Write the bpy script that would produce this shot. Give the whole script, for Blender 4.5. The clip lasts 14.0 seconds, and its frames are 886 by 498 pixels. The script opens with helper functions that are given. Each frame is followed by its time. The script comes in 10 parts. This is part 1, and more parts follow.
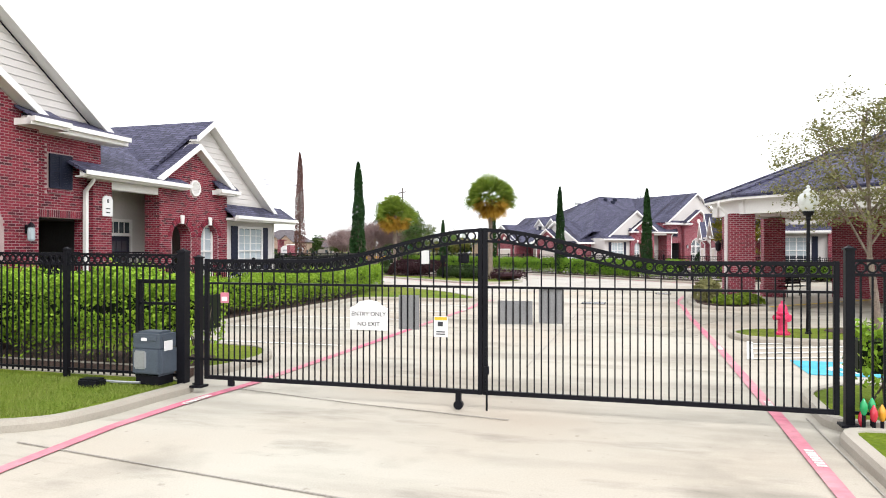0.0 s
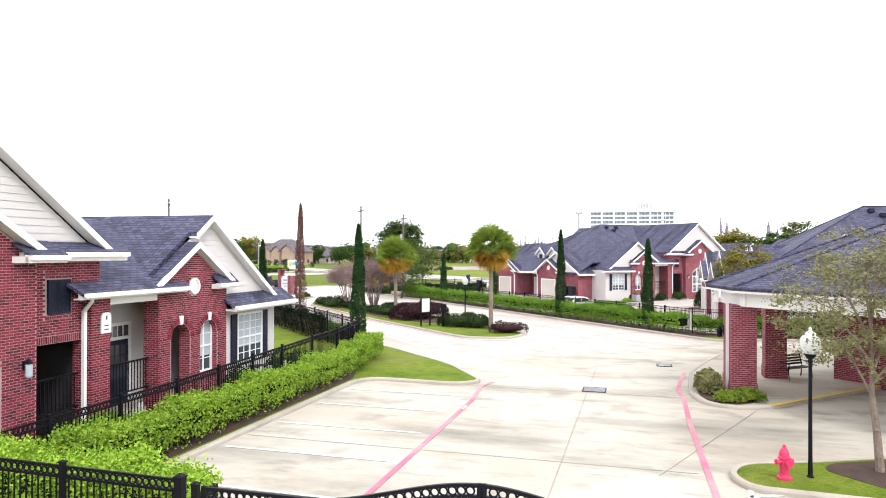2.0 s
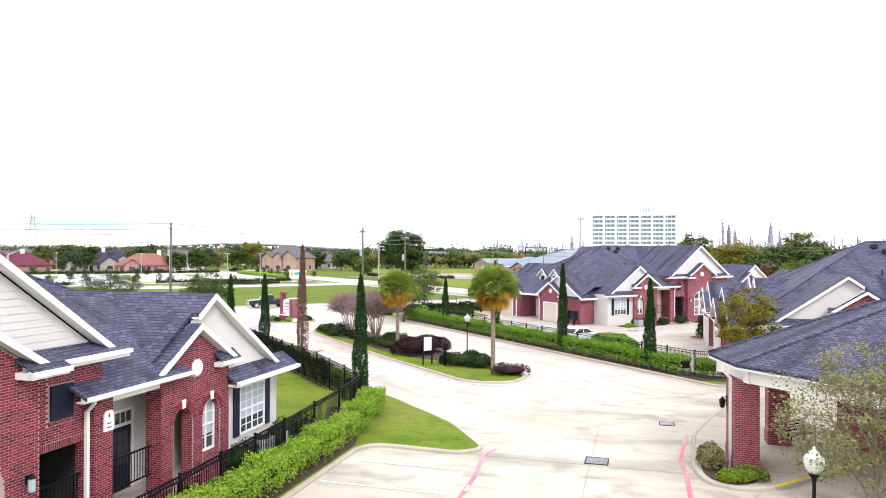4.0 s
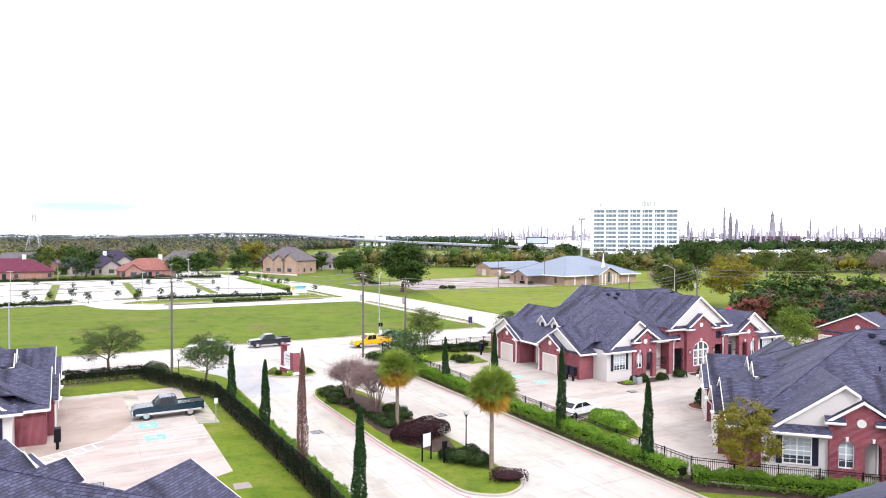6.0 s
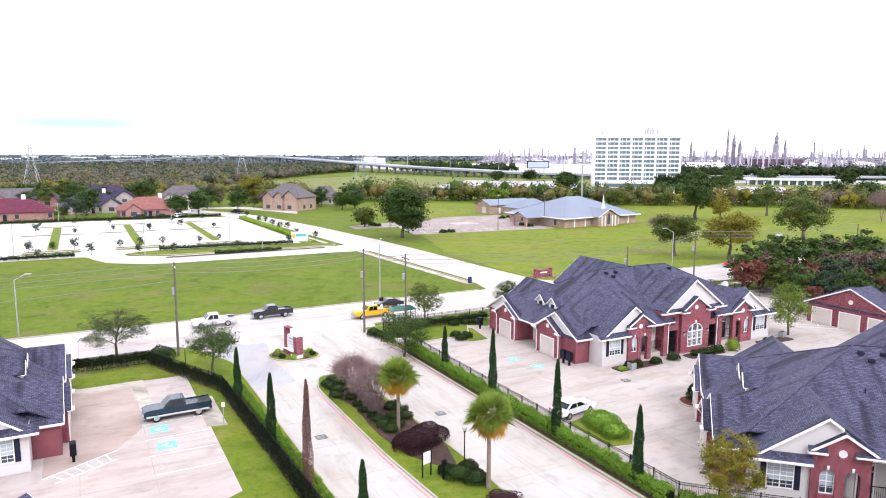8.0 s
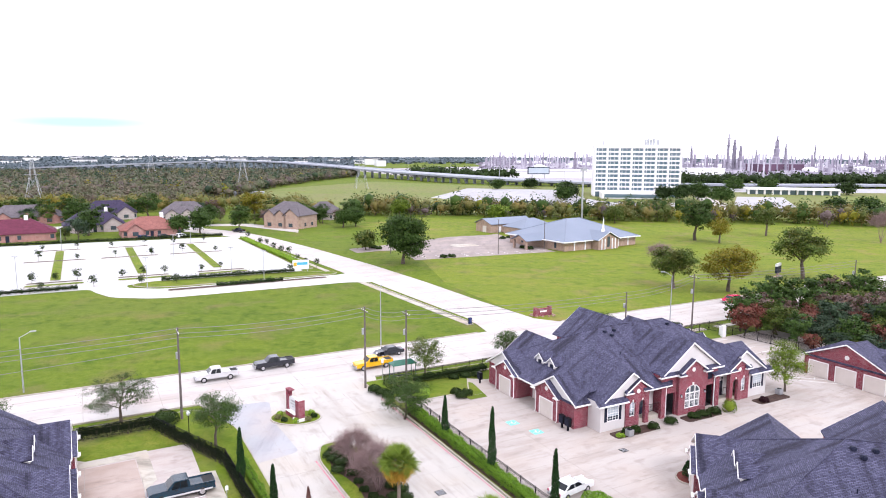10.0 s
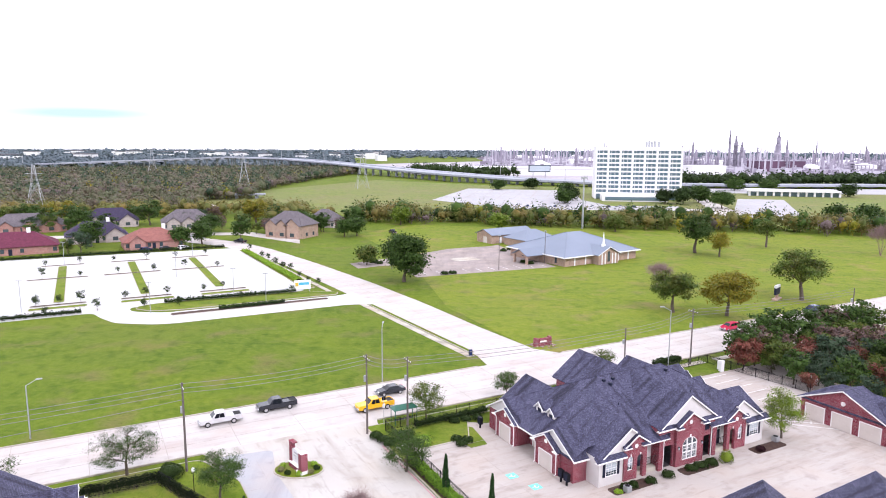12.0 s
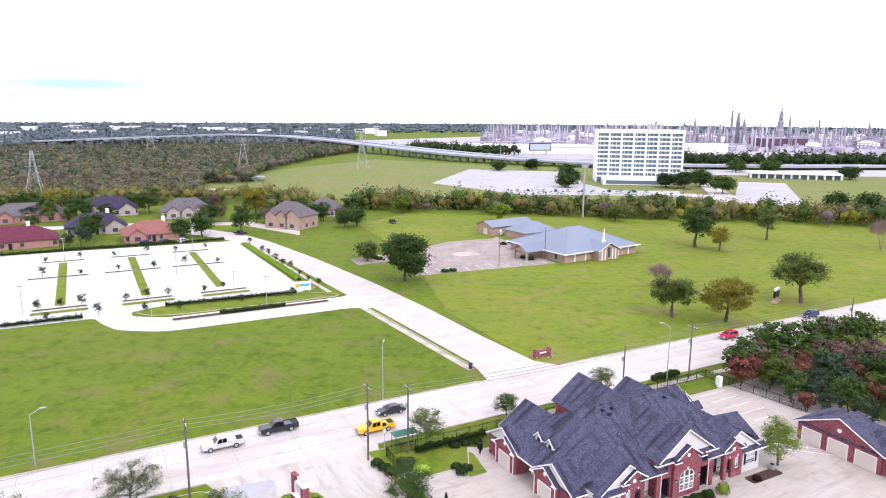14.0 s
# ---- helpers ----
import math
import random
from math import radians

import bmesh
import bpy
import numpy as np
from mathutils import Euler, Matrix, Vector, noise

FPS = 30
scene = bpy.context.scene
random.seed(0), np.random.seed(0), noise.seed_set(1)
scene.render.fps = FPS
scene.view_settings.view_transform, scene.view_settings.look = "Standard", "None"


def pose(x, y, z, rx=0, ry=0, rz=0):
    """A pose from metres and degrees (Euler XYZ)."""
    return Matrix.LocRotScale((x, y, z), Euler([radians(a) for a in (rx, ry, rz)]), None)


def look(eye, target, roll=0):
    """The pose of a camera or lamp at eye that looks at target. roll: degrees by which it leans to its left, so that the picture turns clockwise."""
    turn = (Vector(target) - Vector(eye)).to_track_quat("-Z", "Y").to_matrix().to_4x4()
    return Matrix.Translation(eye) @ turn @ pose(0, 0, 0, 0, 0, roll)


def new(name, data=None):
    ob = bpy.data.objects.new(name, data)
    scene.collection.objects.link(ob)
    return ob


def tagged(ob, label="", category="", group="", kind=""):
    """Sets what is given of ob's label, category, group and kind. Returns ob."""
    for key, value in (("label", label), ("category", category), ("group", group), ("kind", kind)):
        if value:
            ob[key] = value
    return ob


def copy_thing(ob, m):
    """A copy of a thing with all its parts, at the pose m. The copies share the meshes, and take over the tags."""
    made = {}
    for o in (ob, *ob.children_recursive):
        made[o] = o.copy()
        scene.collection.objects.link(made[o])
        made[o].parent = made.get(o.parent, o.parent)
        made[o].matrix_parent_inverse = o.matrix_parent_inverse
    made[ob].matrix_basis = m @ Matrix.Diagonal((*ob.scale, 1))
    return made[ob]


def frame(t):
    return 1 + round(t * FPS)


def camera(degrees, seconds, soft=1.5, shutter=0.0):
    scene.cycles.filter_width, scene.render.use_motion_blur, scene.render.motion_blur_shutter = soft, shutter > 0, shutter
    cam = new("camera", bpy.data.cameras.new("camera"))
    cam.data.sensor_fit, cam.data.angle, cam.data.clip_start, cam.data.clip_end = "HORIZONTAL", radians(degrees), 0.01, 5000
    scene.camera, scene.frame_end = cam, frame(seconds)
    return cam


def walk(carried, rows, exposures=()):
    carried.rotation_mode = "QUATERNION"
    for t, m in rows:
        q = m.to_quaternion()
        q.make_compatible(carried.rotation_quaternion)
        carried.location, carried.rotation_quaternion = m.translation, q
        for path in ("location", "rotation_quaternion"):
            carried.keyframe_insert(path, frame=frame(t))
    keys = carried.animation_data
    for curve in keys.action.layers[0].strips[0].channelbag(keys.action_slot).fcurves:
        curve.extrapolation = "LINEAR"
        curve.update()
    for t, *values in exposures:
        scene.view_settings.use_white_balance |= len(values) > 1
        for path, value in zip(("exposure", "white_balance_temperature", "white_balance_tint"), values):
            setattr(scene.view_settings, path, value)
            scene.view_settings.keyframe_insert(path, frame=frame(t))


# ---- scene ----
cam = camera(66.2, 14.0, 1.0)
METRES, EYE, TILT, LEAN, TURN = 46.0, 2.1, 0.1, 0.0, 0.0
ROWS = [
    (0.0, 0.0, 0.0, 0.0, 0.0, 0.0, -0.0),
    (0.5, 0.0003, 0.0007, 0.0215, 0.01, 0.03, -0.1),
    (1.0, 0.0004, 0.001, 0.0424, 0.03, 0.12, -0.11),
    (1.5, 0.0005, 0.0013, 0.0627, 0.05, 0.15, -0.11),
    (2.0, 0.0005, 0.0018, 0.0708, 0.08, 0.2, -0.15),
    (2.5, -0.0001, 0.0025, 0.0726, 0.1, 0.2, -0.15),
    (3.0, -0.0006, 0.0027, 0.0748, 0.13, 0.19, -0.16),
    (3.5, -0.0006, 0.0023, 0.0928, 0.16, 0.18, -0.16),
    (4.0, -0.0003, 0.0021, 0.1311, 0.22, 0.17, -0.18),
    (6.5, 0.0034, 0.0013, 0.3507, 0.34, -2.54, -0.18),
    (7.0, 0.0037, 0.0032, 0.393, 0.33, -6.11, -0.17),
    (7.5, 0.0034, 0.0055, 0.4374, 0.34, -8.09, -0.17),
    (8.0, 0.0035, 0.0058, 0.4804, 0.35, -8.11, -0.19),
    (8.5, 0.0037, 0.0064, 0.5233, 0.38, -8.12, -0.19),
    (9.0, 0.0039, 0.0067, 0.5666, 0.39, -8.14, -0.21),
    (11.5, 0.0028, 0.0131, 0.7802, 0.47, -8.21, -0.31),
    (12.0, 0.0022, 0.0136, 0.8233, 0.49, -8.87, -0.32),
    (12.5, 0.0011, 0.0146, 0.8673, 0.48, -10.22, -0.32),
    (13.0, 0.0001, 0.0166, 0.9135, 0.49, -11.14, -0.33),
    (13.5, -0.0008, 0.0213, 0.9578, 0.49, -11.17, -0.36),
    (14.0, -0.0005, 0.0444, 0.992, 0.5, -11.19, -0.39),
]
walk(cam, [(t, pose(0, 0, EYE, TILT, LEAN, TURN) @ pose(METRES * x, METRES * y, METRES * z, 90 + pitch, roll, yaw)) for t, x, y, z, yaw, pitch, roll in ROWS], [(0.0, 1.07, 6450, 10), (1.5, 1.30, 6370, 11), (4.0, 1.28, 6350, 12), (7.5, 1.18, 6130, 17), (14.0, 1.05, 6080, 21)])

# ---------------------------------------------------------------- sky and light
world = bpy.data.worlds.new("overcast_sky")
scene.world = world
world.use_nodes = True
wn, wl = world.node_tree.nodes, world.node_tree.links
wn.clear()
w_out = wn.new("ShaderNodeOutputWorld")
sky = wn.new("ShaderNodeTexSky")
sky.sky_type = "NISHITA"
sky.sun_disc = False
sky.sun_elevation, sky.sun_rotation = radians(42), radians(205)
bg_sky = wn.new("ShaderNodeBackground")
bg_sky.inputs["Strength"].default_value = 0.12
bg_cloud = wn.new("ShaderNodeBackground")
bg_cloud.inputs["Color"].default_value = (0.985, 0.995, 1.0, 1)
bg_cloud.inputs["Strength"].default_value = 1.0
w_tc = wn.new("ShaderNodeTexCoord")
w_noise = wn.new("ShaderNodeTexNoise")
w_noise.inputs["Scale"].default_value = 2.2
w_noise.inputs["Detail"].default_value = 4
w_ramp = wn.new("ShaderNodeMapRange")
w_ramp.inputs[1].default_value, w_ramp.inputs[2].default_value = 0.25, 0.45
w_ramp.inputs[3].default_value, w_ramp.inputs[4].default_value = 0.82, 0.96
w_mix = wn.new("ShaderNodeMixShader")
wl.new(w_tc.outputs["Generated"], w_noise.inputs["Vector"])
wl.new(w_noise.outputs[0], w_ramp.inputs[0])
w_map = wn.new("ShaderNodeMapping")  # a low break in the cloud to the west
w_map.inputs["Location"].default_value = (2.35, -3.52, -2.03)
w_map.inputs["Scale"].default_value = (5.0, 4.0, 55.0)
w_blob = wn.new("ShaderNodeVectorMath")
w_blob.operation = "LENGTH"
w_soft = wn.new("ShaderNodeMapRange")
w_soft.inputs[1].default_value, w_soft.inputs[2].default_value = 0.2, 1.2
w_soft.inputs[3].default_value, w_soft.inputs[4].default_value = 0.9, 0.0
bg_break = wn.new("ShaderNodeBackground")
bg_break.inputs["Color"].default_value = (0.29, 0.42, 0.46, 1)
w_mix2 = wn.new("ShaderNodeMixShader")
wl.new(w_tc.outputs["Generated"], w_map.inputs[0])
wl.new(w_map.outputs[0], w_blob.inputs[0])
wl.new(w_blob.outputs["Value"], w_soft.inputs[0])
wl.new(w_ramp.outputs[0], w_mix.inputs[0])
wl.new(sky.outputs[0], bg_sky.inputs[0])
wl.new(bg_sky.outputs[0], w_mix.inputs[1])
wl.new(bg_cloud.outputs[0], w_mix.inputs[2])
wl.new(w_soft.outputs[0], w_mix2.inputs[0])
wl.new(w_mix.outputs[0], w_mix2.inputs[1])
wl.new(bg_break.outputs[0], w_mix2.inputs[2])
wl.new(w_mix2.outputs[0], w_out.inputs[0])

sun = new("sun", bpy.data.lights.new("sun", "SUN"))
sun.data.energy, sun.data.angle, sun.data.color = 0.9, radians(14), (1.0, 0.975, 0.94)
sun.matrix_world = look((60, -90, 120), (0, 30, 0))

# ---------------------------------------------------------------- materials


def node_mat(name):
    m = bpy.data.materials.new(name)
    m.use_nodes = True
    n = m.node_tree.nodes
    return m, n, m.node_tree.links, n["Principled BSDF"]


def mix_color(n, l, fac, a, b, mode="MIX"):
    x = n.new("ShaderNodeMix")
    x.data_type, x.blend_type = "RGBA", mode
    for sock, val in ((x.inputs[0], fac), (x.inputs[6], a), (x.inputs[7], b)):
        if isinstance(val, bpy.types.NodeSocket):
            l.new(val, sock)
        else:
            sock.default_value = (*val, 1) if isinstance(val, tuple) else val
    return x.outputs[2]


def noise_of(n, l, scale, detail=4, coord="Object", stretch=None, lo=0.35, hi=0.65):
    tc = n.new("ShaderNodeTexCoord")
    src = tc.outputs[coord]
    if stretch:
        mp = n.new("ShaderNodeMapping")
        mp.inputs["Scale"].default_value = stretch
        l.new(src, mp.inputs[0])
        src = mp.outputs[0]
    t = n.new("ShaderNodeTexNoise")
    t.inputs["Scale"].default_value, t.inputs["Detail"].default_value = scale, detail
    l.new(src, t.inputs["Vector"])
    r = n.new("ShaderNodeMapRange")
    r.inputs[1].default_value, r.inputs[2].default_value = lo, hi
    l.new(t.outputs[0], r.inputs[0])
    return r.outputs[0]


def bumped(n, l, bsdf, height, strength, dist=0.02):
    b = n.new("ShaderNodeBump")
    b.inputs["Strength"].default_value, b.inputs["Distance"].default_value = strength, dist
    l.new(height, b.inputs["Height"])
    l.new(b.outputs[0], bsdf.inputs["Normal"])


def surface(name, a, b, big=0.6, fine=25.0, rough=0.6, metal=0.0, bump=0.15, spec=0.5, dark=0.75):
    """Two tones at a large scale, fine grain over them, and a fine relief."""
    m, n, l, s = node_mat(name)
    c = mix_color(n, l, noise_of(n, l, big), a, b)
    g = noise_of(n, l, fine, 3, lo=0.3, hi=0.7)
    c = mix_color(n, l, g, c, mix_color(n, l, 1.0, c, (dark, dark, dark), "MULTIPLY"))
    l.new(c, s.inputs["Base Color"])
    s.inputs["Roughness"].default_value, s.inputs["Metallic"].default_value = rough, metal
    s.inputs["Specular IOR Level"].default_value = spec
    if bump:
        bumped(n, l, s, g, bump, 0.01)
    return m


def foliage(name, a, b, c, patch=0.25, rough=0.65, spec=0.15, glow=0.08, speck=1.0):
    """Leaves: three tones that drift over the crown, and each leaf a little apart."""
    m, n, l, s = node_mat(name)
    k = mix_color(n, l, noise_of(n, l, patch, 3), a, b)
    geo = n.new("ShaderNodeNewGeometry")
    sp = n.new("ShaderNodeMath")
    sp.operation = "MULTIPLY"
    sp.inputs[1].default_value = speck
    l.new(geo.outputs["Random Per Island"], sp.inputs[0])
    k = mix_color(n, l, sp.outputs[0], k, c)
    inf = n.new("ShaderNodeObjectInfo")
    r = n.new("ShaderNodeMapRange")
    r.inputs[3].default_value, r.inputs[4].default_value = 0.85, 1.15
    l.new(inf.outputs["Random"], r.inputs[0])
    hs = n.new("ShaderNodeHueSaturation")
    l.new(k, hs.inputs["Color"])
    l.new(r.outputs[0], hs.inputs["Value"])
    l.new(hs.outputs[0], s.inputs["Base Color"])
    s.inputs["Roughness"].default_value = rough
    s.inputs["Specular IOR Level"].default_value = spec
    t = n.new("ShaderNodeBsdfTranslucent")
    l.new(hs.outputs[0], t.inputs[0])
    x = n.new("ShaderNodeMixShader")
    x.inputs[0].default_value = glow
    l.new(s.outputs[0], x.inputs[1])
    l.new(t.outputs[0], x.inputs[2])
    l.new(x.outputs[0], n["Material Output"].inputs[0])
    return m


def brickwork(name, a, b, mortar, w=0.205, h=0.075, gap=0.011, off=0.5, rough=0.85, bump=0.5, dark=(0.10, 0.025, 0.03), darks=0.25, streaks=False, spec=0.25):
    """Running courses laid out in metres on the faces' own coordinates."""
    m, n, l, s = node_mat(name)
    uv = n.new("ShaderNodeUVMap")
    t = n.new("ShaderNodeTexBrick")
    t.offset = off
    for key, val in (("Scale", 1.0), ("Brick Width", w), ("Row Height", h), ("Mortar Size", gap / 2), ("Mortar Smooth", 0.2), ("Bias", 0.0)):
        t.inputs[key].default_value = val
    t.inputs["Color1"].default_value, t.inputs["Color2"].default_value, t.inputs["Mortar"].default_value = (*a, 1), (*b, 1), (*mortar, 1)
    l.new(uv.outputs[0], t.inputs["Vector"])
    g = noise_of(n, l, 0.7, 5)
    c = mix_color(n, l, g, t.outputs[0], mix_color(n, l, 1.0, t.outputs[0], (0.8, 0.8, 0.82), "MULTIPLY"))
    # single dark pieces
    mp = n.new("ShaderNodeMapping")
    mp.inputs["Scale"].default_value = (1 / w, 1 / h, 1)
    l.new(uv.outputs[0], mp.inputs[0])
    wn2 = n.new("ShaderNodeTexNoise")
    wn2.inputs["Scale"].default_value, wn2.inputs["Detail"].default_value = 0.9, 1
    l.new(mp.outputs[0], wn2.inputs[0])
    r = n.new("ShaderNodeMapRange")
    r.inputs[1].default_value, r.inputs[2].default_value, r.inputs[4].default_value = 0.62, 0.7, darks * 2
    l.new(wn2.outputs[0], r.inputs[0])
    c = mix_color(n, l, r.outputs[0], c, dark)
    if streaks:  # algae runs down the slope
        c = mix_color(n, l, noise_of(n, l, 1.0, 6, "UV", (0.9, 0.10, 1.0), 0.50, 0.68), c, mix_color(n, l, 1.0, c, (0.30, 0.28, 0.34), "MULTIPLY"))
    l.new(c, s.inputs["Base Color"])
    s.inputs["Roughness"].default_value = rough
    s.inputs["Specular IOR Level"].default_value = spec
    f = n.new("ShaderNodeMath")
    f.operation = "SUBTRACT"
    f.inputs[0].default_value = 1.0
    l.new(t.outputs["Fac"], f.inputs[1])
    bumped(n, l, s, f.outputs[0], bump, 0.008)
    return m


def glass(name, tint=(0.10, 0.13, 0.15), spec=0.9):
    m, n, l, s = node_mat(name)
    s.inputs["Base Color"].default_value = (*tint, 1)
    s.inputs["Roughness"].default_value = 0.05
    s.inputs["Specular IOR Level"].default_value = spec
    return m


def concrete(name, a, b, stain, patch=0.12, dirt=0.55, turn=0.0, along=(1.0, 7.0), blot=(0.47, 0.385, 0.335)):
    """Broomed concrete: pale, with broad washed patches, tyre bands along the lane, brown blots, small dark spots and fine grit."""
    m, n, l, s = node_mat(name)
    tc, mp = n.new("ShaderNodeTexCoord"), n.new("ShaderNodeMapping")
    mp.vector_type = "TEXTURE"
    mp.inputs["Rotation"].default_value = (0, 0, radians(turn))
    mp.inputs["Scale"].default_value = (along[0], along[1], 1)
    l.new(tc.outputs["Object"], mp.inputs[0])

    def lane(scale, lo, hi, detail=7):
        t = n.new("ShaderNodeTexNoise")
        t.inputs["Scale"].default_value, t.inputs["Detail"].default_value = scale, detail
        t.inputs["Roughness"].default_value = 0.62
        l.new(mp.outputs[0], t.inputs["Vector"])
        r = n.new("ShaderNodeMapRange")
        r.inputs[1].default_value, r.inputs[2].default_value = lo, hi
        l.new(t.outputs[0], r.inputs[0])
        return r.outputs[0]

    c = mix_color(n, l, noise_of(n, l, patch, 6, lo=0.3, hi=0.7), a, b)

    def over(c, fac, k, tone):
        g = n.new("ShaderNodeMath")
        g.operation = "MULTIPLY"
        g.inputs[1].default_value = k
        l.new(fac, g.inputs[0])
        return mix_color(n, l, g.outputs[0], c, tone)

    c = over(c, noise_of(n, l, 0.17, 9, lo=0.44, hi=0.74), dirt, blot)
    c = over(c, lane(0.42, 0.48, 0.76), dirt, stain)
    c = over(c, lane(1.5, 0.56, 0.8), dirt * 0.7, tuple(0.62 * v for v in stain))
    c = over(c, noise_of(n, l, 0.55, 10, lo=0.56, hi=0.72), dirt * 0.5, tuple(0.8 * v for v in stain))
    c = over(c, noise_of(n, l, 7.0, 4, lo=0.68, hi=0.78), 0.4, tuple(0.5 * v for v in stain))
    g = noise_of(n, l, 60, 4, lo=0.25, hi=0.75)
    c = mix_color(n, l, g, c, mix_color(n, l, 1.0, c, (0.84, 0.84, 0.84), "MULTIPLY"))
    l.new(c, s.inputs["Base Color"])
    s.inputs["Roughness"].default_value = 0.9
    s.inputs["Specular IOR Level"].default_value = 0.15
    bumped(n, l, s, g, 0.12, 0.004)
    return m


def turf(name, a, b, c, dry, patch=0.05):
    m, n, l, s = node_mat(name)
    k = mix_color(n, l, noise_of(n, l, patch, 5), a, b)
    k = mix_color(n, l, noise_of(n, l, 0.9, 6, lo=0.4, hi=0.75), k, c)
    k = mix_color(n, l, noise_of(n, l, 0.11, 9, lo=0.53, hi=0.8), k, dry)
    k = mix_color(n, l, noise_of(n, l, 0.017, 7, lo=0.5, hi=0.8), k, tuple(0.75 * p + 0.25 * q for p, q in zip(a, dry)))
    k = mix_color(n, l, noise_of(n, l, 0.32, 8, lo=0.5, hi=0.72), k, mix_color(n, l, 1.0, k, (0.62, 0.74, 0.6), "MULTIPLY"))
    k = mix_color(n, l, noise_of(n, l, 2.6, 6, lo=0.5, hi=0.75), k, mix_color(n, l, 1.0, k, (0.66, 0.74, 0.62), "MULTIPLY"))
    k = mix_color(n, l, noise_of(n, l, 0.03, 5, stretch=(1.0, 4.0, 1.0), lo=0.45, hi=0.7), k, mix_color(n, l, 1.0, k, (1.14, 1.08, 0.95), "MULTIPLY"))
    g = noise_of(n, l, 18, 4, lo=0.25, hi=0.75)
    k = mix_color(n, l, g, k, mix_color(n, l, 1.0, k, (0.5, 0.56, 0.46), "MULTIPLY"))
    l.new(k, s.inputs["Base Color"])
    s.inputs["Roughness"].default_value = 0.9
    s.inputs["Specular IOR Level"].default_value = 0.1
    bumped(n, l, s, g, 0.6, 0.03)
    return m


M_concrete = concrete("pale_concrete", (0.52, 0.49, 0.43), (0.455, 0.42, 0.36), (0.20, 0.185, 0.155), dirt=1.0, turn=-16, along=(3.5, 1.2), blot=(0.43, 0.355, 0.285))
M_drive = concrete("drive_concrete", (0.50, 0.475, 0.445), (0.455, 0.425, 0.395), (0.30, 0.255, 0.215), 0.1, 0.7, 28.5, blot=(0.47, 0.41, 0.345))
M_court = concrete("court_concrete", (0.465, 0.423, 0.395), (0.408, 0.363, 0.335), (0.275, 0.223, 0.191), 0.07, 0.75, 28.5, (5.0, 1.0), (0.44, 0.365, 0.315))
M_stainlot = concrete("stained_lot_concrete", (0.484, 0.436, 0.409), (0.428, 0.374, 0.348), (0.260, 0.187, 0.165), 0.08, 0.6, 28.5, (3.0, 1.0), (0.45, 0.36, 0.32))
M_tanlot = concrete("tan_lot_concrete", (0.42, 0.335, 0.29), (0.36, 0.28, 0.24), (0.24, 0.18, 0.155), 0.25, 0.6, 28.5, (3.0, 1.0), (0.52, 0.45, 0.41))
M_road = concrete("road_concrete", (0.53, 0.505, 0.485), (0.48, 0.45, 0.43), (0.36, 0.295, 0.275), 0.05, 0.6, 28.5, (14.0, 1.6))
M_lot = concrete("bright_lot_concrete", (0.56, 0.56, 0.555), (0.52, 0.52, 0.51), (0.46, 0.45, 0.44), 0.04, 0.3)
M_oldlot = concrete("office_lot_concrete", (0.42, 0.42, 0.44), (0.36, 0.36, 0.38), (0.26, 0.25, 0.27), 0.03, 0.5)
M_plantground = concrete("plant_gravel", (0.44, 0.42, 0.46), (0.34, 0.32, 0.36), (0.22, 0.20, 0.24), 0.012, 0.8)
M_asphalt = concrete("worn_lot_surface", (0.33, 0.28, 0.27), (0.26, 0.22, 0.205), (0.19, 0.165, 0.155), 0.05)
M_kerb = concrete("kerb_concrete", (0.46, 0.425, 0.37), (0.38, 0.35, 0.30), (0.20, 0.17, 0.14), 0.5)
M_joint = surface("joint_filler", (0.30, 0.27, 0.24), (0.40, 0.37, 0.335), 1.0, 20, 0.95)
M_redpaint = surface("fire_lane_paint", (0.60, 0.13, 0.22), (0.57, 0.29, 0.32), 0.5, 9, 0.8)
M_whitepaint = surface("road_white_paint", (0.78, 0.78, 0.77), (0.66, 0.65, 0.62), 0.8, 12, 0.8)
M_yellowpaint = surface("kerb_yellow_paint", (0.72, 0.50, 0.03), (0.62, 0.42, 0.04), 0.8, 12, 0.7)
M_bluepaint = surface("accessible_blue_paint", (0.05, 0.40, 0.62), (0.10, 0.48, 0.66), 1.2, 12, 0.8)
M_tealpaint = surface("accessible_teal_paint", (0.16, 0.62, 0.60), (0.24, 0.66, 0.62), 1.2, 12, 0.8)
M_grass = turf("meadow_grass", (0.138, 0.190, 0.015), (0.098, 0.152, 0.013), (0.172, 0.208, 0.026), (0.215, 0.165, 0.078))
M_lawn = turf("mown_lawn", (0.165, 0.224, 0.018), (0.210, 0.230, 0.036), (0.130, 0.199, 0.017), (0.270, 0.225, 0.115), 0.2)
M_churchgrass = turf("church_meadow_grass", (0.190, 0.235, 0.022), (0.150, 0.205, 0.018), (0.230, 0.250, 0.040), (0.290, 0.215, 0.105), 0.03)
M_dryfield = turf("dry_field", (0.200, 0.235, 0.068), (0.250, 0.220, 0.115), (0.170, 0.215, 0.050), (0.29, 0.21, 0.15), 0.008)
M_mulch = surface("bark_mulch", (0.060, 0.030, 0.022), (0.095, 0.050, 0.036), 2.0, 45, 0.95, bump=0.8, dark=0.4)
M_redmulch = surface("red_mulch", (0.20, 0.035, 0.025), (0.14, 0.03, 0.02), 2.0, 45, 0.95, bump=0.8, dark=0.5)
M_brickwall = brickwork("red_brick", (0.270, 0.034, 0.056), (0.155, 0.017, 0.034), (0.38, 0.25, 0.26), gap=0.017, darks=0.45)
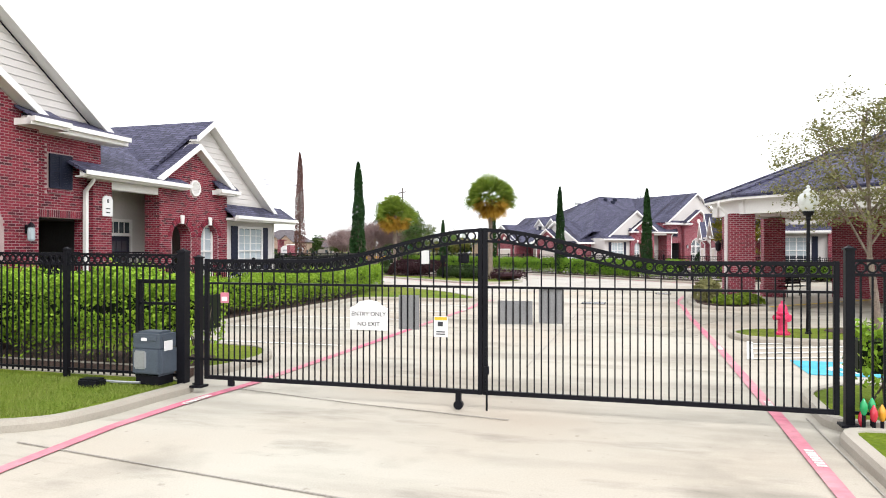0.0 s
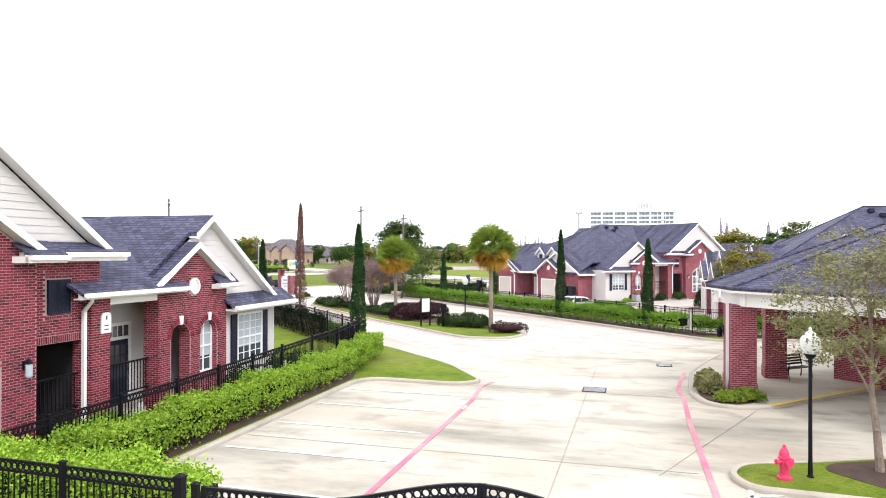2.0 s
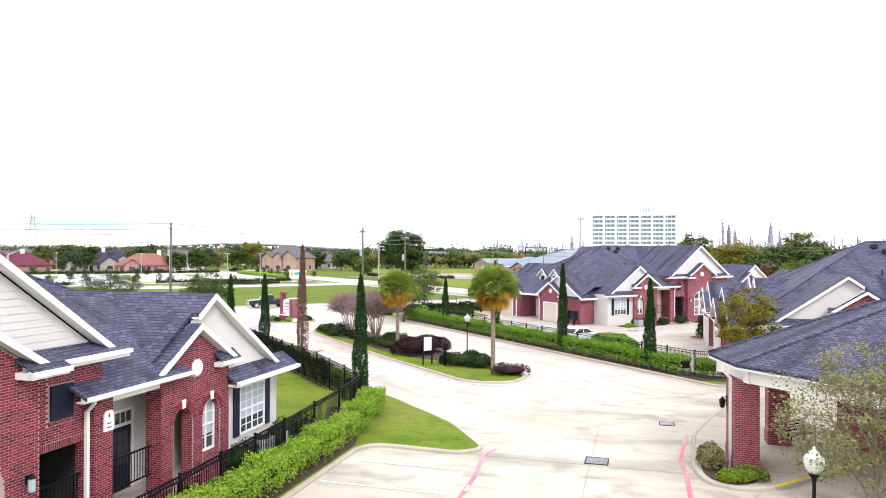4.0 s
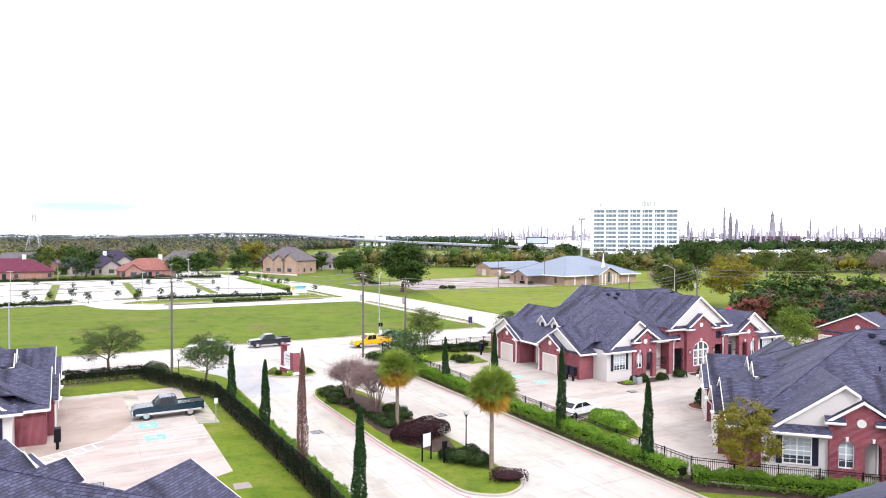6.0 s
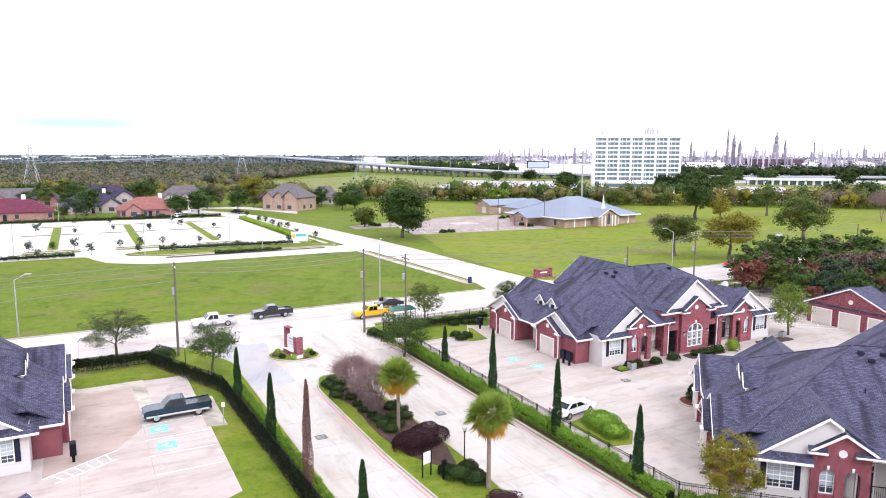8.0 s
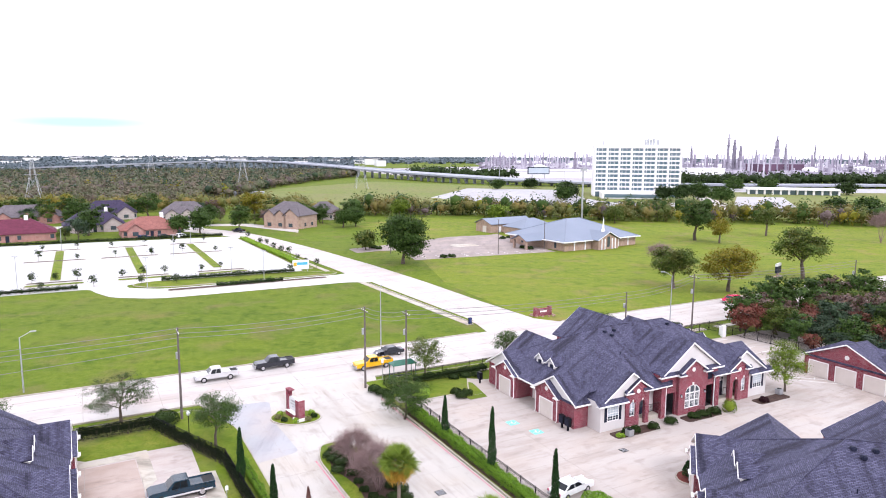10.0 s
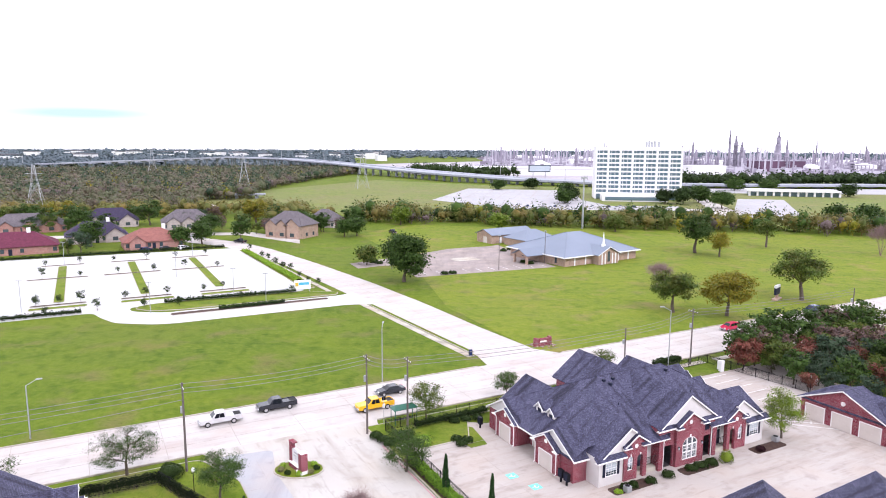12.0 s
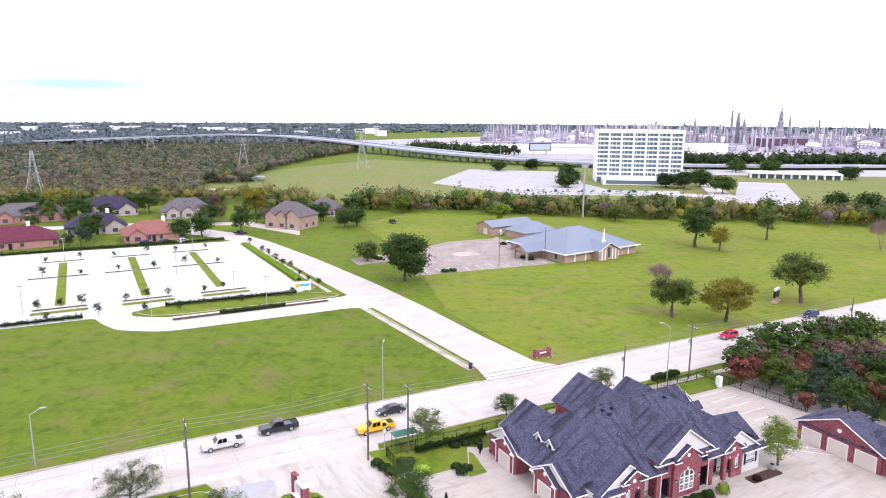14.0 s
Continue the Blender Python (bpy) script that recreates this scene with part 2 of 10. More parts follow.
M_mortar = surface("lime_mortar", (0.44, 0.32, 0.32), (0.36, 0.26, 0.26), 2, 60, 0.95)
M_tanbrick = brickwork("tan_brick", (0.42, 0.29, 0.22), (0.34, 0.22, 0.17), (0.42, 0.36, 0.30), w=0.4, h=0.2, gap=0.03, dark=(0.22, 0.14, 0.1))
M_shingle = brickwork("grey_shingles", (0.103, 0.100, 0.168), (0.048, 0.047, 0.089), (0.016, 0.016, 0.031), w=0.32, h=0.15, gap=0.03, rough=0.8, bump=1.0, dark=(0.036, 0.036, 0.055), darks=0.55, streaks=True, spec=0.3)
M_redshingle = brickwork("maroon_shingles", (0.15, 0.035, 0.065), (0.11, 0.026, 0.05), (0.07, 0.015, 0.02), w=0.5, h=0.3, gap=0.03, rough=0.95)
M_orangeroof = brickwork("clay_red_shingles", (0.29, 0.125, 0.105), (0.235, 0.10, 0.085), (0.16, 0.06, 0.05), w=0.5, h=0.3, gap=0.03, rough=0.95, dark=(0.24, 0.08, 0.06))
M_greyroof = brickwork("weathered_grey_shingles", (0.16, 0.14, 0.15), (0.12, 0.105, 0.115), (0.07, 0.06, 0.07), w=0.5, h=0.3, gap=0.03, rough=0.95, dark=(0.1, 0.09, 0.1))
M_metalroof = surface("pale_blue_metal_roof", (0.176, 0.208, 0.275), (0.156, 0.188, 0.250), 0.1, 4, 0.5, 0.1, bump=0.05, dark=0.9)
M_siding = surface("pale_grey_lap_siding", (0.60, 0.57, 0.56), (0.56, 0.53, 0.52), 0.5, 30, 0.7, dark=0.92)
M_trim = surface("white_painted_trim", (0.80, 0.78, 0.77), (0.76, 0.74, 0.73), 0.7, 30, 0.5, bump=0.05, dark=0.94)
M_garage = surface("almond_garage_door", (0.60, 0.54, 0.50), (0.56, 0.50, 0.46), 0.7, 30, 0.5, bump=0.05, dark=0.94)
M_shutter = surface("navy_black_shutter", (0.016, 0.019, 0.038), (0.024, 0.027, 0.051), 1, 30, 0.55, spec=0.15)
M_blackmetal = surface("black_powder_coat", (0.006, 0.006, 0.009), (0.009, 0.009, 0.013), 1.5, 40, 0.5, 0.0, bump=0.04, spec=0.12)
# lining darkened to hold the shade of the carport in its colour
M_lining = surface("shade_grey_lining", (0.06, 0.056, 0.06), (0.045, 0.042, 0.045), 1, 20, 0.9, spec=0.1)
M_glass = glass("window_glass", (0.05, 0.065, 0.08))
M_carglass = glass("car_glass", (0.010, 0.012, 0.015), 0.3)
M_blueglass = glass("office_glass", (0.10, 0.15, 0.185), 0.8)
M_blind = surface("white_window_blind", (0.42, 0.48, 0.52), (0.36, 0.42, 0.47), 1.5, 30, 0.4, spec=0.7, dark=0.9)
M_bark = surface("grey_brown_bark", (0.15, 0.115, 0.09), (0.10, 0.075, 0.06), 3, 20, 0.95, bump=0.8, dark=0.5)
M_palmbark = surface("pale_palm_bark", (0.30, 0.235, 0.19), (0.22, 0.165, 0.13), 3, 20, 0.95, bump=0.8, dark=0.6)
M_deadwood = surface("dead_red_brown_twigs", (0.22, 0.095, 0.08), (0.15, 0.07, 0.06), 3, 20, 0.95, dark=0.5)
M_woodpole = surface("weathered_pole_timber", (0.17, 0.14, 0.13), (0.12, 0.10, 0.095), 2, 20, 0.95, bump=0.4, dark=0.6)
M_galv = surface("galvanised_steel", (0.42, 0.43, 0.45), (0.36, 0.37, 0.39), 1, 30, 0.45, 0.5, dark=0.85)
M_cable = surface("cable", (0.22, 0.21, 0.23), (0.17, 0.16, 0.18), 1, 20, 0.7)
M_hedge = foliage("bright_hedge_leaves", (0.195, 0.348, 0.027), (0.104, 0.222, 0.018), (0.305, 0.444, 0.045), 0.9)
M_hedgedark = foliage("dark_hedge_leaves", (0.019, 0.037, 0.008), (0.011, 0.024, 0.006), (0.029, 0.051, 0.011), 0.6)
# near-black leaves: shade inside hedges and along the fence put into the colour
M_hedgeblack = foliage("shade_black_leaves", (0.006, 0.011, 0.004), (0.004, 0.007, 0.003), (0.010, 0.017, 0.005), 0.6, glow=0.02)
# darker copy of the bright hedge leaves, with shade put into the colour
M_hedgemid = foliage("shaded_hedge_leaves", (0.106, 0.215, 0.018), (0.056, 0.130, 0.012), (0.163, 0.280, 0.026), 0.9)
M_maroon = foliage("maroon_shrub_leaves", (0.026, 0.008, 0.012), (0.017, 0.006, 0.008), (0.038, 0.013, 0.017), 0.9)
M_cypress = foliage("cypress_leaves", (0.014, 0.045, 0.013), (0.009, 0.029, 0.008), (0.024, 0.061, 0.015), 0.9)
M_palm = foliage("palm_fronds", (0.175, 0.243, 0.036), (0.215, 0.275, 0.045), (0.125, 0.189, 0.027), 1.2, glow=0.35)
M_palmdry = foliage("dry_palm_fronds", (0.396, 0.210, 0.025), (0.308, 0.158, 0.025), (0.462, 0.284, 0.042), 1.2, glow=0.25)
M_oak = foliage("live_oak_leaves", (0.030, 0.064, 0.011), (0.016, 0.037, 0.007), (0.054, 0.094, 0.017), 0.4)
M_autumn = foliage("autumn_oak_leaves", (0.074, 0.117, 0.018), (0.113, 0.099, 0.022), (0.045, 0.078, 0.013), 0.35)
M_olive = foliage("olive_leaves", (0.185, 0.185, 0.075), (0.140, 0.150, 0.055), (0.235, 0.220, 0.100), 0.9, glow=0.25)
M_yellowtree = foliage("yellowing_leaves", (0.185, 0.195, 0.018), (0.095, 0.135, 0.016), (0.245, 0.175, 0.018), 0.9, glow=0.2)
M_redtree = foliage("red_autumn_leaves", (0.143, 0.034, 0.027), (0.093, 0.074, 0.043), (0.186, 0.058, 0.043), 0.4)
M_limetree = foliage("lime_green_leaves", (0.105, 0.167, 0.016), (0.066, 0.115, 0.013), (0.160, 0.218, 0.022), 0.9)
M_twig = surface("grey_pink_twigs", (0.30, 0.20, 0.19), (0.23, 0.155, 0.15), 2, 20, 0.95, dark=0.6)
M_forest = foliage("mixed_woodland", (0.062, 0.087, 0.034), (0.132, 0.094, 0.075), (0.090, 0.094, 0.060), 0.12, speck=0.3)
M_forestdark = foliage("woodland_evergreens", (0.037, 0.062, 0.031), (0.022, 0.040, 0.025), (0.056, 0.080, 0.039), 0.12, speck=0.3)
M_forestwarm = foliage("autumn_woodland", (0.070, 0.100, 0.024), (0.170, 0.120, 0.034), (0.100, 0.105, 0.034), 0.12, speck=0.5)
M_forestgrey = foliage("bare_woodland", (0.140, 0.100, 0.100), (0.090, 0.074, 0.070), (0.165, 0.120, 0.112), 0.12, speck=0.4)
# pale blue-grey: the haze of distance is put into this leaf colour
M_farwood = foliage("haze_tinted_woodland", (0.085, 0.112, 0.130), (0.105, 0.125, 0.140), (0.075, 0.102, 0.122), 0.02, speck=0.4)
M_white = surface("white_panel", (0.74, 0.73, 0.74), (0.70, 0.69, 0.70), 0.3, 10, 0.6, bump=0.0, dark=0.95)
M_refinery = surface("refinery_steel", (0.30, 0.27, 0.33), (0.24, 0.22, 0.28), 0.05, 1, 0.7, dark=0.85)
M_purple = surface("plum_tank_wall", (0.13, 0.06, 0.11), (0.10, 0.05, 0.09), 0.05, 1, 0.7)
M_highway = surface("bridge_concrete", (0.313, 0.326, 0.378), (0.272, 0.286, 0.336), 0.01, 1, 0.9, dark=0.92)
M_rubber = surface("tyre_rubber", (0.015, 0.015, 0.016), (0.022, 0.022, 0.022), 2, 30, 0.85)
M_chrome = surface("bright_wheel_metal", (0.60, 0.60, 0.62), (0.52, 0.52, 0.54), 2, 30, 0.25, 0.8, dark=0.9)


def car_paint(name, c, rough=0.25):
    m, n, l, s = node_mat(name)
    l.new(mix_color(n, l, noise_of(n, l, 1.2), c, tuple(0.85 * v for v in c)), s.inputs["Base Color"])
    s.inputs["Roughness"].default_value = rough
    s.inputs["Coat Weight"].default_value = 0.3
    return m


# ---------------------------------------------------------------- mesh helpers
SITE, MAIN = -16.0, 28.5  # the turn of the gate's grid and of the main road's grid


def grid_xy(turn, a, b):
    c, s = math.cos(radians(turn)), math.sin(radians(turn))
    return (a * c - b * s, a * s + b * c)


def S(u, v):
    return grid_xy(SITE, u, v)


def R(s, w):
    return grid_xy(MAIN, s, w)


def lay_uv(me):
    """Coordinates in metres on each face: along the level and up the slope."""
    uv = me.uv_layers.new(name="UVMap").data
    n = len(me.loops)
    co = np.empty(len(me.vertices) * 3)
    me.vertices.foreach_get("co", co)
    co = co.reshape(-1, 3)
    li = np.empty(n, dtype=np.int32)
    me.loops.foreach_get("vertex_index", li)
    npoly = len(me.polygons)
    no = np.empty(npoly * 3)
    me.polygons.foreach_get("normal", no)
    no = no.reshape(-1, 3)
    tot = np.empty(npoly, dtype=np.int32)
    me.polygons.foreach_get("loop_total", tot)
    t = np.stack([-no[:, 1], no[:, 0], np.zeros(npoly)], 1)
    ln = np.linalg.norm(t, axis=1)
    t[ln < 1e-4] = (1, 0, 0)
    t /= np.maximum(np.linalg.norm(t, axis=1), 1e-9)[:, None]
    b = np.cross(no, t)
    T, B = np.repeat(t, tot, 0), np.repeat(b, tot, 0)
    P = co[li]
    out = np.stack([(P * T).sum(1), (P * B).sum(1)], 1)
    uv.foreach_set("uv", out.ravel())


def finish(name, me, mat, parent=None, label="", smooth=False):
    if smooth:
        me.polygons.foreach_set("use_smooth", [True] * len(me.polygons))
    lay_uv(me)
    me.materials.append(mat)
    ob = new(name, me)
    if parent:
        ob.parent = parent
    if label:
        ob["label"] = label
    return ob


def part(name, bm, mat, parent=None, label="", smooth=False):
    """Links a bmesh as one mesh object, under a thing or a part."""
    bmesh.ops.recalc_face_normals(bm, faces=bm.faces)
    me = bpy.data.meshes.new(name)
    bm.to_mesh(me)
    bm.free()
    return finish(name, me, mat, parent, label, smooth)


def from_arrays(name, verts, faces, mat, parent=None, label="", smooth=False):
    me = bpy.data.meshes.new(name)
    me.from_pydata(np.asarray(verts).tolist(), [], np.asarray(faces).tolist() if not isinstance(faces, list) else faces)
    me.update()
    return finish(name, me, mat, parent, label, smooth)


def thing(name, x, y, z=0.0, turn=0.0, label="", category="", group="", kind=""):
    e = new(name)
    e.empty_display_size = 0.3
    e.matrix_world = pose(x, y, z, 0, 0, turn)
    return tagged(e, label, category, group, kind)


def box(bm, x0, x1, y0, y1, z0, z1):
    v = [bm.verts.new((x, y, z)) for z in (z0, z1) for x, y in ((x0, y0), (x1, y0), (x1, y1), (x0, y1))]
    for f in ((3, 2, 1, 0), (4, 5, 6, 7), (0, 1, 5, 4), (1, 2, 6, 5), (2, 3, 7, 6), (3, 0, 4, 7)):
        bm.faces.new([v[i] for i in f])
    return v


def boxed(x0, x1, y0, y1, z0, z1, bevel=0.0):
    bm = bmesh.new()
    box(bm, x0, x1, y0, y1, z0, z1)
    if bevel:
        bmesh.ops.bevel(bm, geom=bm.edges[:], offset=bevel, segments=2, affect="EDGES")
    return bm


def tube(bm, p, q, r0, r1=None, n=8, caps=True):
    """A tapered round bar from p to q."""
    p, q = Vector(p), Vector(q)
    d = (q - p).normalized()
    a = d.orthogonal().normalized()
    b = d.cross(a)
    r1 = r0 if r1 is None else r1
    ring = [[bm.verts.new(c + r * (math.cos(k * math.tau / n) * a + math.sin(k * math.tau / n) * b)) for k in range(n)] for c, r in ((p, r0), (q, r1))]
    for k in range(n):
        bm.faces.new((ring[0][k], ring[0][(k + 1) % n], ring[1][(k + 1) % n], ring[1][k]))
    if caps:
        bm.faces.new(ring[0][::-1])
        bm.faces.new(ring[1])


def pipe(bm, pts, r, n=4):
    """One unbroken thin pipe through the points."""
    rings = []
    for k, p in enumerate(pts):
        d = (Vector(pts[min(k + 1, len(pts) - 1)]) - Vector(pts[max(k - 1, 0)])).normalized()
        a = d.cross(Vector((0, 0, 1)))
        a = a.normalized() if a.length > 0.01 else Vector((1, 0, 0))
        b = a.cross(d)
        rings.append([bm.verts.new(Vector(p) + r * (math.cos(i * math.tau / n) * a + math.sin(i * math.tau / n) * b)) for i in range(n)])
    for x, y in zip(rings, rings[1:]):
        for i in range(n):
            bm.faces.new((x[i], x[(i + 1) % n], y[(i + 1) % n], y[i]))
    bm.faces.new(rings[0][::-1])
    bm.faces.new(rings[-1])


def turned(bm, profile, n=16, cx=0.0, cy=0.0):
    """A body of revolution about the upright through cx, cy; profile rows of (radius, z)."""
    rings = [[bm.verts.new((cx + r * math.cos(k * math.tau / n), cy + r * math.sin(k * math.tau / n), z)) for k in range(n)] for r, z in profile]
    for a, b in zip(rings, rings[1:]):
        for k in range(n):
            bm.faces.new((a[k], a[(k + 1) % n], b[(k + 1) % n], b[k]))
    bm.faces.new(rings[0][::-1])
    bm.faces.new(rings[-1])


def prism(bm, pts, z0, z1):
    """An upright solid over an outline of (x, y)."""
    lo = [bm.verts.new((x, y, z0)) for x, y in pts]
    hi = [bm.verts.new((x, y, z1)) for x, y in pts]
    bm.faces.new(lo[::-1])
    bm.faces.new(hi)
    for k in range(len(pts)):
        j = (k + 1) % len(pts)
        bm.faces.new((lo[k], lo[j], hi[j], hi[k]))


def slab(bm, quad, thick):
    """A sheet over four (or three) corners with thickness straight down."""
    hi = [bm.verts.new(p) for p in quad]
    lo = [bm.verts.new((p[0], p[1], p[2] - thick)) for p in quad]
    bm.faces.new(hi)
    bm.faces.new(lo[::-1])
    for k in range(len(quad)):
        j = (k + 1) % len(quad)
        bm.faces.new((hi[j], hi[k], lo[k], lo[j]))


def area(pts):
    return 0.5 * sum(a[0] * b[1] - b[0] * a[1] for a, b in zip(pts, pts[1:] + pts[:1]))


def inset(pts, d):
    """An outline moved inwards by d."""
    if area(pts) < 0:
        pts = pts[::-1]
    out, n = [], len(pts)
    for k in range(n):
        a, b, c = Vector(pts[k - 1]), Vector(pts[k]), Vector(pts[(k + 1) % n])
        e, f = (b - a).normalized(), (c - b).normalized()
        n1, n2 = Vector((-e.y, e.x)), Vector((-f.y, f.x))
        m = n1 + n2
        m = m / max(0.35, m.length_squared / 2)
        out.append(tuple(b + d * m))
    return pts, out


def rounded(pts, r, n=5):
    """An outline with its corners rounded."""
    out, k = [], len(pts)
    for i in range(k):
        a, b, c = Vector(pts[i - 1]), Vector(pts[i]), Vector(pts[(i + 1) % k])
        ra = min(r, (a - b).length * 0.45, (c - b).length * 0.45)
        p, q = b + (a - b).normalized() * ra, b + (c - b).normalized() * ra
        for j in range(n + 1):
            t = j / n
            out.append(tuple((1 - t) ** 2 * p + 2 * t * (1 - t) * b + t * t * q))
    return out


def sheet(name, pts, z, mat, label="", thick=0.3):
    bm = bmesh.new()
    prism(bm, pts, z - thick, z)
    bm.normal_update()
    bmesh.ops.triangulate(bm, faces=[f for f in bm.faces if len(f.verts) > 4])
    return tagged(part(name, bm, mat), label, "", "", "structure")


def bed(name, pts, mat, label, top=0.13, kerb=0.16, round_r=0.8, kerb_mat=None):
    """A raised bed or lawn inside a concrete kerb."""
    pts = rounded(pts, round_r) if round_r else pts
    outer, inner = inset(pts, kerb)
    ob = sheet(name, inner, top, mat, label)
    bm = bmesh.new()
    n = len(outer)
    _, mid = inset(pts, 0.03)
    rows = [[bm.verts.new((x, y, z)) for x, y in o] for o, z in ((outer, -0.1), (outer, 0.10), (mid, 0.15), (inner, 0.15), (inner, -0.1))]
    for a, b in zip(rows, rows[1:]):
        for k in range(n):
            bm.faces.new((a[k], a[(k + 1) % n], b[(k + 1) % n], b[k]))
    part("kerb", bm, kerb_mat or M_kerb, ob)
    return ob


def strip(bm, a, b, width, z, thick=0.006):
    """A thin painted or laid strip from a to b on the ground."""
    a, b = Vector(a), Vector(b)
    d = (b - a).normalized()
    o = Vector((-d.y, d.x)) * width / 2
    prism(bm, [tuple(a - o), tuple(b - o), tuple(b + o), tuple(a + o)], z - thick, z)


def painted(name, lines, width, z, mat, label):
    bm = bmesh.new()
    for line in lines:
        for a, b in zip(line, line[1:]):
            strip(bm, a, b, width, z)
    return tagged(part(name, bm, mat), label, "", "", "structure")


def leaf_quads(pts, size, rng, flat=0.0, long=1.6):
    """Small four-cornered leaves at the points, turned at random."""
    n = len(pts)
    d = rng.normal(size=(n, 3))
    d[:, 2] *= 1 - flat
    d /= np.linalg.norm(d, axis=1)[:, None]
    e = np.cross(d, rng.normal(size=(n, 3)))
    e /= np.linalg.norm(e, axis=1)[:, None]
    s = size * rng.uniform(0.6, 1.35, n)[:, None]
    a, b = d * s * long / 2, e * s / 2
    v = np.stack([pts - a, pts + b * 0.9 - a * 0.1, pts + a, pts - b * 0.9 - a * 0.1], 1).reshape(-1, 3)
    return v, np.arange(4 * n).reshape(-1, 4)



def leaf_cards(pts, out, size, rng, up=0.9, long=1.5):
    """Small leaves that lie mostly level and turned outwards, as a crown's leaves do."""
    n = len(pts)
    nor = rng.normal(size=(n, 3)) * 0.62 + out * 0.55
    nor[:, 2] += up
    nor /= np.linalg.norm(nor, axis=1)[:, None]
    a = np.cross(nor, rng.normal(size=(n, 3)))
    a /= np.linalg.norm(a, axis=1)[:, None]
    b = np.cross(nor, a)
    s = size * rng.uniform(0.55, 1.4, n)[:, None]
    a, b = a * s * long / 2, b * s / 2
    v = np.stack([pts - a, pts + b * 0.9 - a * 0.1, pts + a, pts - b * 0.9 - a * 0.1], 1).reshape(-1, 3)
    return v, np.arange(4 * n).reshape(-1, 4)

# ---------------------------------------------------------------- ground, roads, lawns
bm = bmesh.new()
ring = [(3600 * math.cos(k * math.tau / 48), 600 + 3600 * math.sin(k * math.tau / 48)) for k in range(48)]
prism(bm, ring, -2.0, -0.02)
ground = tagged(part("ground", bm, M_grass), "flat green meadow that reaches the horizon", "", "", "structure")

sheet("road", [R(-500, 88.4), R(700, 88.4), R(700, 102.3), R(-500, 102.3)], 0.02, M_road, "pale concrete four-lane main road")
sheet("side_road", [R(63.5, 100), R(82, 100), R(77.5, 106.5), R(76.2, 125), R(75.5, 150), R(73.5, 180), R(69, 220), R(63, 258), R(57, 280), R(40, 310), R(28, 306), R(46, 276), R(53.5, 258), R(58.5, 220), R(61.3, 180), R(62.6, 158), R(65.0, 125), R(65.2, 108)], 0.028, M_road, "pale concrete side road past the church")
for a, b in ((-500, 14), (33.5, 101), (104, 700)):
    sheet("sidewalk", [R(a, 84.9), R(b, 84.9), R(b, 86.3), R(a, 86.3)], 0.06, M_concrete, "narrow concrete sidewalk along the main road")
sheet("driveway", [R(14.8, 28), R(34, 28), R(34, 80), R(36.5, 88.7), R(12, 88.7), R(14.8, 80)], 0.024, M_drive, "stained concrete entry drive")
sheet("forecourt", [S(-11.2, -14), S(24, -14), S(24, 36), S(4, 47.5), S(-9, 47.5), S(-11.2, 34)], 0.016, M_concrete, "stained concrete drive and parking bays inside the gate")
sheet("courtyard", [R(36.4, 24), R(112, 24), R(112, 80), R(92, 80), R(92, 84), R(86, 84), R(86, 78), R(50, 80), R(46, 83), R(36.4, 76)], 0.012, M_court, "concrete court between the brick buildings")
sheet("parking_lot", [R(9.3, 47.4), R(9.3, 76.4), R(-40, 76.4), R(-40, 40), R(-6, 40), R(4, 44.3)], 0.16, M_stainlot, "stained concrete parking lot beside the fence")
sheet("sidewalk", [R(9.0, 60.6), R(10.7, 60.1), R(10.7, 68.3), R(9.2, 68.6)], 0.19, M_concrete, "short concrete landing beside the parking bay")
sheet("sidewalk", [R(4.1, 67.0), R(5.3, 69.0), R(5.0, 76.7), R(-0.9, 76.5), R(-3.6, 78.8), R(-6, 78.8), R(-6, 76.6), R(-2.4, 74.9), R(3.8, 75.1)], 0.19, M_concrete, "pale concrete walk round the parking lot")

bed("lawn_west", [S(-6.7, 9.6), S(-6.6, 11.4), S(-7.2, 12.4), S(-11.1, 13.0), S(-11.1, 26.6), S(-7.0, 26.4), S(-6.1, 27.3), S(-8.5, 31), S(-12.9, 35.2), R(15.0, 38.5), R(14.9, 79), R(11.5, 86.8), R(-120, 86.8), R(-120, 30), S(-70, 9.6)], M_lawn, "mown lawn round the brick building and along the drive", round_r=1.2)
bed("lawn_gate_west", [(-14, 6.6), (-9, 7.35), (-5.7, 7.65), (-5.0, 7.72), (-4.52, 7.92), (-4.2, 8.5), (-3.88, 9.45), (-3.6, 10.1), S(-6.9, 8.98), S(-60, 8.9), S(-60, 2)], M_lawn, "mown lawn outside the gate", round_r=0.5)
bed("lawn_gate_east", [S(2.08, 8.5), S(2.08, 6.0), S(2.2, 2.0), S(8, -2), S(34, -4), S(34, 8.5)], M_lawn, "mown lawn outside the gate", round_r=0.4)
bed("lawn_gate_inside", [S(2.1, 8.7), S(2.12, 10.5), S(2.9, 11.4), S(4.7, 11.4), S(20, 11.4), S(20, 8.7)], M_lawn, "small lawn beside the gate post", round_r=0.4)
bed("island_lamp", [(6.75, 16.3), (6.85, 15.3), (9.0, 14.5), (14.0, 13.2), (17, 15.8), (13.0, 17.9), (9.3, 17.25), (7.4, 17.1)], M_lawn, "kerbed lawn island with hydrant and lamp", round_r=0.7)
bed("island_drive", [R(21.3, 36.6), R(23.5, 34.9), R(25.9, 36.2), R(26.3, 44), R(26.0, 66), R(24.5, 69.5), R(22, 69.5), R(20.7, 66), R(20.7, 48)], M_lawn, "long planted island between the two drive lanes", round_r=1.5)
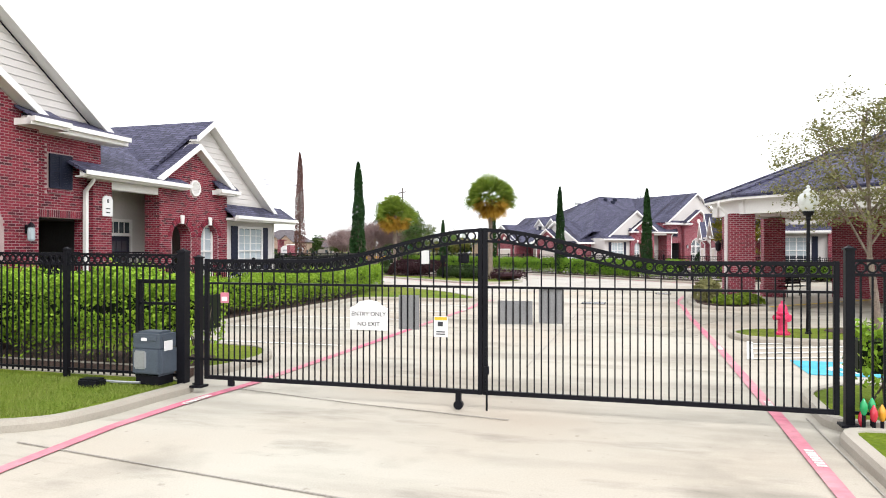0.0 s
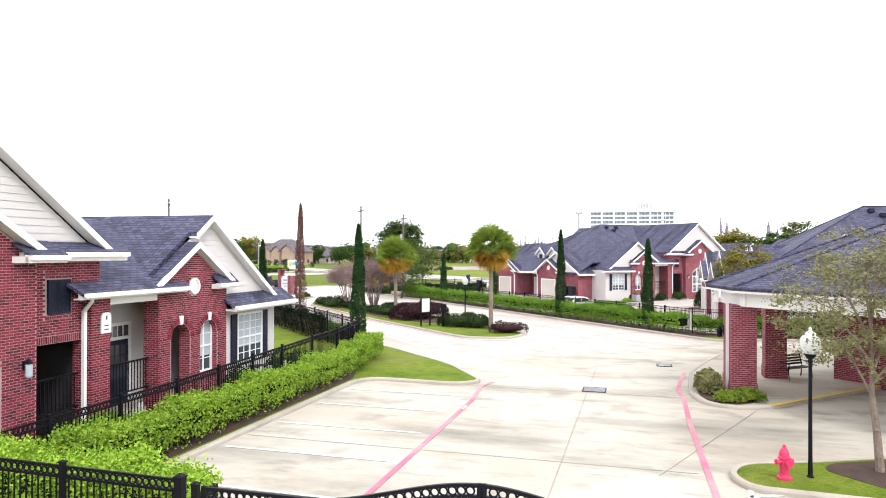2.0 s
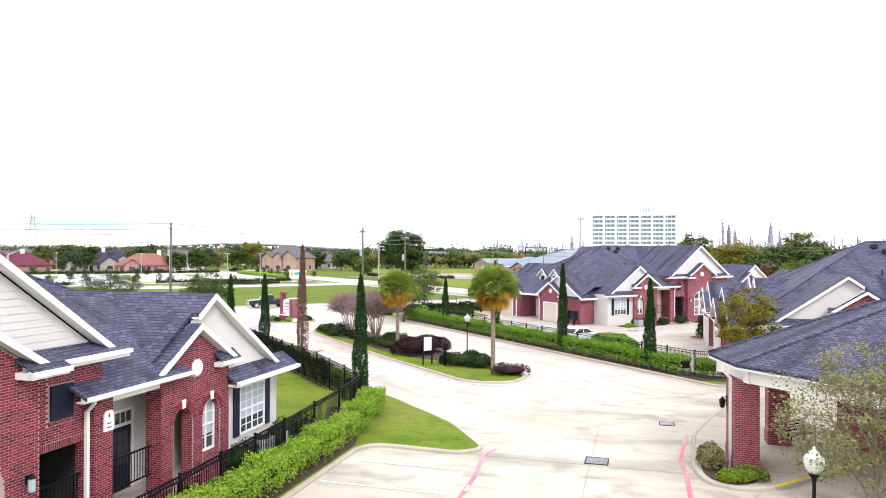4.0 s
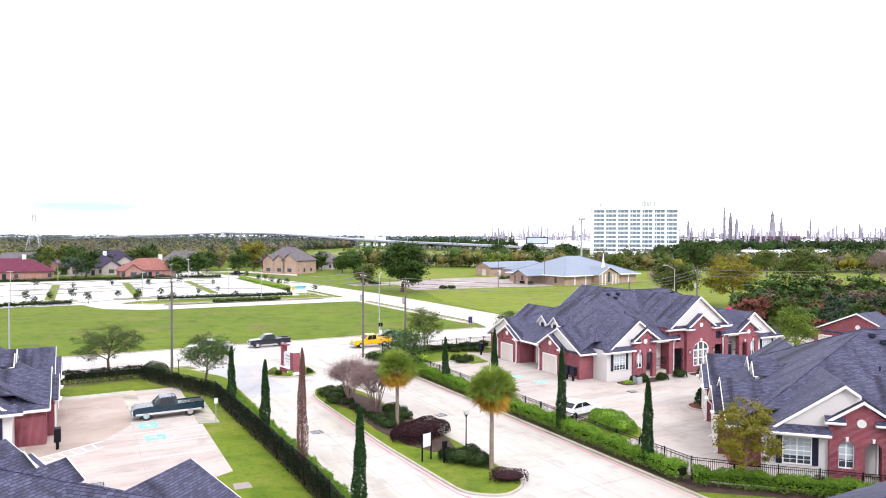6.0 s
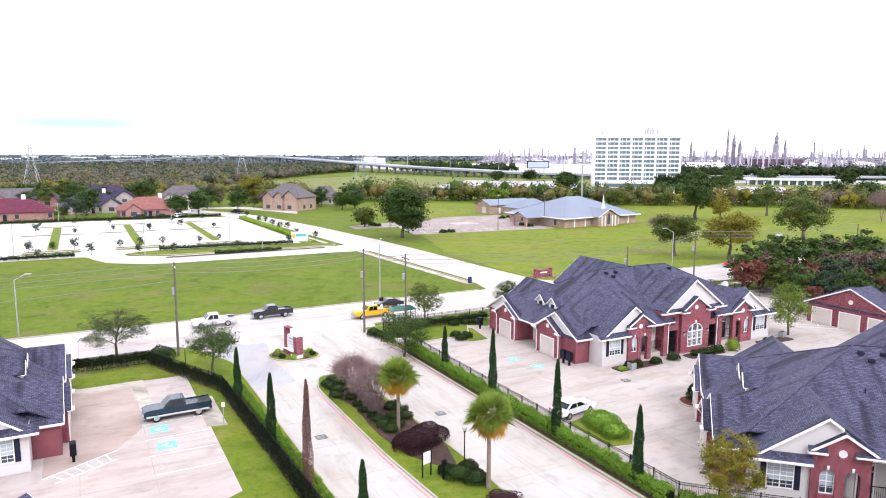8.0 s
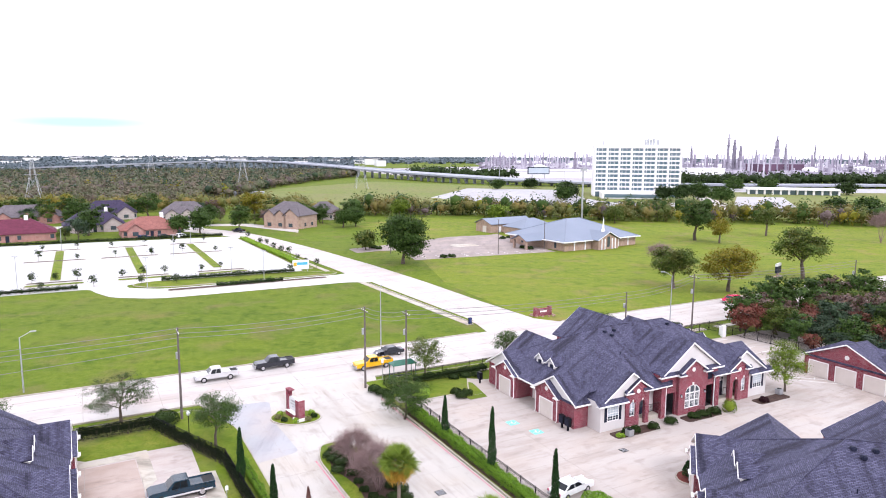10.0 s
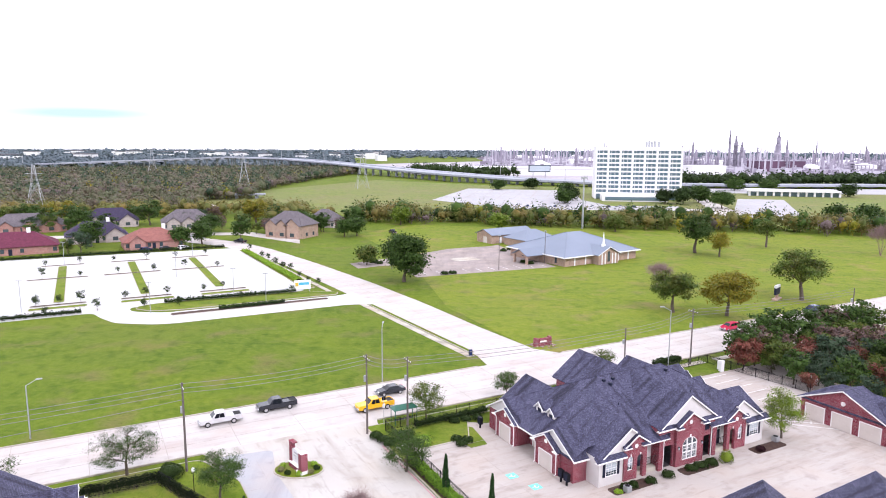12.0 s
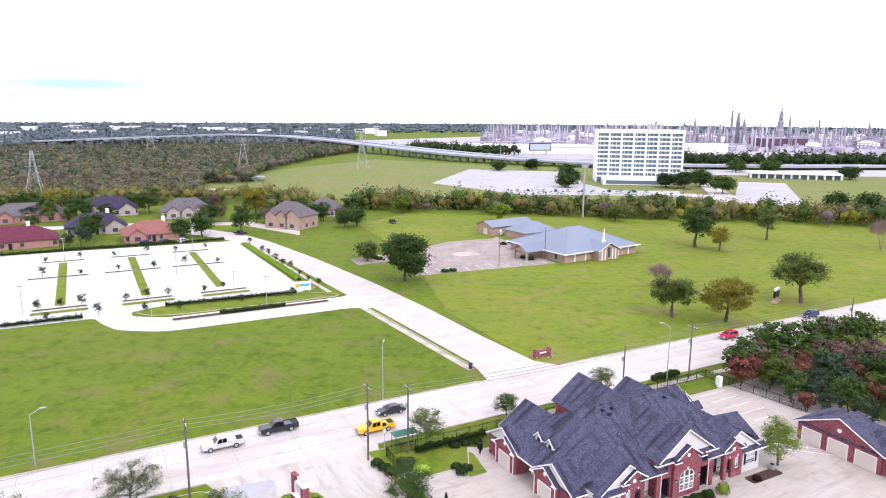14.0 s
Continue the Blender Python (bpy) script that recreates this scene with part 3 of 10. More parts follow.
bed("island_sign", [(-18.2 + 3.2 * math.cos(k * math.tau / 12), 79.4 + 2.4 * math.sin(k * math.tau / 12)) for k in range(12)], M_lawn, "small kerbed grass island under the entrance sign", round_r=0.5)
bed("hedge_bed_east", [R(34.1, 28.4), R(34.1, 80), R(33.8, 86.6), R(60, 86.6), R(60, 83.6), R(49, 83.6), R(45.2, 76.5), R(36.6, 76.5), R(36.6, 30.6), S(9, 47.9), S(45, 47.9), S(45, 45.6), S(8.5, 45.6)], M_lawn, "planted strip along the east fence", round_r=0.6)
sheet("mulch_bed", [R(34.4, 30), R(34.4, 75), R(36.3, 75), R(36.3, 31), S(9, 47.6), S(44, 47.6), S(44, 46.0), S(9, 46.0)], 0.142, M_mulch, "dark mulch under the east hedge")
sheet("mulch_bed", [S(-13.4, 9.9), S(-11.4, 9.9), S(-11.4, 26.2), S(-12.2, 28.5), S(-14.5, 33), S(-15.5, 32), S(-13.4, 27)], 0.142, M_mulch, "dark mulch under the clipped hedge")
sheet("mulch_bed", rounded([(9.2, 16.5), (10.0, 14.9), (13.9, 13.7), (16.3, 15.8), (12.9, 17.6), (9.6, 17.0)], 0.6), 0.142, M_mulch, "dark mulch round the small tree")
sheet("mulch_bed", rounded([R(22.2, 67.6), R(21.3, 63.2), R(22.0, 60.6), R(22.3, 58.4), R(21.9, 55.0), R(21.8, 51.8), R(22.2, 47.5), R(23.4, 44.6), R(24.9, 43.6), R(25.9, 47.2), R(25.8, 56.0), R(25.2, 64.4), R(24.0, 67.4)], 0.6), 0.158, M_mulch, "dark bark mulch under the island shrubs")
bed("platform", [(11.25, 23.35), (17.0, 26.75), (30, 34.4), (24, 42), (15.5, 37), (12.6, 33), (10.9, 30.2), (9.95, 27.75), (9.25, 25.6), (9.15, 24.0), (10.0, 23.25)], M_concrete, "raised concrete walk under the porte-cochere", round_r=0.5)
sheet("mulch_bed", rounded([(9.45, 25.2), (9.4, 24.1), (10.1, 23.5), (11.0, 23.9), (10.9, 26.6), (11.0, 28.6), (10.1, 27.4)], 0.4), 0.158, M_mulch, "dark mulch beside the brick pier")
sheet("lawn_court", [R(38, 41), R(40, 40.5), R(42, 42.5), R(42, 46), R(40, 47), R(38, 46.5)], 0.05, M_lawn, "small lawn round a shrub")
sheet("lawn_court", [R(44, 74), R(46.5, 74), R(47.5, 79.5), R(45, 83), R(42, 83)], 0.06, M_lawn, "small corner lawn")
bed("red_mulch_bed", [S(5.6 + 1.3 * math.cos(k * math.tau / 10), 68.8 + 1.6 * math.sin(k * math.tau / 10)) for k in range(10)], M_redmulch, "round bed of red mulch", round_r=0.3)

sheet("drive_patch", rounded([R(13.4, 68), R(19.6, 69), R(19.2, 79), R(20.4, 85.5), R(13.2, 86.5)], 1.0), 0.029, M_oldlot, "grey patched surface at the drive's mouth")

# painted lines
painted("fire_lane_line", [[S(1.66, 0), S(1.68, 9), S(1.66, 15), S(1.54, 22.9), S(1.6, 26.6)], [S(-5.75, 27.6), S(-6.05, 26.7), S(-5.78, 24), S(-5.73, 13.5), S(-5.77, 9.3), S(-5.92, 8.0), S(-5.94, 6.6), S(-5.78, 5.0), S(-5.5, 3.2)]], 0.15, 0.034, M_redpaint, "worn red fire lane line on the concrete")
painted("fire_lane_line", [[S(1.6, 26.6), (9.15, 26.6), (9.75, 28.1), (10.75, 30.4)], [R(33.75, 29), R(33.75, 80)], [R(20.45, 66), R(20.45, 48), R(20.7, 42), R(21.05, 36.9), R(21.5, 35.7), R(22.3, 34.8), R(23.5, 34.45)]], 0.13, 0.034, M_redpaint, "worn red fire lane line along the kerb")
painted("bay_line", [[S(-10.9, v), S(-6.2, v)] for v in (13.6, 16.4, 19.2, 22.0, 24.6)], 0.1, 0.034, M_whitepaint, "faded white parking bay line")
painted("bay_line", [[S(2.05, 14.0), S(2.5, 17.2)]] + [[S(2.1 + 0.08 * k, 14.1 + 0.72 * k), S(4.6, 15.1 + 0.72 * k)] for k in range(5)], 0.12, 0.034, M_whitepaint, "white hatched walkway lines")

# joints
jl = [[S(-1.9, 12), S(-1.9, 33)], [S(-11, 17.6), S(1.4, 17.6)], [S(-6, 26.6), S(1.4, 26.6)], [(5.2, 16.4), (11.4, 24.1)], [R(17.8, 36), R(17.8, 84)], [R(29.8, 30), R(29.8, 84)], [(-4.6, 7.35), (-1.9, 6.15), (0.6, 5.05)], [S(2.0, 9.3), S(2.0, 7.0), S(2.0, 3.0)], [(-3.1, 10.2), (-1.2, 9.2), (0.8, 8.3)]]
jl += [[R(15, w), R(20.6, w)] for w in range(40, 84, 6)] + [[R(26.3, w), R(33.6, w)] for w in range(34, 84, 6)]
painted("joint", jl, 0.02, 0.031, M_joint, "sawn joint in the concrete")
jm = [[R(-160, 95.8), R(62, 95.8)], [R(80, 95.8), R(300, 95.8)], [R(-160, 92.2), R(300, 92.2)], [R(-160, 99.4), R(62, 99.4)], [R(80, 99.4), R(300, 99.4)]] + [[R(s, 88.8), R(s, 102.8)] for s in range(-100, 200, 9)]
jm += [[R(70, 104), R(69.5, 150), R(67, 180), R(60, 220)]] + [[R(64.2, w), R(76, w)] for w in range(108, 170, 8)]
painted("joint", jm, 0.06, 0.036, M_joint, "joint in the road concrete")
jc = [[R(s, 32), R(s, 76)] for s in (44, 90, 97, 104)] + [[R(37, w), R(50, w)] for w in (40, 47, 54, 61, 68, 75)] + [[R(-20, w), R(9, w)] for w in (52, 58, 64, 70)] + [[R(s, 46), R(s, 76)] for s in (-1, 4)]
painted("joint", [j for j in jc if j[0][0] > -100][:9], 0.04, 0.022, M_joint, "sawn joint in the court")
painted("joint", jc[9:], 0.04, 0.168, M_joint, "sawn joint in the parking lot")
bm = bmesh.new()
for a, b in (((-500, 102.3), (62, 102.3)), ((81, 102.3), (700, 102.3)), ((-500, 88.4), (12, 88.4)), ((36.5, 88.4), (700, 88.4))):
    strip(bm, R(*a), R(*b), 0.2, 0.16, 0.2)
tagged(part("kerb", bm, M_kerb), "low concrete kerb along the main road", "", "", "structure")

# ---------------------------------------------------------------- brick apartment building


def wall2d(bm, outline, y0, y1):
    """A wall over an outline of (x, z), between two depths."""
    a = [bm.verts.new((x, y0, z)) for x, z in outline]
    b = [bm.verts.new((x, y1, z)) for x, z in outline]
    fs = [bm.faces.new(a), bm.faces.new(b[::-1])]
    for k in range(len(outline)):
        j = (k + 1) % len(outline)
        bm.faces.new((a[k], b[k], b[j], a[j]))
    bm.normal_update()
    bmesh.ops.triangulate(bm, faces=fs)


def arch(xa, xb, zs, n=8):
    """Up, over and down a round-headed opening, left to right."""
    c, r = (xa + xb) / 2, (xb - xa) / 2
    return [(xa, 0)] + [(c - r * math.cos(k * math.pi / n), zs + r * math.sin(k * math.pi / n)) for k in range(n + 1)] + [(xb, 0)]


def pitch_roof(bm, xc, half, z_apex, z_eave, y0, y1, thick=0.14):
    """Two slopes with a ridge along y."""
    for sgn in (-1, 1):
        e = xc + sgn * half
        q = [(e, y0, z_eave), (e, y1, z_eave), (xc, y1, z_apex), (xc, y0, z_apex)]
        slab(bm, q, thick)


def turn_bm(bm, m):
    bmesh.ops.transform(bm, matrix=m, verts=bm.verts)
    return bm


def rake(bm, xc, half, z_apex, z_eave, y, drop=0.15, thick=0.04, short=0):
    """The white boards under a gable's edges; the one on side 'short' stops a fifth of the way down."""
    drop, foot = min(drop, 0.15), z_eave
    for sgn in (-1, 1):
        e = xc + sgn * (half + 0.01)
        z_eave = foot
        if sgn == short:
            e, z_eave = xc + sgn * 0.2 * half, z_apex + 0.2 * (foot - z_apex)
        wall2d(bm, [(e, z_eave + 0.045), (xc, z_apex + 0.045), (xc, z_apex - drop), (e, z_eave - drop)], y - thick, y + 0.03)
        slab(bm, [(e, y + 0.03, z_eave - 0.10), (e, y + 0.34, z_eave - 0.10), (xc, y + 0.34, z_apex - 0.10), (xc, y + 0.03, z_apex - 0.10)], 0.03)


def lap_gable(bm, xc, half, z_apex, z0, y, step=0.19, lo=-99, hi=99):
    """Lap siding that fills a gable, board over board, between lo and hi."""
    fit = lambda x: min(max(x, lo), hi)
    z = z0
    slope = half / (z_apex - z0)
    while z < z_apex - 0.05:
        z1 = min(z + step, z_apex)
        h0, h1 = (z_apex - z) * slope, max(0.01, (z_apex - z1) * slope)
        f = [bm.verts.new(p) for p in ((fit(xc - h0), y - 0.02, z), (fit(xc + h0), y - 0.02, z), (fit(xc + h1), y, z1), (fit(xc - h1), y, z1))]
        b = [bm.verts.new(p) for p in ((fit(xc - h0), y + 0.1, z), (fit(xc + h0), y + 0.1, z))]
        bm.faces.new(f)
        bm.faces.new((f[1], f[0], b[0], b[1]))
        z = z1


def lap_wall(bm, x0, x1, z0, z1, y, step=0.19):
    z = z0
    while z < z1 - 0.01:
        t = min(z + step, z1)
        f = [bm.verts.new(p) for p in ((x0, y - 0.02, z), (x1, y - 0.02, z), (x1, y, t), (x0, y, t))]
        b = [bm.verts.new(p) for p in ((x0, y + 0.1, z), (x1, y + 0.1, z))]
        bm.faces.new(f)
        bm.faces.new((f[1], f[0], b[0], b[1]))
        z = t


def put(bm, m):
    return turn_bm(bm, m)


def window(parent, m, w, h, cols, rows, shutters=False, name="window"):
    """A framed window on the plane y = 0 of m, centred on x, sill at z = 0."""
    bm = boxed(-w / 2, w / 2, 0.0, 0.04, 0, h)
    win = part(name, put(bm, m), M_glass, parent)
    bm = bmesh.new()
    f = 0.06
    for x0, x1, z0, z1 in ((-w / 2 - f, -w / 2 + 0.02, -f, h + f), (w / 2 - 0.02, w / 2 + f, -f, h + f), (-w / 2, w / 2, -f, 0.03), (-w / 2, w / 2, h - 0.03, h + f), (-w / 2, w / 2, h / 2 - 0.03, h / 2 + 0.03)):
        box(bm, x0, x1, -0.05, 0.02, z0, z1)
    part("window_frame", put(bm, m), M_trim, win)
    bm = bmesh.new()
    for k in range(1, cols):
        x = -w / 2 + w * k / cols
        t = 0.035 if k * 2 == cols else 0.012
        box(bm, x - t, x + t, -0.03, 0.01, 0.03, h - 0.03)
    for k in range(1, rows):
        z = h * k / rows
        box(bm, -w / 2, w / 2, -0.028, 0.008, z - 0.012, z + 0.012)
    part("muntin_grid", put(bm, m), M_trim, win)
    bm = boxed(-w / 2 + 0.04, w / 2 - 0.04, -0.006, 0.0, h * 0.30, h - 0.05)
    part("blind", put(bm, m), M_blind, win)
    if shutters:
        for sgn in (-1, 1):
            bm = bmesh.new()
            x = sgn * (w / 2 + 0.26)
            box(bm, x - 0.19, x + 0.19, -0.05, 0.0, -0.05, h + 0.05)
            for k in range(9):
                z = 0.05 + k * (h - 0.1) / 9
                box(bm, x - 0.14, x + 0.14, -0.065, -0.04, z, z + 0.05)
            part("shutter", put(bm, m), M_shutter, win)
    return win


def round_vent(parent, m, r=0.27):
    bm = bmesh.new()
    n = 20
    a = [bm.verts.new((r * math.cos(k * math.tau / n), -0.06, r * math.sin(k * math.tau / n))) for k in range(n)]
    b = [bm.verts.new((0.78 * r * math.cos(k * math.tau / n), -0.06, 0.78 * r * math.sin(k * math.tau / n))) for k in range(n)]
    c = [bm.verts.new((0.78 * r * math.cos(k * math.tau / n), -0.01, 0.78 * r * math.sin(k * math.tau / n))) for k in range(n)]
    d = [bm.verts.new((r * math.cos(k * math.tau / n), 0.02, r * math.sin(k * math.tau / n))) for k in range(n)]
    for k in range(n):
        j = (k + 1) % n
        bm.faces.new((a[k], a[j], b[j], b[k]))
        bm.faces.new((b[k], b[j], c[j], c[k]))
        bm.faces.new((a[j], a[k], d[k], d[j]))
    bm.faces.new(c)
    v = part("round_vent", put(bm, m), M_trim, parent)
    bm = bmesh.new()
    for k in range(-3, 4):
        z = k * 0.056
        h = math.sqrt(max(0.001, (0.76 * r) ** 2 - z * z))
        box(bm, -h, h, -0.045, -0.015, z - 0.016, z + 0.010)
    part("louvre", put(bm, m), M_trim, v)


def downspout(parent, m, top):
    bm = bmesh.new()
    box(bm, -0.05, 0.05, -0.07, 0.03, 0.1, top - 0.45)
    for a, b in (((0, -0.02, top - 0.47), (0, -0.28, top - 0.2)), ((0, -0.28, top - 0.22), (0, -0.28, top)), ((0, -0.02, 0.14), (0, -0.22, 0.03))):
        tube(bm, a, b, 0.055, n=6)
    part("downspout", put(bm, m), M_trim, parent)


def garage_door(parent, m, w=2.5, h=2.15):
    bm = boxed(-w / 2, w / 2, 0, 0.05, 0, h)
    d = part("garage_door", put(bm, m), M_garage, parent)
    for r in range(4):
        bm = bmesh.new()
        for k in range(4):
            x = -w / 2 + w * (k + 0.5) / 4
            z = h * (r + 0.5) / 4
            box(bm, x - w / 8 + 0.05, x + w / 8 - 0.05, -0.02, 0.01, z - h / 8 + 0.06, z + h / 8 - 0.06)
        part("panel", put(bm, m), M_garage, d)
    bm = bmesh.new()
    for x0, x1, z0, z1 in ((-w / 2 - 0.12, -w / 2, 0, h + 0.12), (w / 2, w / 2 + 0.12, 0, h + 0.12), (-w / 2, w / 2, h, h + 0.12)):
        box(bm, x0, x1, -0.05, 0.05, z0, z1)
    part("door_frame", put(bm, m), M_trim, d)


def entry_door(parent, m, w=0.95, h=2.05, mat=None):
    bm = boxed(-w / 2, w / 2, 0, 0.05, 0, h)
    d = part("door", put(bm, m), mat or M_shutter, parent)
    bm = bmesh.new()
    for x0, x1, z0, z1 in ((-w / 2 - 0.1, -w / 2, 0, h + 0.55), (w / 2, w / 2 + 0.1, 0, h + 0.55), (-w / 2, w / 2, h, h + 0.1), (-w / 2, w / 2, h + 0.45, h + 0.55)):
        box(bm, x0, x1, -0.04, 0.05, z0, z1)
    part("door_frame", put(bm, m), M_trim, d)
    for k in range(3):
        for r in range(3):
            x, z = -0.24 + 0.24 * k, 0.85 + 0.36 * r
            part("pane", put(boxed(x - 0.1, x + 0.1, -0.012, 0.0, z, z + 0.32), m), M_glass, d)
    part("transom", put(boxed(-w / 2, w / 2, 0.0, 0.03, h + 0.1, h + 0.45), m), M_glass, d)
    for k in (1, 2, 3):
        x = -w / 2 + w * k / 4
        part("transom_bar", put(boxed(x - 0.015, x + 0.015, -0.015, 0.01, h + 0.1, h + 0.45), m), M_trim, d)


def eave_board(bm, x0, x1, y, z, drop=0.2):
    """A white fascia with its gutter."""
    box(bm, x0, x1, y - 0.03, y + 0.1, z - drop, z)
    box(bm, x0, x1, y - 0.14, y - 0.03, z - 0.13, z - 0.01)


I4 = Matrix.Identity(4)


def gable_return(parent, x0, x1, y0, y1, z):
    """The little roofed ledge at the foot of a brick gable."""
    bm = bmesh.new()
    eave_board(bm, x0, x1, y0, z)
    box(bm, x0, x1, y0, y1, z - 0.2, z - 0.04)
    t = part("gable_return", bm, M_trim, parent)
    bm = bmesh.new()
    slab(bm, [(x0, y0 - 0.05, z + 0.02), (x1, y0 - 0.05, z + 0.02), (x1, y1, z + 0.34), (x0, y1, z + 0.34)], 0.05)
    part("return_roof", bm, M_shingle, t)


def porch_outline(g):
    """The brick porch in (x, z), with its two round-headed openings."""
    xs = sorted((g * 7.1, g * 10.75))
    ops = sorted([sorted((g * 7.7, g * 8.66)), sorted((g * 9.22, g * 10.18))])
    return [(xs[0], 0)] + arch(*ops[0], 2.52) + arch(*ops[1], 2.52) + [(xs[1], 0), (xs[1], 4.2), (g * 8.85, 5.48), (xs[0], 4.2)]


def front_half(b, g):
    """The parts of one half of the long front; g = 1 or -1 mirrors along x."""

    def X(a, c):
        return (min(g * a, g * c), max(g * a, g * c))

    # siding bay
    x0, x1 = X(10.7, 14.45)
    bm = boxed(x0, x1, 0.02, 5.0, 0.0, 3.45)
    wall = part("siding_wall", bm, M_siding, b)
    bm = bmesh.new()
    lap_wall(bm, x0, x1, 0.25, 3.38, 0.0)
    box(bm, x0 - 0.01, x0 + 0.12, -0.035, 0.1, 0, 3.38)
    box(bm, x1 - 0.12, x1 + 0.01, -0.035, 0.1, 0, 3.38)
    part("siding", bm, M_siding, wall)
    window(b, pose(g * 12.6, -0.03, 1.2), 1.66, 1.76, 4, 6, True)
    bm = bmesh.new()
    slab(bm, [(x0 - 0.1, -0.62, 3.40), (x1 + 0.75 * (g > 0), -0.62, 3.40), (x1 + 0.75 * (g > 0), 0.1, 3.88), (x0 - 0.1, 0.1, 3.88)] if g > 0 else [(x0 - 0.75, -0.62, 3.40), (x1 + 0.1, -0.62, 3.40), (x1 + 0.1, 0.1, 3.88), (x0 - 0.75, 0.1, 3.88)], 0.08)
    part("pent_roof", bm, M_shingle, b)
    bm = bmesh.new()
    eave_board(bm, x0 - (0.75 if g < 0 else 0), x1 + (0.75 if g > 0 else 0), -0.62, 3.38)
    box(bm, x0 - (0.7 if g < 0 else 0), x1 + (0.7 if g > 0 else 0), -0.6, 0.0, 3.20, 3.28)
    part("fascia", bm, M_trim, b)
    # siding gable over bay and porch
    bm = bmesh.new()
    lap_gable(bm, g * 9.85, 4.2, 6.44, 3.5, 0.0, lo=-99 if g < 0 else 8.3, hi=99 if g > 0 else -8.3)
    part("gable_siding", bm, M_siding, b)
    # the inner slope starts farther back, behind the porch
    for xa, xb, ya in ((14.4, 9.85, -0.3), (8.96, 9.85, -0.3), (6.3, 8.96, 0.05)):
        za, zb = (6.66 - 0.703 * abs(x - 9.85) for x in (xa, xb))
        bm = bmesh.new()
        slab(bm, [(g * xa, ya, za), (g * xa, 9.0, za), (g * xb, 9.0, zb), (g * xb, ya, zb)], 0.14)
        part("gable_roof", bm, M_shingle, b)
    bm = bmesh.new()
    rake(bm, g * 9.85, 4.55, 6.60, 3.40, -0.3, short=-g)
    part("rake_board", bm, M_trim, b)
    # brick porch with round-headed openings
    ops = sorted([sorted((g * 7.7, g * 8.66)), sorted((g * 9.22, g * 10.18))])
    bm = bmesh.new()
    wall2d(bm, porch_outline(g), -0.22, 0.2)
    box(bm, *X(7.1, 7.4), 0.2, 0.32, 0, 4.2)
    porch = part("brick_porch", bm, M_brickwall, b)
    win_lo, win_hi = (ops[1] if g > 0 else ops[0])
    bm = boxed(win_lo, win_hi, -0.18, 0.16, 0, 1.1)
    part("sill_wall", bm, M_brickwall, porch)
    window(b, pose((win_lo + win_hi) / 2, 0.02, 1.2), 0.84, 1.72, 2, 4)
    bm = boxed(*X(4.6, 10.72), 1.3, 1.5, 0, 4.4)
    wall = part("siding_wall", bm, M_siding, b)
    bm = bmesh.new()
    lap_wall(bm, *X(4.6, 10.72), 0.4, 4.12, 1.29)
    part("siding", bm, M_siding, wall)
    bm = boxed(*X(4.92, 10.7), 0.21, 1.3, 4.12, 4.18)
    part("porch_ceiling", bm, M_trim, b)
    bm = boxed(*X(4.92, 10.7), 0.21, 1.3, 0.0, 0.5)
    part("porch_floor", bm, M_concrete, b)
    for lo, hi in ops:
        bm = bmesh.new()
        c = (lo + hi) / 2
        wall2d(bm, [(c - 0.06, 2.97), (c + 0.06, 2.97), (c + 0.09, 3.25), (c - 0.09, 3.25)], -0.28, -0.12)
        part("keystone", bm, M_trim, porch)
    round_vent(b, pose(g * 8.88, -0.22, 4.2))
    bm = bmesh.new()
    pitch_roof(bm, g * 8.82, 2.08, 5.70, 4.34, -0.47, 3.5, 0.12)
    part("porch_roof", bm, M_shingle, b)
    bm = bmesh.new()
    rake(bm, g * 8.82, 2.08, 5.65, 4.29, -0.47, 0.22)
    part("rake_board", bm, M_trim, b)
    gable_return(b, *X(9.85, 11.05), -0.5, -0.2, 4.26)
    # recessed entrance
    entry_door(b, pose(g * 7.0, 1.24, 0.5))
    bm = bmesh.new()
    slab(bm, [(g * x, y, 4.27 + 0.5 * (y + 0.55)) for x, y in ((3.7, -0.62), (8.15, -0.62), (8.15, 1.6), (9.6, 3.9), (3.6, 4.4))], 0.09)
    part("porch_roof", bm, M_shingle, b)
    bm = bmesh.new()
    eave_board(bm, *X(3.72, 8.15), -0.52, 4.25, 0.17)
    box(bm, *X(3.75, 8.12), -0.5, -0.23, 4.06, 4.1)
    part("fascia", bm, M_trim, b)
    part("beam", boxed(*X(5.09, 7.09), -0.19, 0.06, 3.84, 4.12), M_trim, b)
    bm = boxed(*X(4.39, 5.08), -0.22, 0.28, 0, 4.1)
    part("brick_pier", bm, M_brickwall, b)
    downspout(b, pose(g * 4.24, -0.1, 0), 4.2)
    # tall flank with a dark carport below and a shuttered window above
    bm = bmesh.new()
    wall2d(bm, [(g * 2.3, 2.95), (g * 4.9, 2.95), (g * 4.9, 5.3), (g * 2.3, 5.3)], 0.0, 0.3)
    box(bm, *X(4.28, 4.9), 0.0, 0.3, 0, 2.95)
    box(bm, *X(2.3, 2.55), 0.0, 0.3, 0, 2.95)
    box(bm, *X(4.6, 4.9), 0.3, 6.0, 0, 5.3)
    part("brick_wall", bm, M_brickwall, b)
    # sheets round the recess; the unlit interior is put into their dark colour
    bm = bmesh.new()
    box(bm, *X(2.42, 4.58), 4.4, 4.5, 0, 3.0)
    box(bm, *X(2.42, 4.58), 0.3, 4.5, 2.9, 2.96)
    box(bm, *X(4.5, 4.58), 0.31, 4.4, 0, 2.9)
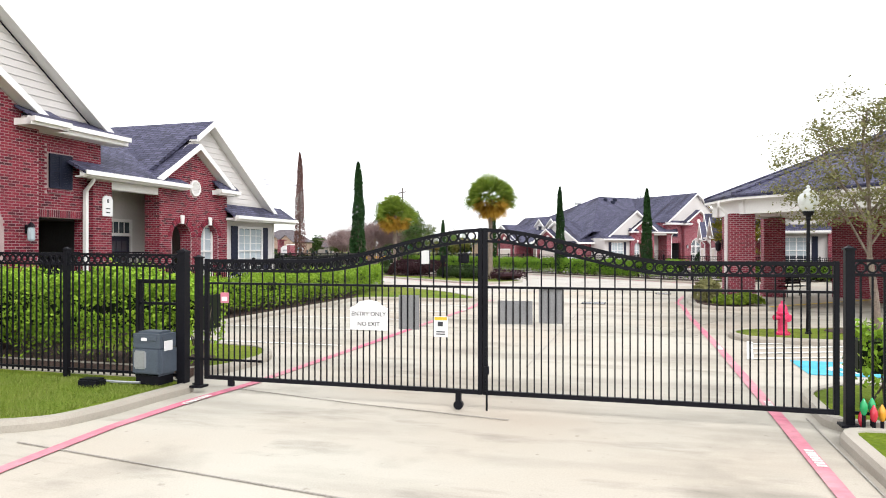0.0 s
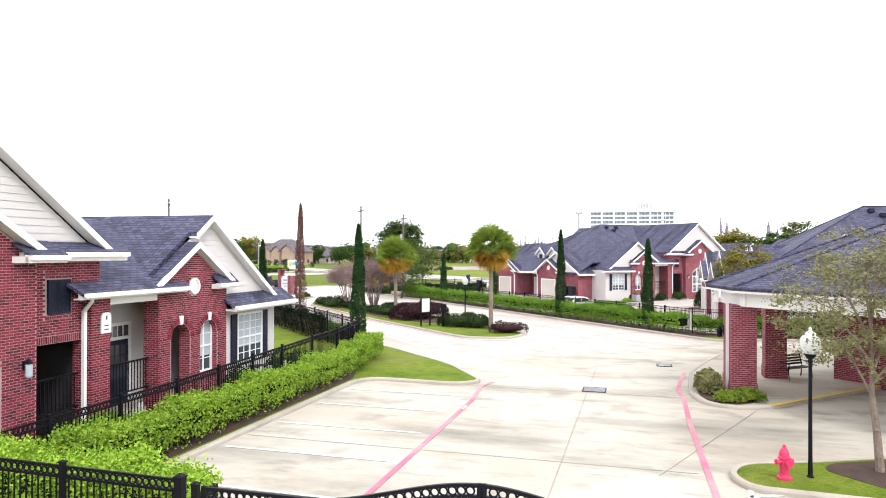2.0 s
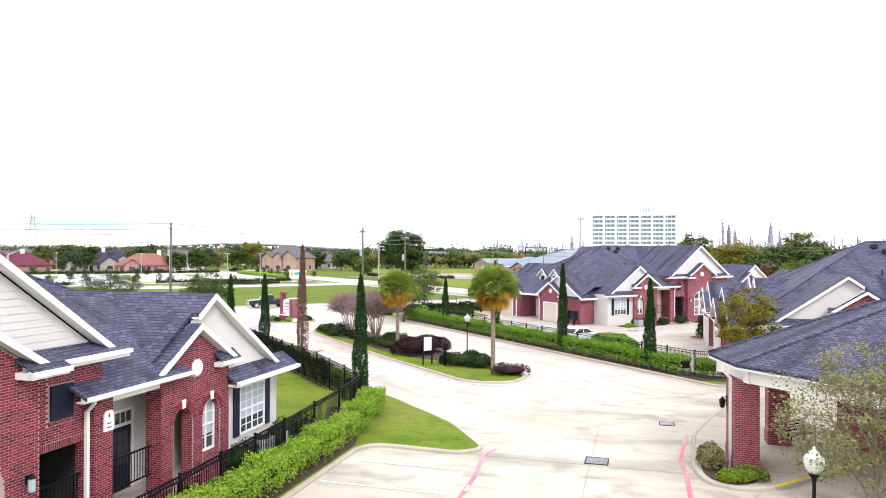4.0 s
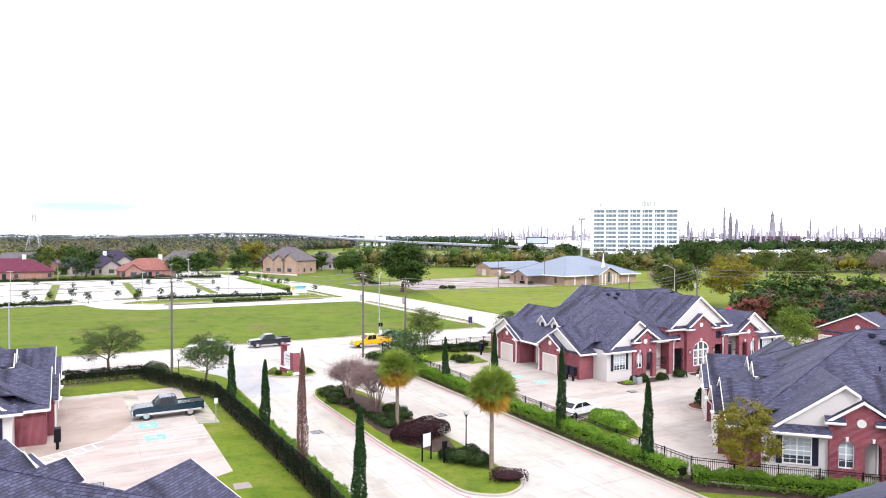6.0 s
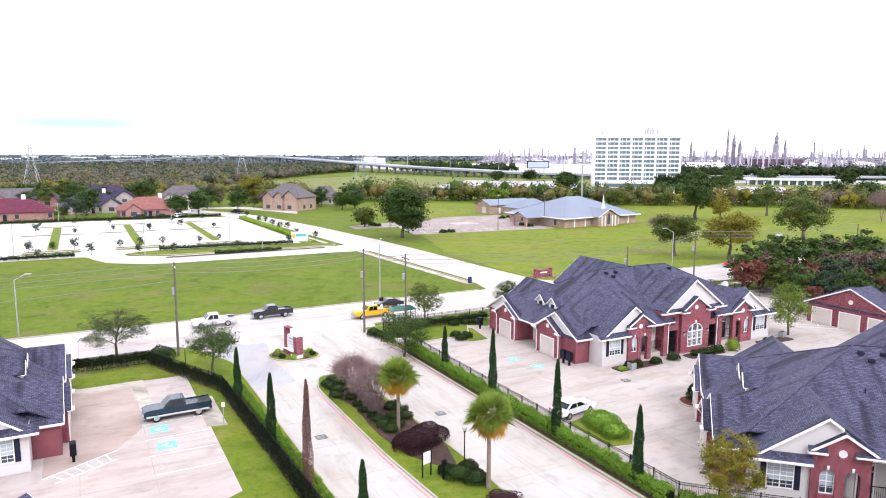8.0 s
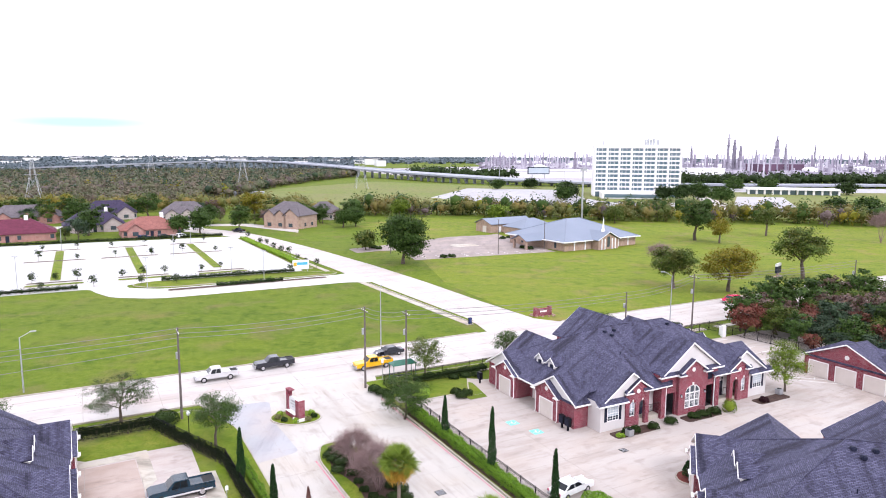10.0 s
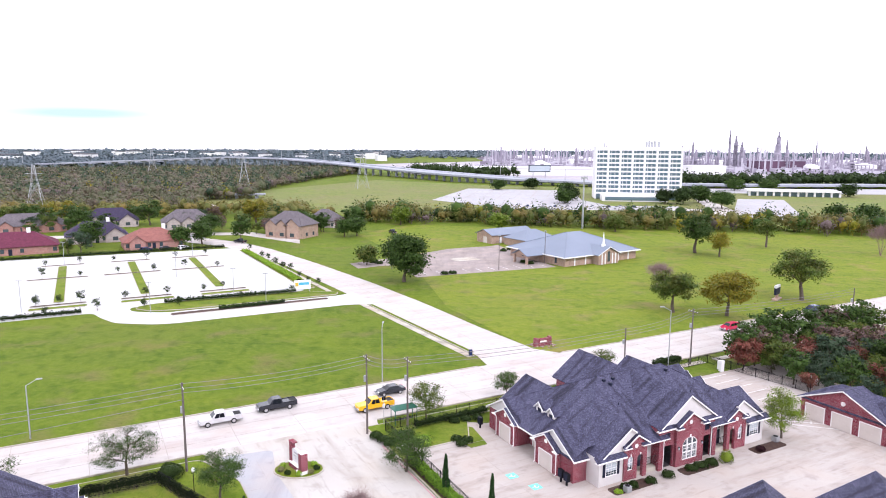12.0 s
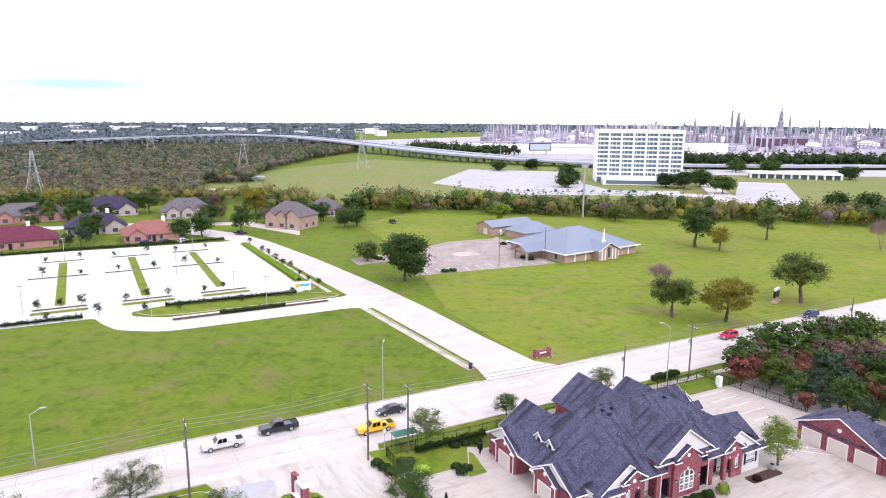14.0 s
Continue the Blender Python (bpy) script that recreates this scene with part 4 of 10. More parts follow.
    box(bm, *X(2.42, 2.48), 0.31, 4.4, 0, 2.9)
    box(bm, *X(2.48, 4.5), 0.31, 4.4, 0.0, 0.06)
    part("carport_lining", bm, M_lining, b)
    for r0, r1, yr, zr in ((2.55, 4.28, 0.12, 0.98), (5.09, 7.09, 0.12, 0.98)):
        lo, hi = X(r0, r1)
        rl = part("railing", boxed(lo, hi, yr - 0.02, yr + 0.02, zr + 1.02, zr + 1.07), M_blackmetal, b)
        part("bottom_rail", boxed(lo, hi, yr - 0.02, yr + 0.02, zr + 0.14, zr + 0.18), M_blackmetal, rl)
        nb = int((hi - lo) / 0.12)
        bm = bmesh.new()
        for k in range(1, nb):
            xk = lo + (hi - lo) * k / nb
            box(bm, xk - 0.01, xk + 0.01, yr - 0.01, yr + 0.01, zr + 0.18, zr + 1.02)
        tagged(part("baluster", bm, M_blackmetal, rl), kind="stuff")
    c = g * 3.49
    for dx in (-0.185, 0.185):
        leaf = part("shutter", boxed(c + dx - 0.178, c + dx + 0.178, -0.03, 0.01, 3.72, 4.62), M_shutter, b)
        for x0, x1, z0, z1 in ((-0.178, -0.132, 3.72, 4.62), (0.132, 0.178, 3.72, 4.62), (-0.13, 0.13, 3.72, 3.78), (-0.13, 0.13, 4.14, 4.2), (-0.13, 0.13, 4.56, 4.62)):
            part("shutter_rail", boxed(c + dx + x0, c + dx + x1, -0.06, -0.02, z0, z1), M_shutter, leaf)
        bm = bmesh.new()
        for z in (3.79, 4.21):
            for k in range(8):
                box(bm, c + dx - 0.13, c + dx + 0.13, -0.045, -0.025, z + 0.043 * k, z + 0.043 * k + 0.03)
        tagged(part("louvre", bm, M_shutter, leaf), kind="stuff")
    bm = bmesh.new()
    for k in range(12):
        xk = c - 0.41 + 0.07 * k
        box(bm, xk, xk + 0.058, -0.035, 0.0, 3.585, 3.70)
    tagged(part("brick_sill", bm, M_brickwall, b), kind="stuff")
    bm = bmesh.new()
    for k in range(12):
        xk = c - 0.41 + 0.07 * k
        box(bm, xk, xk + 0.058, -0.012, 0.0, 4.66, 4.86)
    tagged(part("brick_lintel", bm, M_brickwall, b), kind="stuff")
    # wall lantern beside the carport
    lan = part("wall_lantern", boxed(g * 2.05 - 0.05, g * 2.05 + 0.05, -0.5, -0.44, 2.5, 2.72), M_blackmetal, b, "black wall lantern with frosted glass")
    bm = bmesh.new()
    turned(bm, [(0.06, 2.32), (0.085, 2.36), (0.085, 2.62), (0.06, 2.66)], 8, g * 2.05, -0.6)
    part("lantern_glass", bm, M_blind, lan)
    bm = bmesh.new()
    turned(bm, [(0.11, 2.66), (0.06, 2.73), (0.015, 2.78)], 8, g * 2.05, -0.6)
    tube(bm, (g * 2.05, -0.5, 2.7), (g * 2.05, -0.6, 2.74), 0.014, n=6)
    part("lantern_cap", bm, M_blackmetal, lan)
    bm = bmesh.new()
    x0, x1 = X(1.9, 5.45)
    eave_board(bm, x0, x1, -0.45, 5.35, 0.24)
    box(bm, x0, x1, -0.42, 0.05, 5.1, 5.18)
    part("fascia", bm, M_trim, b)
    bm = bmesh.new()
    slab(bm, [(x0, -0.5, 5.38), (x1, -0.5, 5.38), (x1, 0.1, 5.66), (x0, 0.1, 5.66)], 0.06)
    part("return_roof", bm, M_shingle, b)


def garage_wing(b, g, yc, half, ydoor):
    """A gabled garage wing on one end; g: which end."""
    # built facing -y at y = 0, ridge along y, then turned to the end wall
    m = pose(g * 16.8, yc, 0, 0, 0, 90 * g)
    bm = boxed(-half + 0.2, half - 0.2, 0.3, 2.8, 0, 3.1)
    w = part("brick_wall", put(bm, m), M_brickwall, b)
    bm = bmesh.new()
    lap_gable(bm, 0, half - 0.2, 3.2 + 0.56 * half, 3.1, 0.28)
    part("gable_siding", put(bm, m), M_siding, b)
    bm = bmesh.new()
    pitch_roof(bm, 0, half + 0.3, 3.35 + 0.56 * half, 3.05, 0.0, 9.0)
    part("gable_roof", put(bm, m), M_shingle, b)
    bm = bmesh.new()
    rake(bm, 0, half + 0.3, 3.3 + 0.56 * half, 3.0, 0.0)
    part("rake_board", put(bm, m), M_trim, b)
    bm = bmesh.new()
    d = ydoor * g
    wall2d(bm, [(d - 2.3, 0), (d + 2.3, 0), (d + 2.3, 3.1), (d, 4.42), (d - 2.3, 3.1)], -0.2, 0.3)
    part("brick_gable", put(bm, m), M_brickwall, b)
    bm = bmesh.new()
    pitch_roof(bm, d, 2.6, 4.66, 3.12, -0.5, 2.0, 0.12)
    part("porch_roof", put(bm, m), M_shingle, b)
    bm = bmesh.new()
    rake(bm, d, 2.6, 4.61, 3.06, -0.5, 0.22)
    part("rake_board", put(bm, m), M_trim, b)
    round_vent(b, m @ pose(d, -0.2, 3.6))
    garage_door(b, m @ pose(d, -0.24, 0.02))
    for sgn in (-1, 1):
        downspout(b, m @ pose(d + sgn * 2.15, -0.22, 0), 3.1)
        bm = bmesh.new()
        eave_board(bm, *sorted((d + sgn * 1.9, d + sgn * 2.7)), -0.6, 3.15)
        part("gable_return", put(bm, m), M_trim, b)
    # eaves along the wing's sides
    for sgn in (-1, 1):
        part("fascia", put(boxed(*sorted((sgn * (half + 0.18), sgn * (half + 0.36))), 0.0, 3.0, 2.8, 3.0), m), M_trim, b)


def dormer(b, g, yc):
    m = pose(g * 13.5, yc, 4.12, 0, 0, 90 * g)
    bm = bmesh.new()
    wall2d(bm, [(-0.75, -0.4), (0.75, -0.4), (0.75, 1.05), (0, 1.7), (-0.75, 1.05)], -0.2, 2.8)
    d = part("dormer", put(bm, m), M_siding, b)
    bm = bmesh.new()
    pitch_roof(bm, 0, 1.0, 1.95, 1.05, -0.42, 3.8, 0.08)
    part("dormer_roof", put(bm, m), M_shingle, d)
    bm = bmesh.new()
    rake(bm, 0, 1.0, 1.92, 1.02, -0.42, 0.10)
    part("rake_board", put(bm, m), M_trim, d)
    bm = boxed(-0.32, 0.32, -0.23, -0.18, 0.1, 1.05)
    part("dormer_window", put(bm, m), M_shutter, d)


def villa(at_x, at_y, turn, label, X0=16.7, wing_y=(5.9, 3.9)):
    b = thing("apartment_building", 0, 0, 0, 0, label, "building", "brick apartment buildings")
    e, pit = 3.05, 0.55
    Y0, Y1 = -0.2, 21.6
    hd = (Y1 - Y0) / 2
    rx, ry, rz = X0 - hd, (Y0 + Y1) / 2, e + hd * pit
    bm = bmesh.new()
    A, B, C, D = (-X0, Y0, e), (X0, Y0, e), (X0, Y1, e), (-X0, Y1, e)
    P, Q = (-rx, ry, rz), (rx, ry, rz)
    A2, B2 = (-X0 + 2.3, Y0 + 2.3, e + 2.3 * pit), (X0 - 2.3, Y0 + 2.3, e + 2.3 * pit)
    ends = []
    for sg, top in ((1, Q), (-1, P)):  # the hipped ends stop short of the front corners, where the siding bays stand
        ends.append([(sg * (X0 - 2.3), Y0 + 2.3, e + 2.3 * pit), (sg * X0, Y0 + 2.3, e), (sg * X0, Y1 - 2.3, e), (sg * (X0 - 2.3), Y1 - 2.3, e + 2.3 * pit), top])
    for q in ((A2, B2, Q, P), ((X0 - 2.3, Y1 - 2.3, e + 2.3 * pit), (-X0 + 2.3, Y1 - 2.3, e + 2.3 * pit), P, Q), *ends):
        slab(bm, q, 0.15)
    part("roof", bm, M_shingle, b)
    bm = bmesh.new()
    for p, q in ((P, Q), (P, A2), (P, ends[1][3]), (Q, B2), (Q, ends[0][3])):
        tube(bm, (p[0], p[1], p[2] + 0.0), (q[0], q[1], q[2] + 0.0), 0.07, n=6)
    part("ridge_cap", bm, M_shingle, b)
    for vx, vy in ((-5.5, 0.9), (-4.9, 1.6), (-3.9, 0.9), (5.6, 1.2)):
        bm = boxed(vx - 0.22, vx + 0.22, ry - vy - 0.22, ry - vy + 0.22, rz - vy * pit - 0.05, rz - vy * pit + 0.3, 0.06)
        part("roof_vent", bm, M_shutter, b)
    for vx, vy in ((2.0, 4.0), (6.5, 5.0), (-6.0, 4.5), (0.8, 2.2)):
        bm = bmesh.new()
        tube(bm, (vx, ry - vy, rz - vy * pit - 0.1), (vx, ry - vy, rz - vy * pit + 0.35), 0.06, n=8)
        part("vent_pipe", bm, M_shutter, b)
    # core walls
    bm = boxed(-13.6, 13.6, 2.5, 19.2, 0, 3.4)
    part("brick_wall", bm, M_brickwall, b)
    part("fascia", boxed(-X0 - 0.03, -X0 + 0.12, 9.6, 13.9, e - 0.22, e), M_trim, b)
    part("fascia", boxed(X0 - 0.12, X0 + 0.03, 9.6, 13.9, e - 0.22, e), M_trim, b)
    # tall middle block, front and rear
    for back in (0, 1):
        bm = bmesh.new()
        yy = lambda v: v if not back else 21.4 - v
        wl_ = [yy(-0.45), yy(-0.15)]
        out = [(-2.4, 0), (-1.3, 0)] + [(-1.3, 0.7)] + [(-1.3 * math.cos(k * math.pi / 10), 2.6 + 1.0 * math.sin(k * math.pi / 10)) for k in range(11)] + [(1.3, 0.7), (1.3, 0), (2.4, 0), (2.4, 5.2), (0, 6.75), (-2.4, 5.2)]
        wall2d(bm, out, min(wl_), max(wl_))
        box(bm, -1.3, 1.3, min(wl_), max(wl_), 0, 0.7)
        for sgn in (-1, 1):
            box(bm, *sorted((sgn * 2.4, sgn * 2.1)), min(yy(-0.2), yy(2.4)), max(yy(-0.2), yy(2.4)), 0, 5.3)
        part("brick_front", bm, M_brickwall, b)
        bm = bmesh.new()
        lap_gable(bm, 0, 4.65, 8.8, 5.45, 0.0)
        if back:
            turn_bm(bm, Matrix.Translation((0, 21.4, 0)) @ pose(0, 0, 0, 0, 0, 180))
        part("gable_siding", bm, M_siding, b)
        bm = bmesh.new()
        pitch_roof(bm, 0, 5.0, 9.05, 5.44, -0.35, 10.7)
        if back:
            turn_bm(bm, Matrix.Translation((0, 21.4, 0)) @ pose(0, 0, 0, 0, 0, 180))
        part("gable_roof", bm, M_shingle, b)
        bm = bmesh.new()
        rake(bm, 0, 5.0, 8.99, 5.38, -0.35, 0.3)
        if back:
            turn_bm(bm, Matrix.Translation((0, 21.4, 0)) @ pose(0, 0, 0, 0, 0, 180))
        part("rake_board", bm, M_trim, b)
    bm = bmesh.new()
    for sgn in (-1, 1):
        box(bm, *sorted((sgn * 5.0, sgn * 4.7)), 0.3, 20.6, 3.5, 5.4)
    part("brick_wall", bm, M_brickwall, b)
    # big arched window
    bm = bmesh.new()
    wall2d(bm, [(-1.3, 0.7)] + [(-1.3 * math.cos(k * math.pi / 10), 2.6 + 1.0 * math.sin(k * math.pi / 10)) for k in range(11)] + [(1.3, 0.7)], -0.3, -0.26)
    win = part("arched_window", bm, M_glass, b)
    bm = bmesh.new()
    for x in (-1.27, -0.44, 0.44, 1.27):
        box(bm, x - 0.07, x + 0.07, -0.42, -0.28, 0.7, 2.72 if abs(x) > 1 else 3.45)
    for z in (0.72, 1.65, 2.6):
        box(bm, -1.3, 1.3, -0.40, -0.28, z - 0.06, z + 0.06)
    for k in range(1, 12):
        x = -1.3 + 2.6 * k / 12
        box(bm, x - 0.012, x + 0.012, -0.34, -0.29, 0.7, 2.6)
    for z in (1.2, 2.12):
        box(bm, -1.3, 1.3, -0.34, -0.29, z - 0.012, z + 0.012)
    for k in range(10):
        a0, a1 = k * math.pi / 10, (k + 1) * math.pi / 10
        tube(bm, (-1.3 * math.cos(a0), -0.38, 2.6 + math.sin(a0)), (-1.3 * math.cos(a1), -0.38, 2.6 + math.sin(a1)), 0.08, n=6)
    part("window_frame", bm, M_trim, win)
    bm = bmesh.new()
    pitch_roof(bm, 0, 2.55, 6.98, 5.30, -0.75, 1.5, 0.12)
    part("porch_roof", bm, M_shingle, b)
    bm = bmesh.new()
    rake(bm, 0, 2.55, 6.93, 5.25, -0.75, 0.22)
    wall2d(bm, [(-0.1, 3.62), (0.1, 3.62), (0.14, 3.95), (-0.14, 3.95)], -0.52, -0.4)
    part("rake_board", bm, M_trim, b)
    round_vent(b, pose(0, -0.45, 5.6))
    for sgn in (-1, 1):
        gable_return(b, *sorted((sgn * 1.7, sgn * 2.8)), -0.95, -0.35, 5.28)
        front_half(b, sgn)
        garage_wing(b, sgn, *wing_y, 1.05)
        garage_wing(b, sgn, 17.3, 3.8, -1.15)
        bm = boxed(*sorted((sgn * 14.6, sgn * 13.6)), 9.7, 13.6, 0, 3.1)
        part("brick_wall", bm, M_brickwall, b)
        garage_door(b, pose(sgn * 14.66, 11.6, 0.02, 0, 0, 90 * sgn))
        dormer(b, sgn, 10.4)
        dormer(b, sgn, 12.9)
        # siding bay and gable on the rear
        rear = Matrix.Translation((0, 21.4, 0)) @ pose(0, 0, 0, 0, 0, 180)
        bm = bmesh.new()
        lap_gable(bm, sgn * 9.85, 4.2, 6.44, 3.5, 0.0)
        part("gable_siding", put(bm, rear), M_siding, b)
        bm = bmesh.new()
        pitch_roof(bm, sgn * 9.85, 4.55, 6.66, 3.46, -0.3, 9.0)
        part("gable_roof", put(bm, rear), M_shingle, b)
        bm = bmesh.new()
        rake(bm, sgn * 9.85, 4.55, 6.60, 3.40, -0.3)
        part("rake_board", put(bm, rear), M_trim, b)
        bm = bmesh.new()
        lap_wall(bm, *sorted((sgn * 5.0, sgn * 14.4)), 0.0, 3.5, 0.0)
        part("siding_wall", put(bm, rear), M_siding, b)
    b.matrix_world = pose(at_x, at_y, 0, 0, 0, turn)
    return b


bx, by = R(66.3, 57.85)
villa_b = villa(bx, by, MAIN, "red brick apartment building with grey hipped roof beside the court")
cx, cy = S(22.7, 49.8)
villa_c = tagged(copy_thing(villa_b, pose(cx, cy, 0, 0, 0, SITE)), "red brick apartment building with pale gables behind a hedge")
ax, ay = S(-14.7, 11.0)
villa_a = villa(ax, ay, SITE + 90, "red brick apartment building with pale siding gables beside the gate")
ex, ey = R(-18.7, 57.85)
villa_e = tagged(copy_thing(villa_b, pose(ex, ey, 0, 0, 0, MAIN)), "red brick apartment building at the parking lot")

# ---------------------------------------------------------------- gate and fences


def ring_mesh(r=0.055, t=0.011):
    bm = bmesh.new()
    n = 10
    rows = []
    for a, b in ((r - t, -t), (r + t, -t), (r + t, t), (r - t, t)):
        rows.append([bm.verts.new((a * math.cos(k * math.tau / n), b, a * math.sin(k * math.tau / n))) for k in range(n)])
    for i in range(4):
        for k in range(n):
            bm.faces.new((rows[i][k], rows[i][(k + 1) % n], rows[(i + 1) % 4][(k + 1) % n], rows[(i + 1) % 4][k]))
    bmesh.ops.recalc_face_normals(bm, faces=bm.faces)
    me = bpy.data.meshes.new("ring")
    bm.to_mesh(me)
    bm.free()
    lay_uv(me)
    me.materials.append(M_blackmetal)
    return me


def bar_mesh(name, w, h):
    bm = boxed(-w / 2, w / 2, -w / 2, w / 2, 0, h)
    bmesh.ops.recalc_face_normals(bm, faces=bm.faces)
    me = bpy.data.meshes.new(name)
    bm.to_mesh(me)
    bm.free()
    lay_uv(me)
    me.materials.append(M_blackmetal)
    return me


RING = ring_mesh()


def child(name, me, parent, m):
    o = new(name, me)
    o.parent = parent
    o.matrix_basis = m
    return o


def post_bm(w, z0, z1):
    bm = boxed(-w / 2, w / 2, -w / 2, w / 2, z0, z1)
    box(bm, -w / 2 - 0.012, w / 2 + 0.012, -w / 2 - 0.012, w / 2 + 0.012, z1, z1 + 0.025)
    v = [bm.verts.new((x, y, z1 + 0.025)) for x, y in ((-w / 2, -w / 2), (w / 2, -w / 2), (w / 2, w / 2), (-w / 2, w / 2))]
    a = bm.verts.new((0, 0, z1 + 0.025 + w * 0.35))
    for k in range(4):
        bm.faces.new((v[k], v[(k + 1) % 4], a))
    return bm


def fence(pts, base, label, rings=False, single=True, step=0.115, gap=2.4, bar=0.02):
    """Black metal fence along (x, y, top) points."""
    f = thing("metal_fence", pts[0][0], pts[0][1], base, 0, label, "fence", "black metal fences")
    o = Vector((pts[0][0], pts[0][1], base))
    pickets, meshes = [], {}
    posts = []
    for (x0, y0, t0), (x1, y1, t1) in zip(pts, pts[1:]):
        a, b = Vector((x0, y0)), Vector((x1, y1))
        L = (b - a).length
        ang = math.degrees(math.atan2(y1 - y0, x1 - x0))
        n = max(1, round(L / gap))
        for k in range(n + (pts[-1][:2] == (x1, y1))):
            posts.append((a.lerp(b, k / n), t0 + (t1 - t0) * k / n, ang))
        for off in ((0.0, 0.16, "b") if rings else (0.0, 0.16, "b")):
            bm = bmesh.new()
            if off == "b":
                p, q = Vector((x0, y0, base + 0.12)), Vector((x1, y1, base + 0.12))
            else:
                p, q = Vector((x0, y0, t0 - off)), Vector((x1, y1, t1 - off))
            p, q = p - o, q - o
            d = (q - p).normalized()
            s = Vector((-d.y, d.x, 0)).normalized() * 0.018
            u = Vector((0, 0, 0.018))
            va = [bm.verts.new(c + i + j) for c in (p, q) for i, j in ((-s, -u), (s, -u), (s, u), (-s, u))]
            for fc in ((0, 1, 2, 3), (4, 7, 6, 5), (0, 4, 5, 1), (1, 5, 6, 2), (2, 6, 7, 3), (3, 7, 4, 0)):
                bm.faces.new([va[i] for i in fc])
            part("rail", bm, M_blackmetal, f)
        m = int(L / step)
        for k in range(1, m):
            c = a.lerp(b, k / m)
            t = t0 + (t1 - t0) * k / m
            pickets.append((c, t - 0.01, ang))
            if rings and single:
                child("ring", RING, f, pose(c.x - o.x, c.y - o.y, t - 0.08 - base, 0, 0, ang))
    for c, t, ang in posts:
        part("post", turn_bm(post_bm(0.075, 0, t + 0.06 - base), pose(c.x - o.x, c.y - o.y, 0, 0, 0, ang)), M_blackmetal, f)
    if single:
        for c, t, ang in pickets:
            h = round(t - base - 0.06 - (0.16 if rings else 0), 2)
            if h not in meshes:
                meshes[h] = bar_mesh("picket", bar, h)
            child("picket", meshes[h], f, pose(c.x - o.x, c.y - o.y, 0.06, 0, 0, ang))
    else:
        bm = bmesh.new()
        for c, t, ang in pickets:
            x, y = c.x - o.x, c.y - o.y
            box(bm, x - bar / 2, x + bar / 2, y - bar / 2, y + bar / 2, 0.06, t - base)
        tagged(part("picket", bm, M_blackmetal, f), "", "", "", "stuff")
    return f


GL, GR = Vector((-3.5, 9.93)), Vector((4.45, 7.75))
G_ANG = math.degrees(math.atan2(GR.y - GL.y, GR.x - GL.x))
G_LEN = (GR - GL).length
MID = 4.165


def gate_top(x):
    """The height of the gate's swept top at x from the left hinge."""
    d = abs(x - MID)
    k = max(0.0, 1 - d / 2.45)
    return 1.945 + 0.415 * k * k * (3 - 2 * k)


def gate_leaf(x0, x1, label):
    g = thing("gate_leaf", GL.x, GL.y, 0, G_ANG, label, "gate", "driveway gate leaves")
    zb, n = 0.255, 28
    xs = [x0 + (x1 - x0) * k / n for k in range(n + 1)]
    for name, f, h in (("top_rail", lambda x: gate_top(x), 0.024), ("ring_rail", lambda x: gate_top(x) - 0.142, 0.018), ("middle_rail", lambda x: 1.62, 0.015), ("bottom_rail", lambda x: zb, 0.028)):
        bm = bmesh.new()
        rows = [[bm.verts.new((x, y, f(x) + z)) for y, z in ((-0.025, -h), (0.025, -h), (0.025, h), (-0.025, h))] for x in xs]
        for a, b in zip(rows, rows[1:]):
            for i in range(4):
                bm.faces.new((a[i], a[(i + 1) % 4], b[(i + 1) % 4], b[i]))
        bm.faces.new(rows[0])
        bm.faces.new(rows[-1][::-1])
        part(name, bm, M_blackmetal, g)
    for x in (x0, x1):
        bm = boxed(x - 0.03, x + 0.03, -0.03, 0.03, zb - 0.03, gate_top(x) + 0.03, 0.006)
        part("stile", bm, M_blackmetal, g)
    m = int((x1 - x0) / 0.089)
    meshes = {}
    for k in range(1, m):
        x = x0 + (x1 - x0) * k / m
        z = (gate_top(x) - 0.142) if k % 2 == 0 else 1.62
        h = round(z - zb, 2)
        if h not in meshes:
            meshes[h] = bar_mesh("picket", 0.0165, h)
        child("picket", meshes[h], g, pose(x, 0, zb))
    m = int((x1 - x0) / 0.118)
    for k in range(1, m):
        x = x0 + (x1 - x0) * k / m
        child("ring", RING, g, pose(x, 0, gate_top(x) - 0.071))
    return g


leaf_w = gate_leaf(0.06, MID - 0.03, "swept black metal driveway gate leaf with rings")
leaf_e = gate_leaf(MID + 0.035, G_LEN + 0.03, "swept black metal driveway gate leaf with rings")


def gate_xy(x, y=0.0):
    c, s = math.cos(radians(G_ANG)), math.sin(radians(G_ANG))
    return GL.x + x * c - y * s, GL.y + x * s + y * c


# wheel, drop rod and hinge posts
bm = bmesh.new()
box(bm, MID - 0.36, MID - 0.29, -0.03, 0.03, 0.06, 0.27)
tube(bm, (MID - 0.325, -0.035, 0.075), (MID - 0.325, 0.035, 0.075), 0.062, n=14)
part("wheel", bm, M_blackmetal, leaf_w)
bm = boxed(0.42, 0.50, -0.03, 0.03, 0.14, 0.27)
part("stop_foot", bm, M_blackmetal, leaf_w)
bm = bmesh.new()
tube(bm, (MID + 0.06, -0.04, 0.03), (MID + 0.06, -0.04, 0.85), 0.014)
box(bm, MID + 0.03, MID + 0.09, -0.06, -0.02, 0.5, 0.6)
part("drop_rod", bm, M_blackmetal, leaf_e)
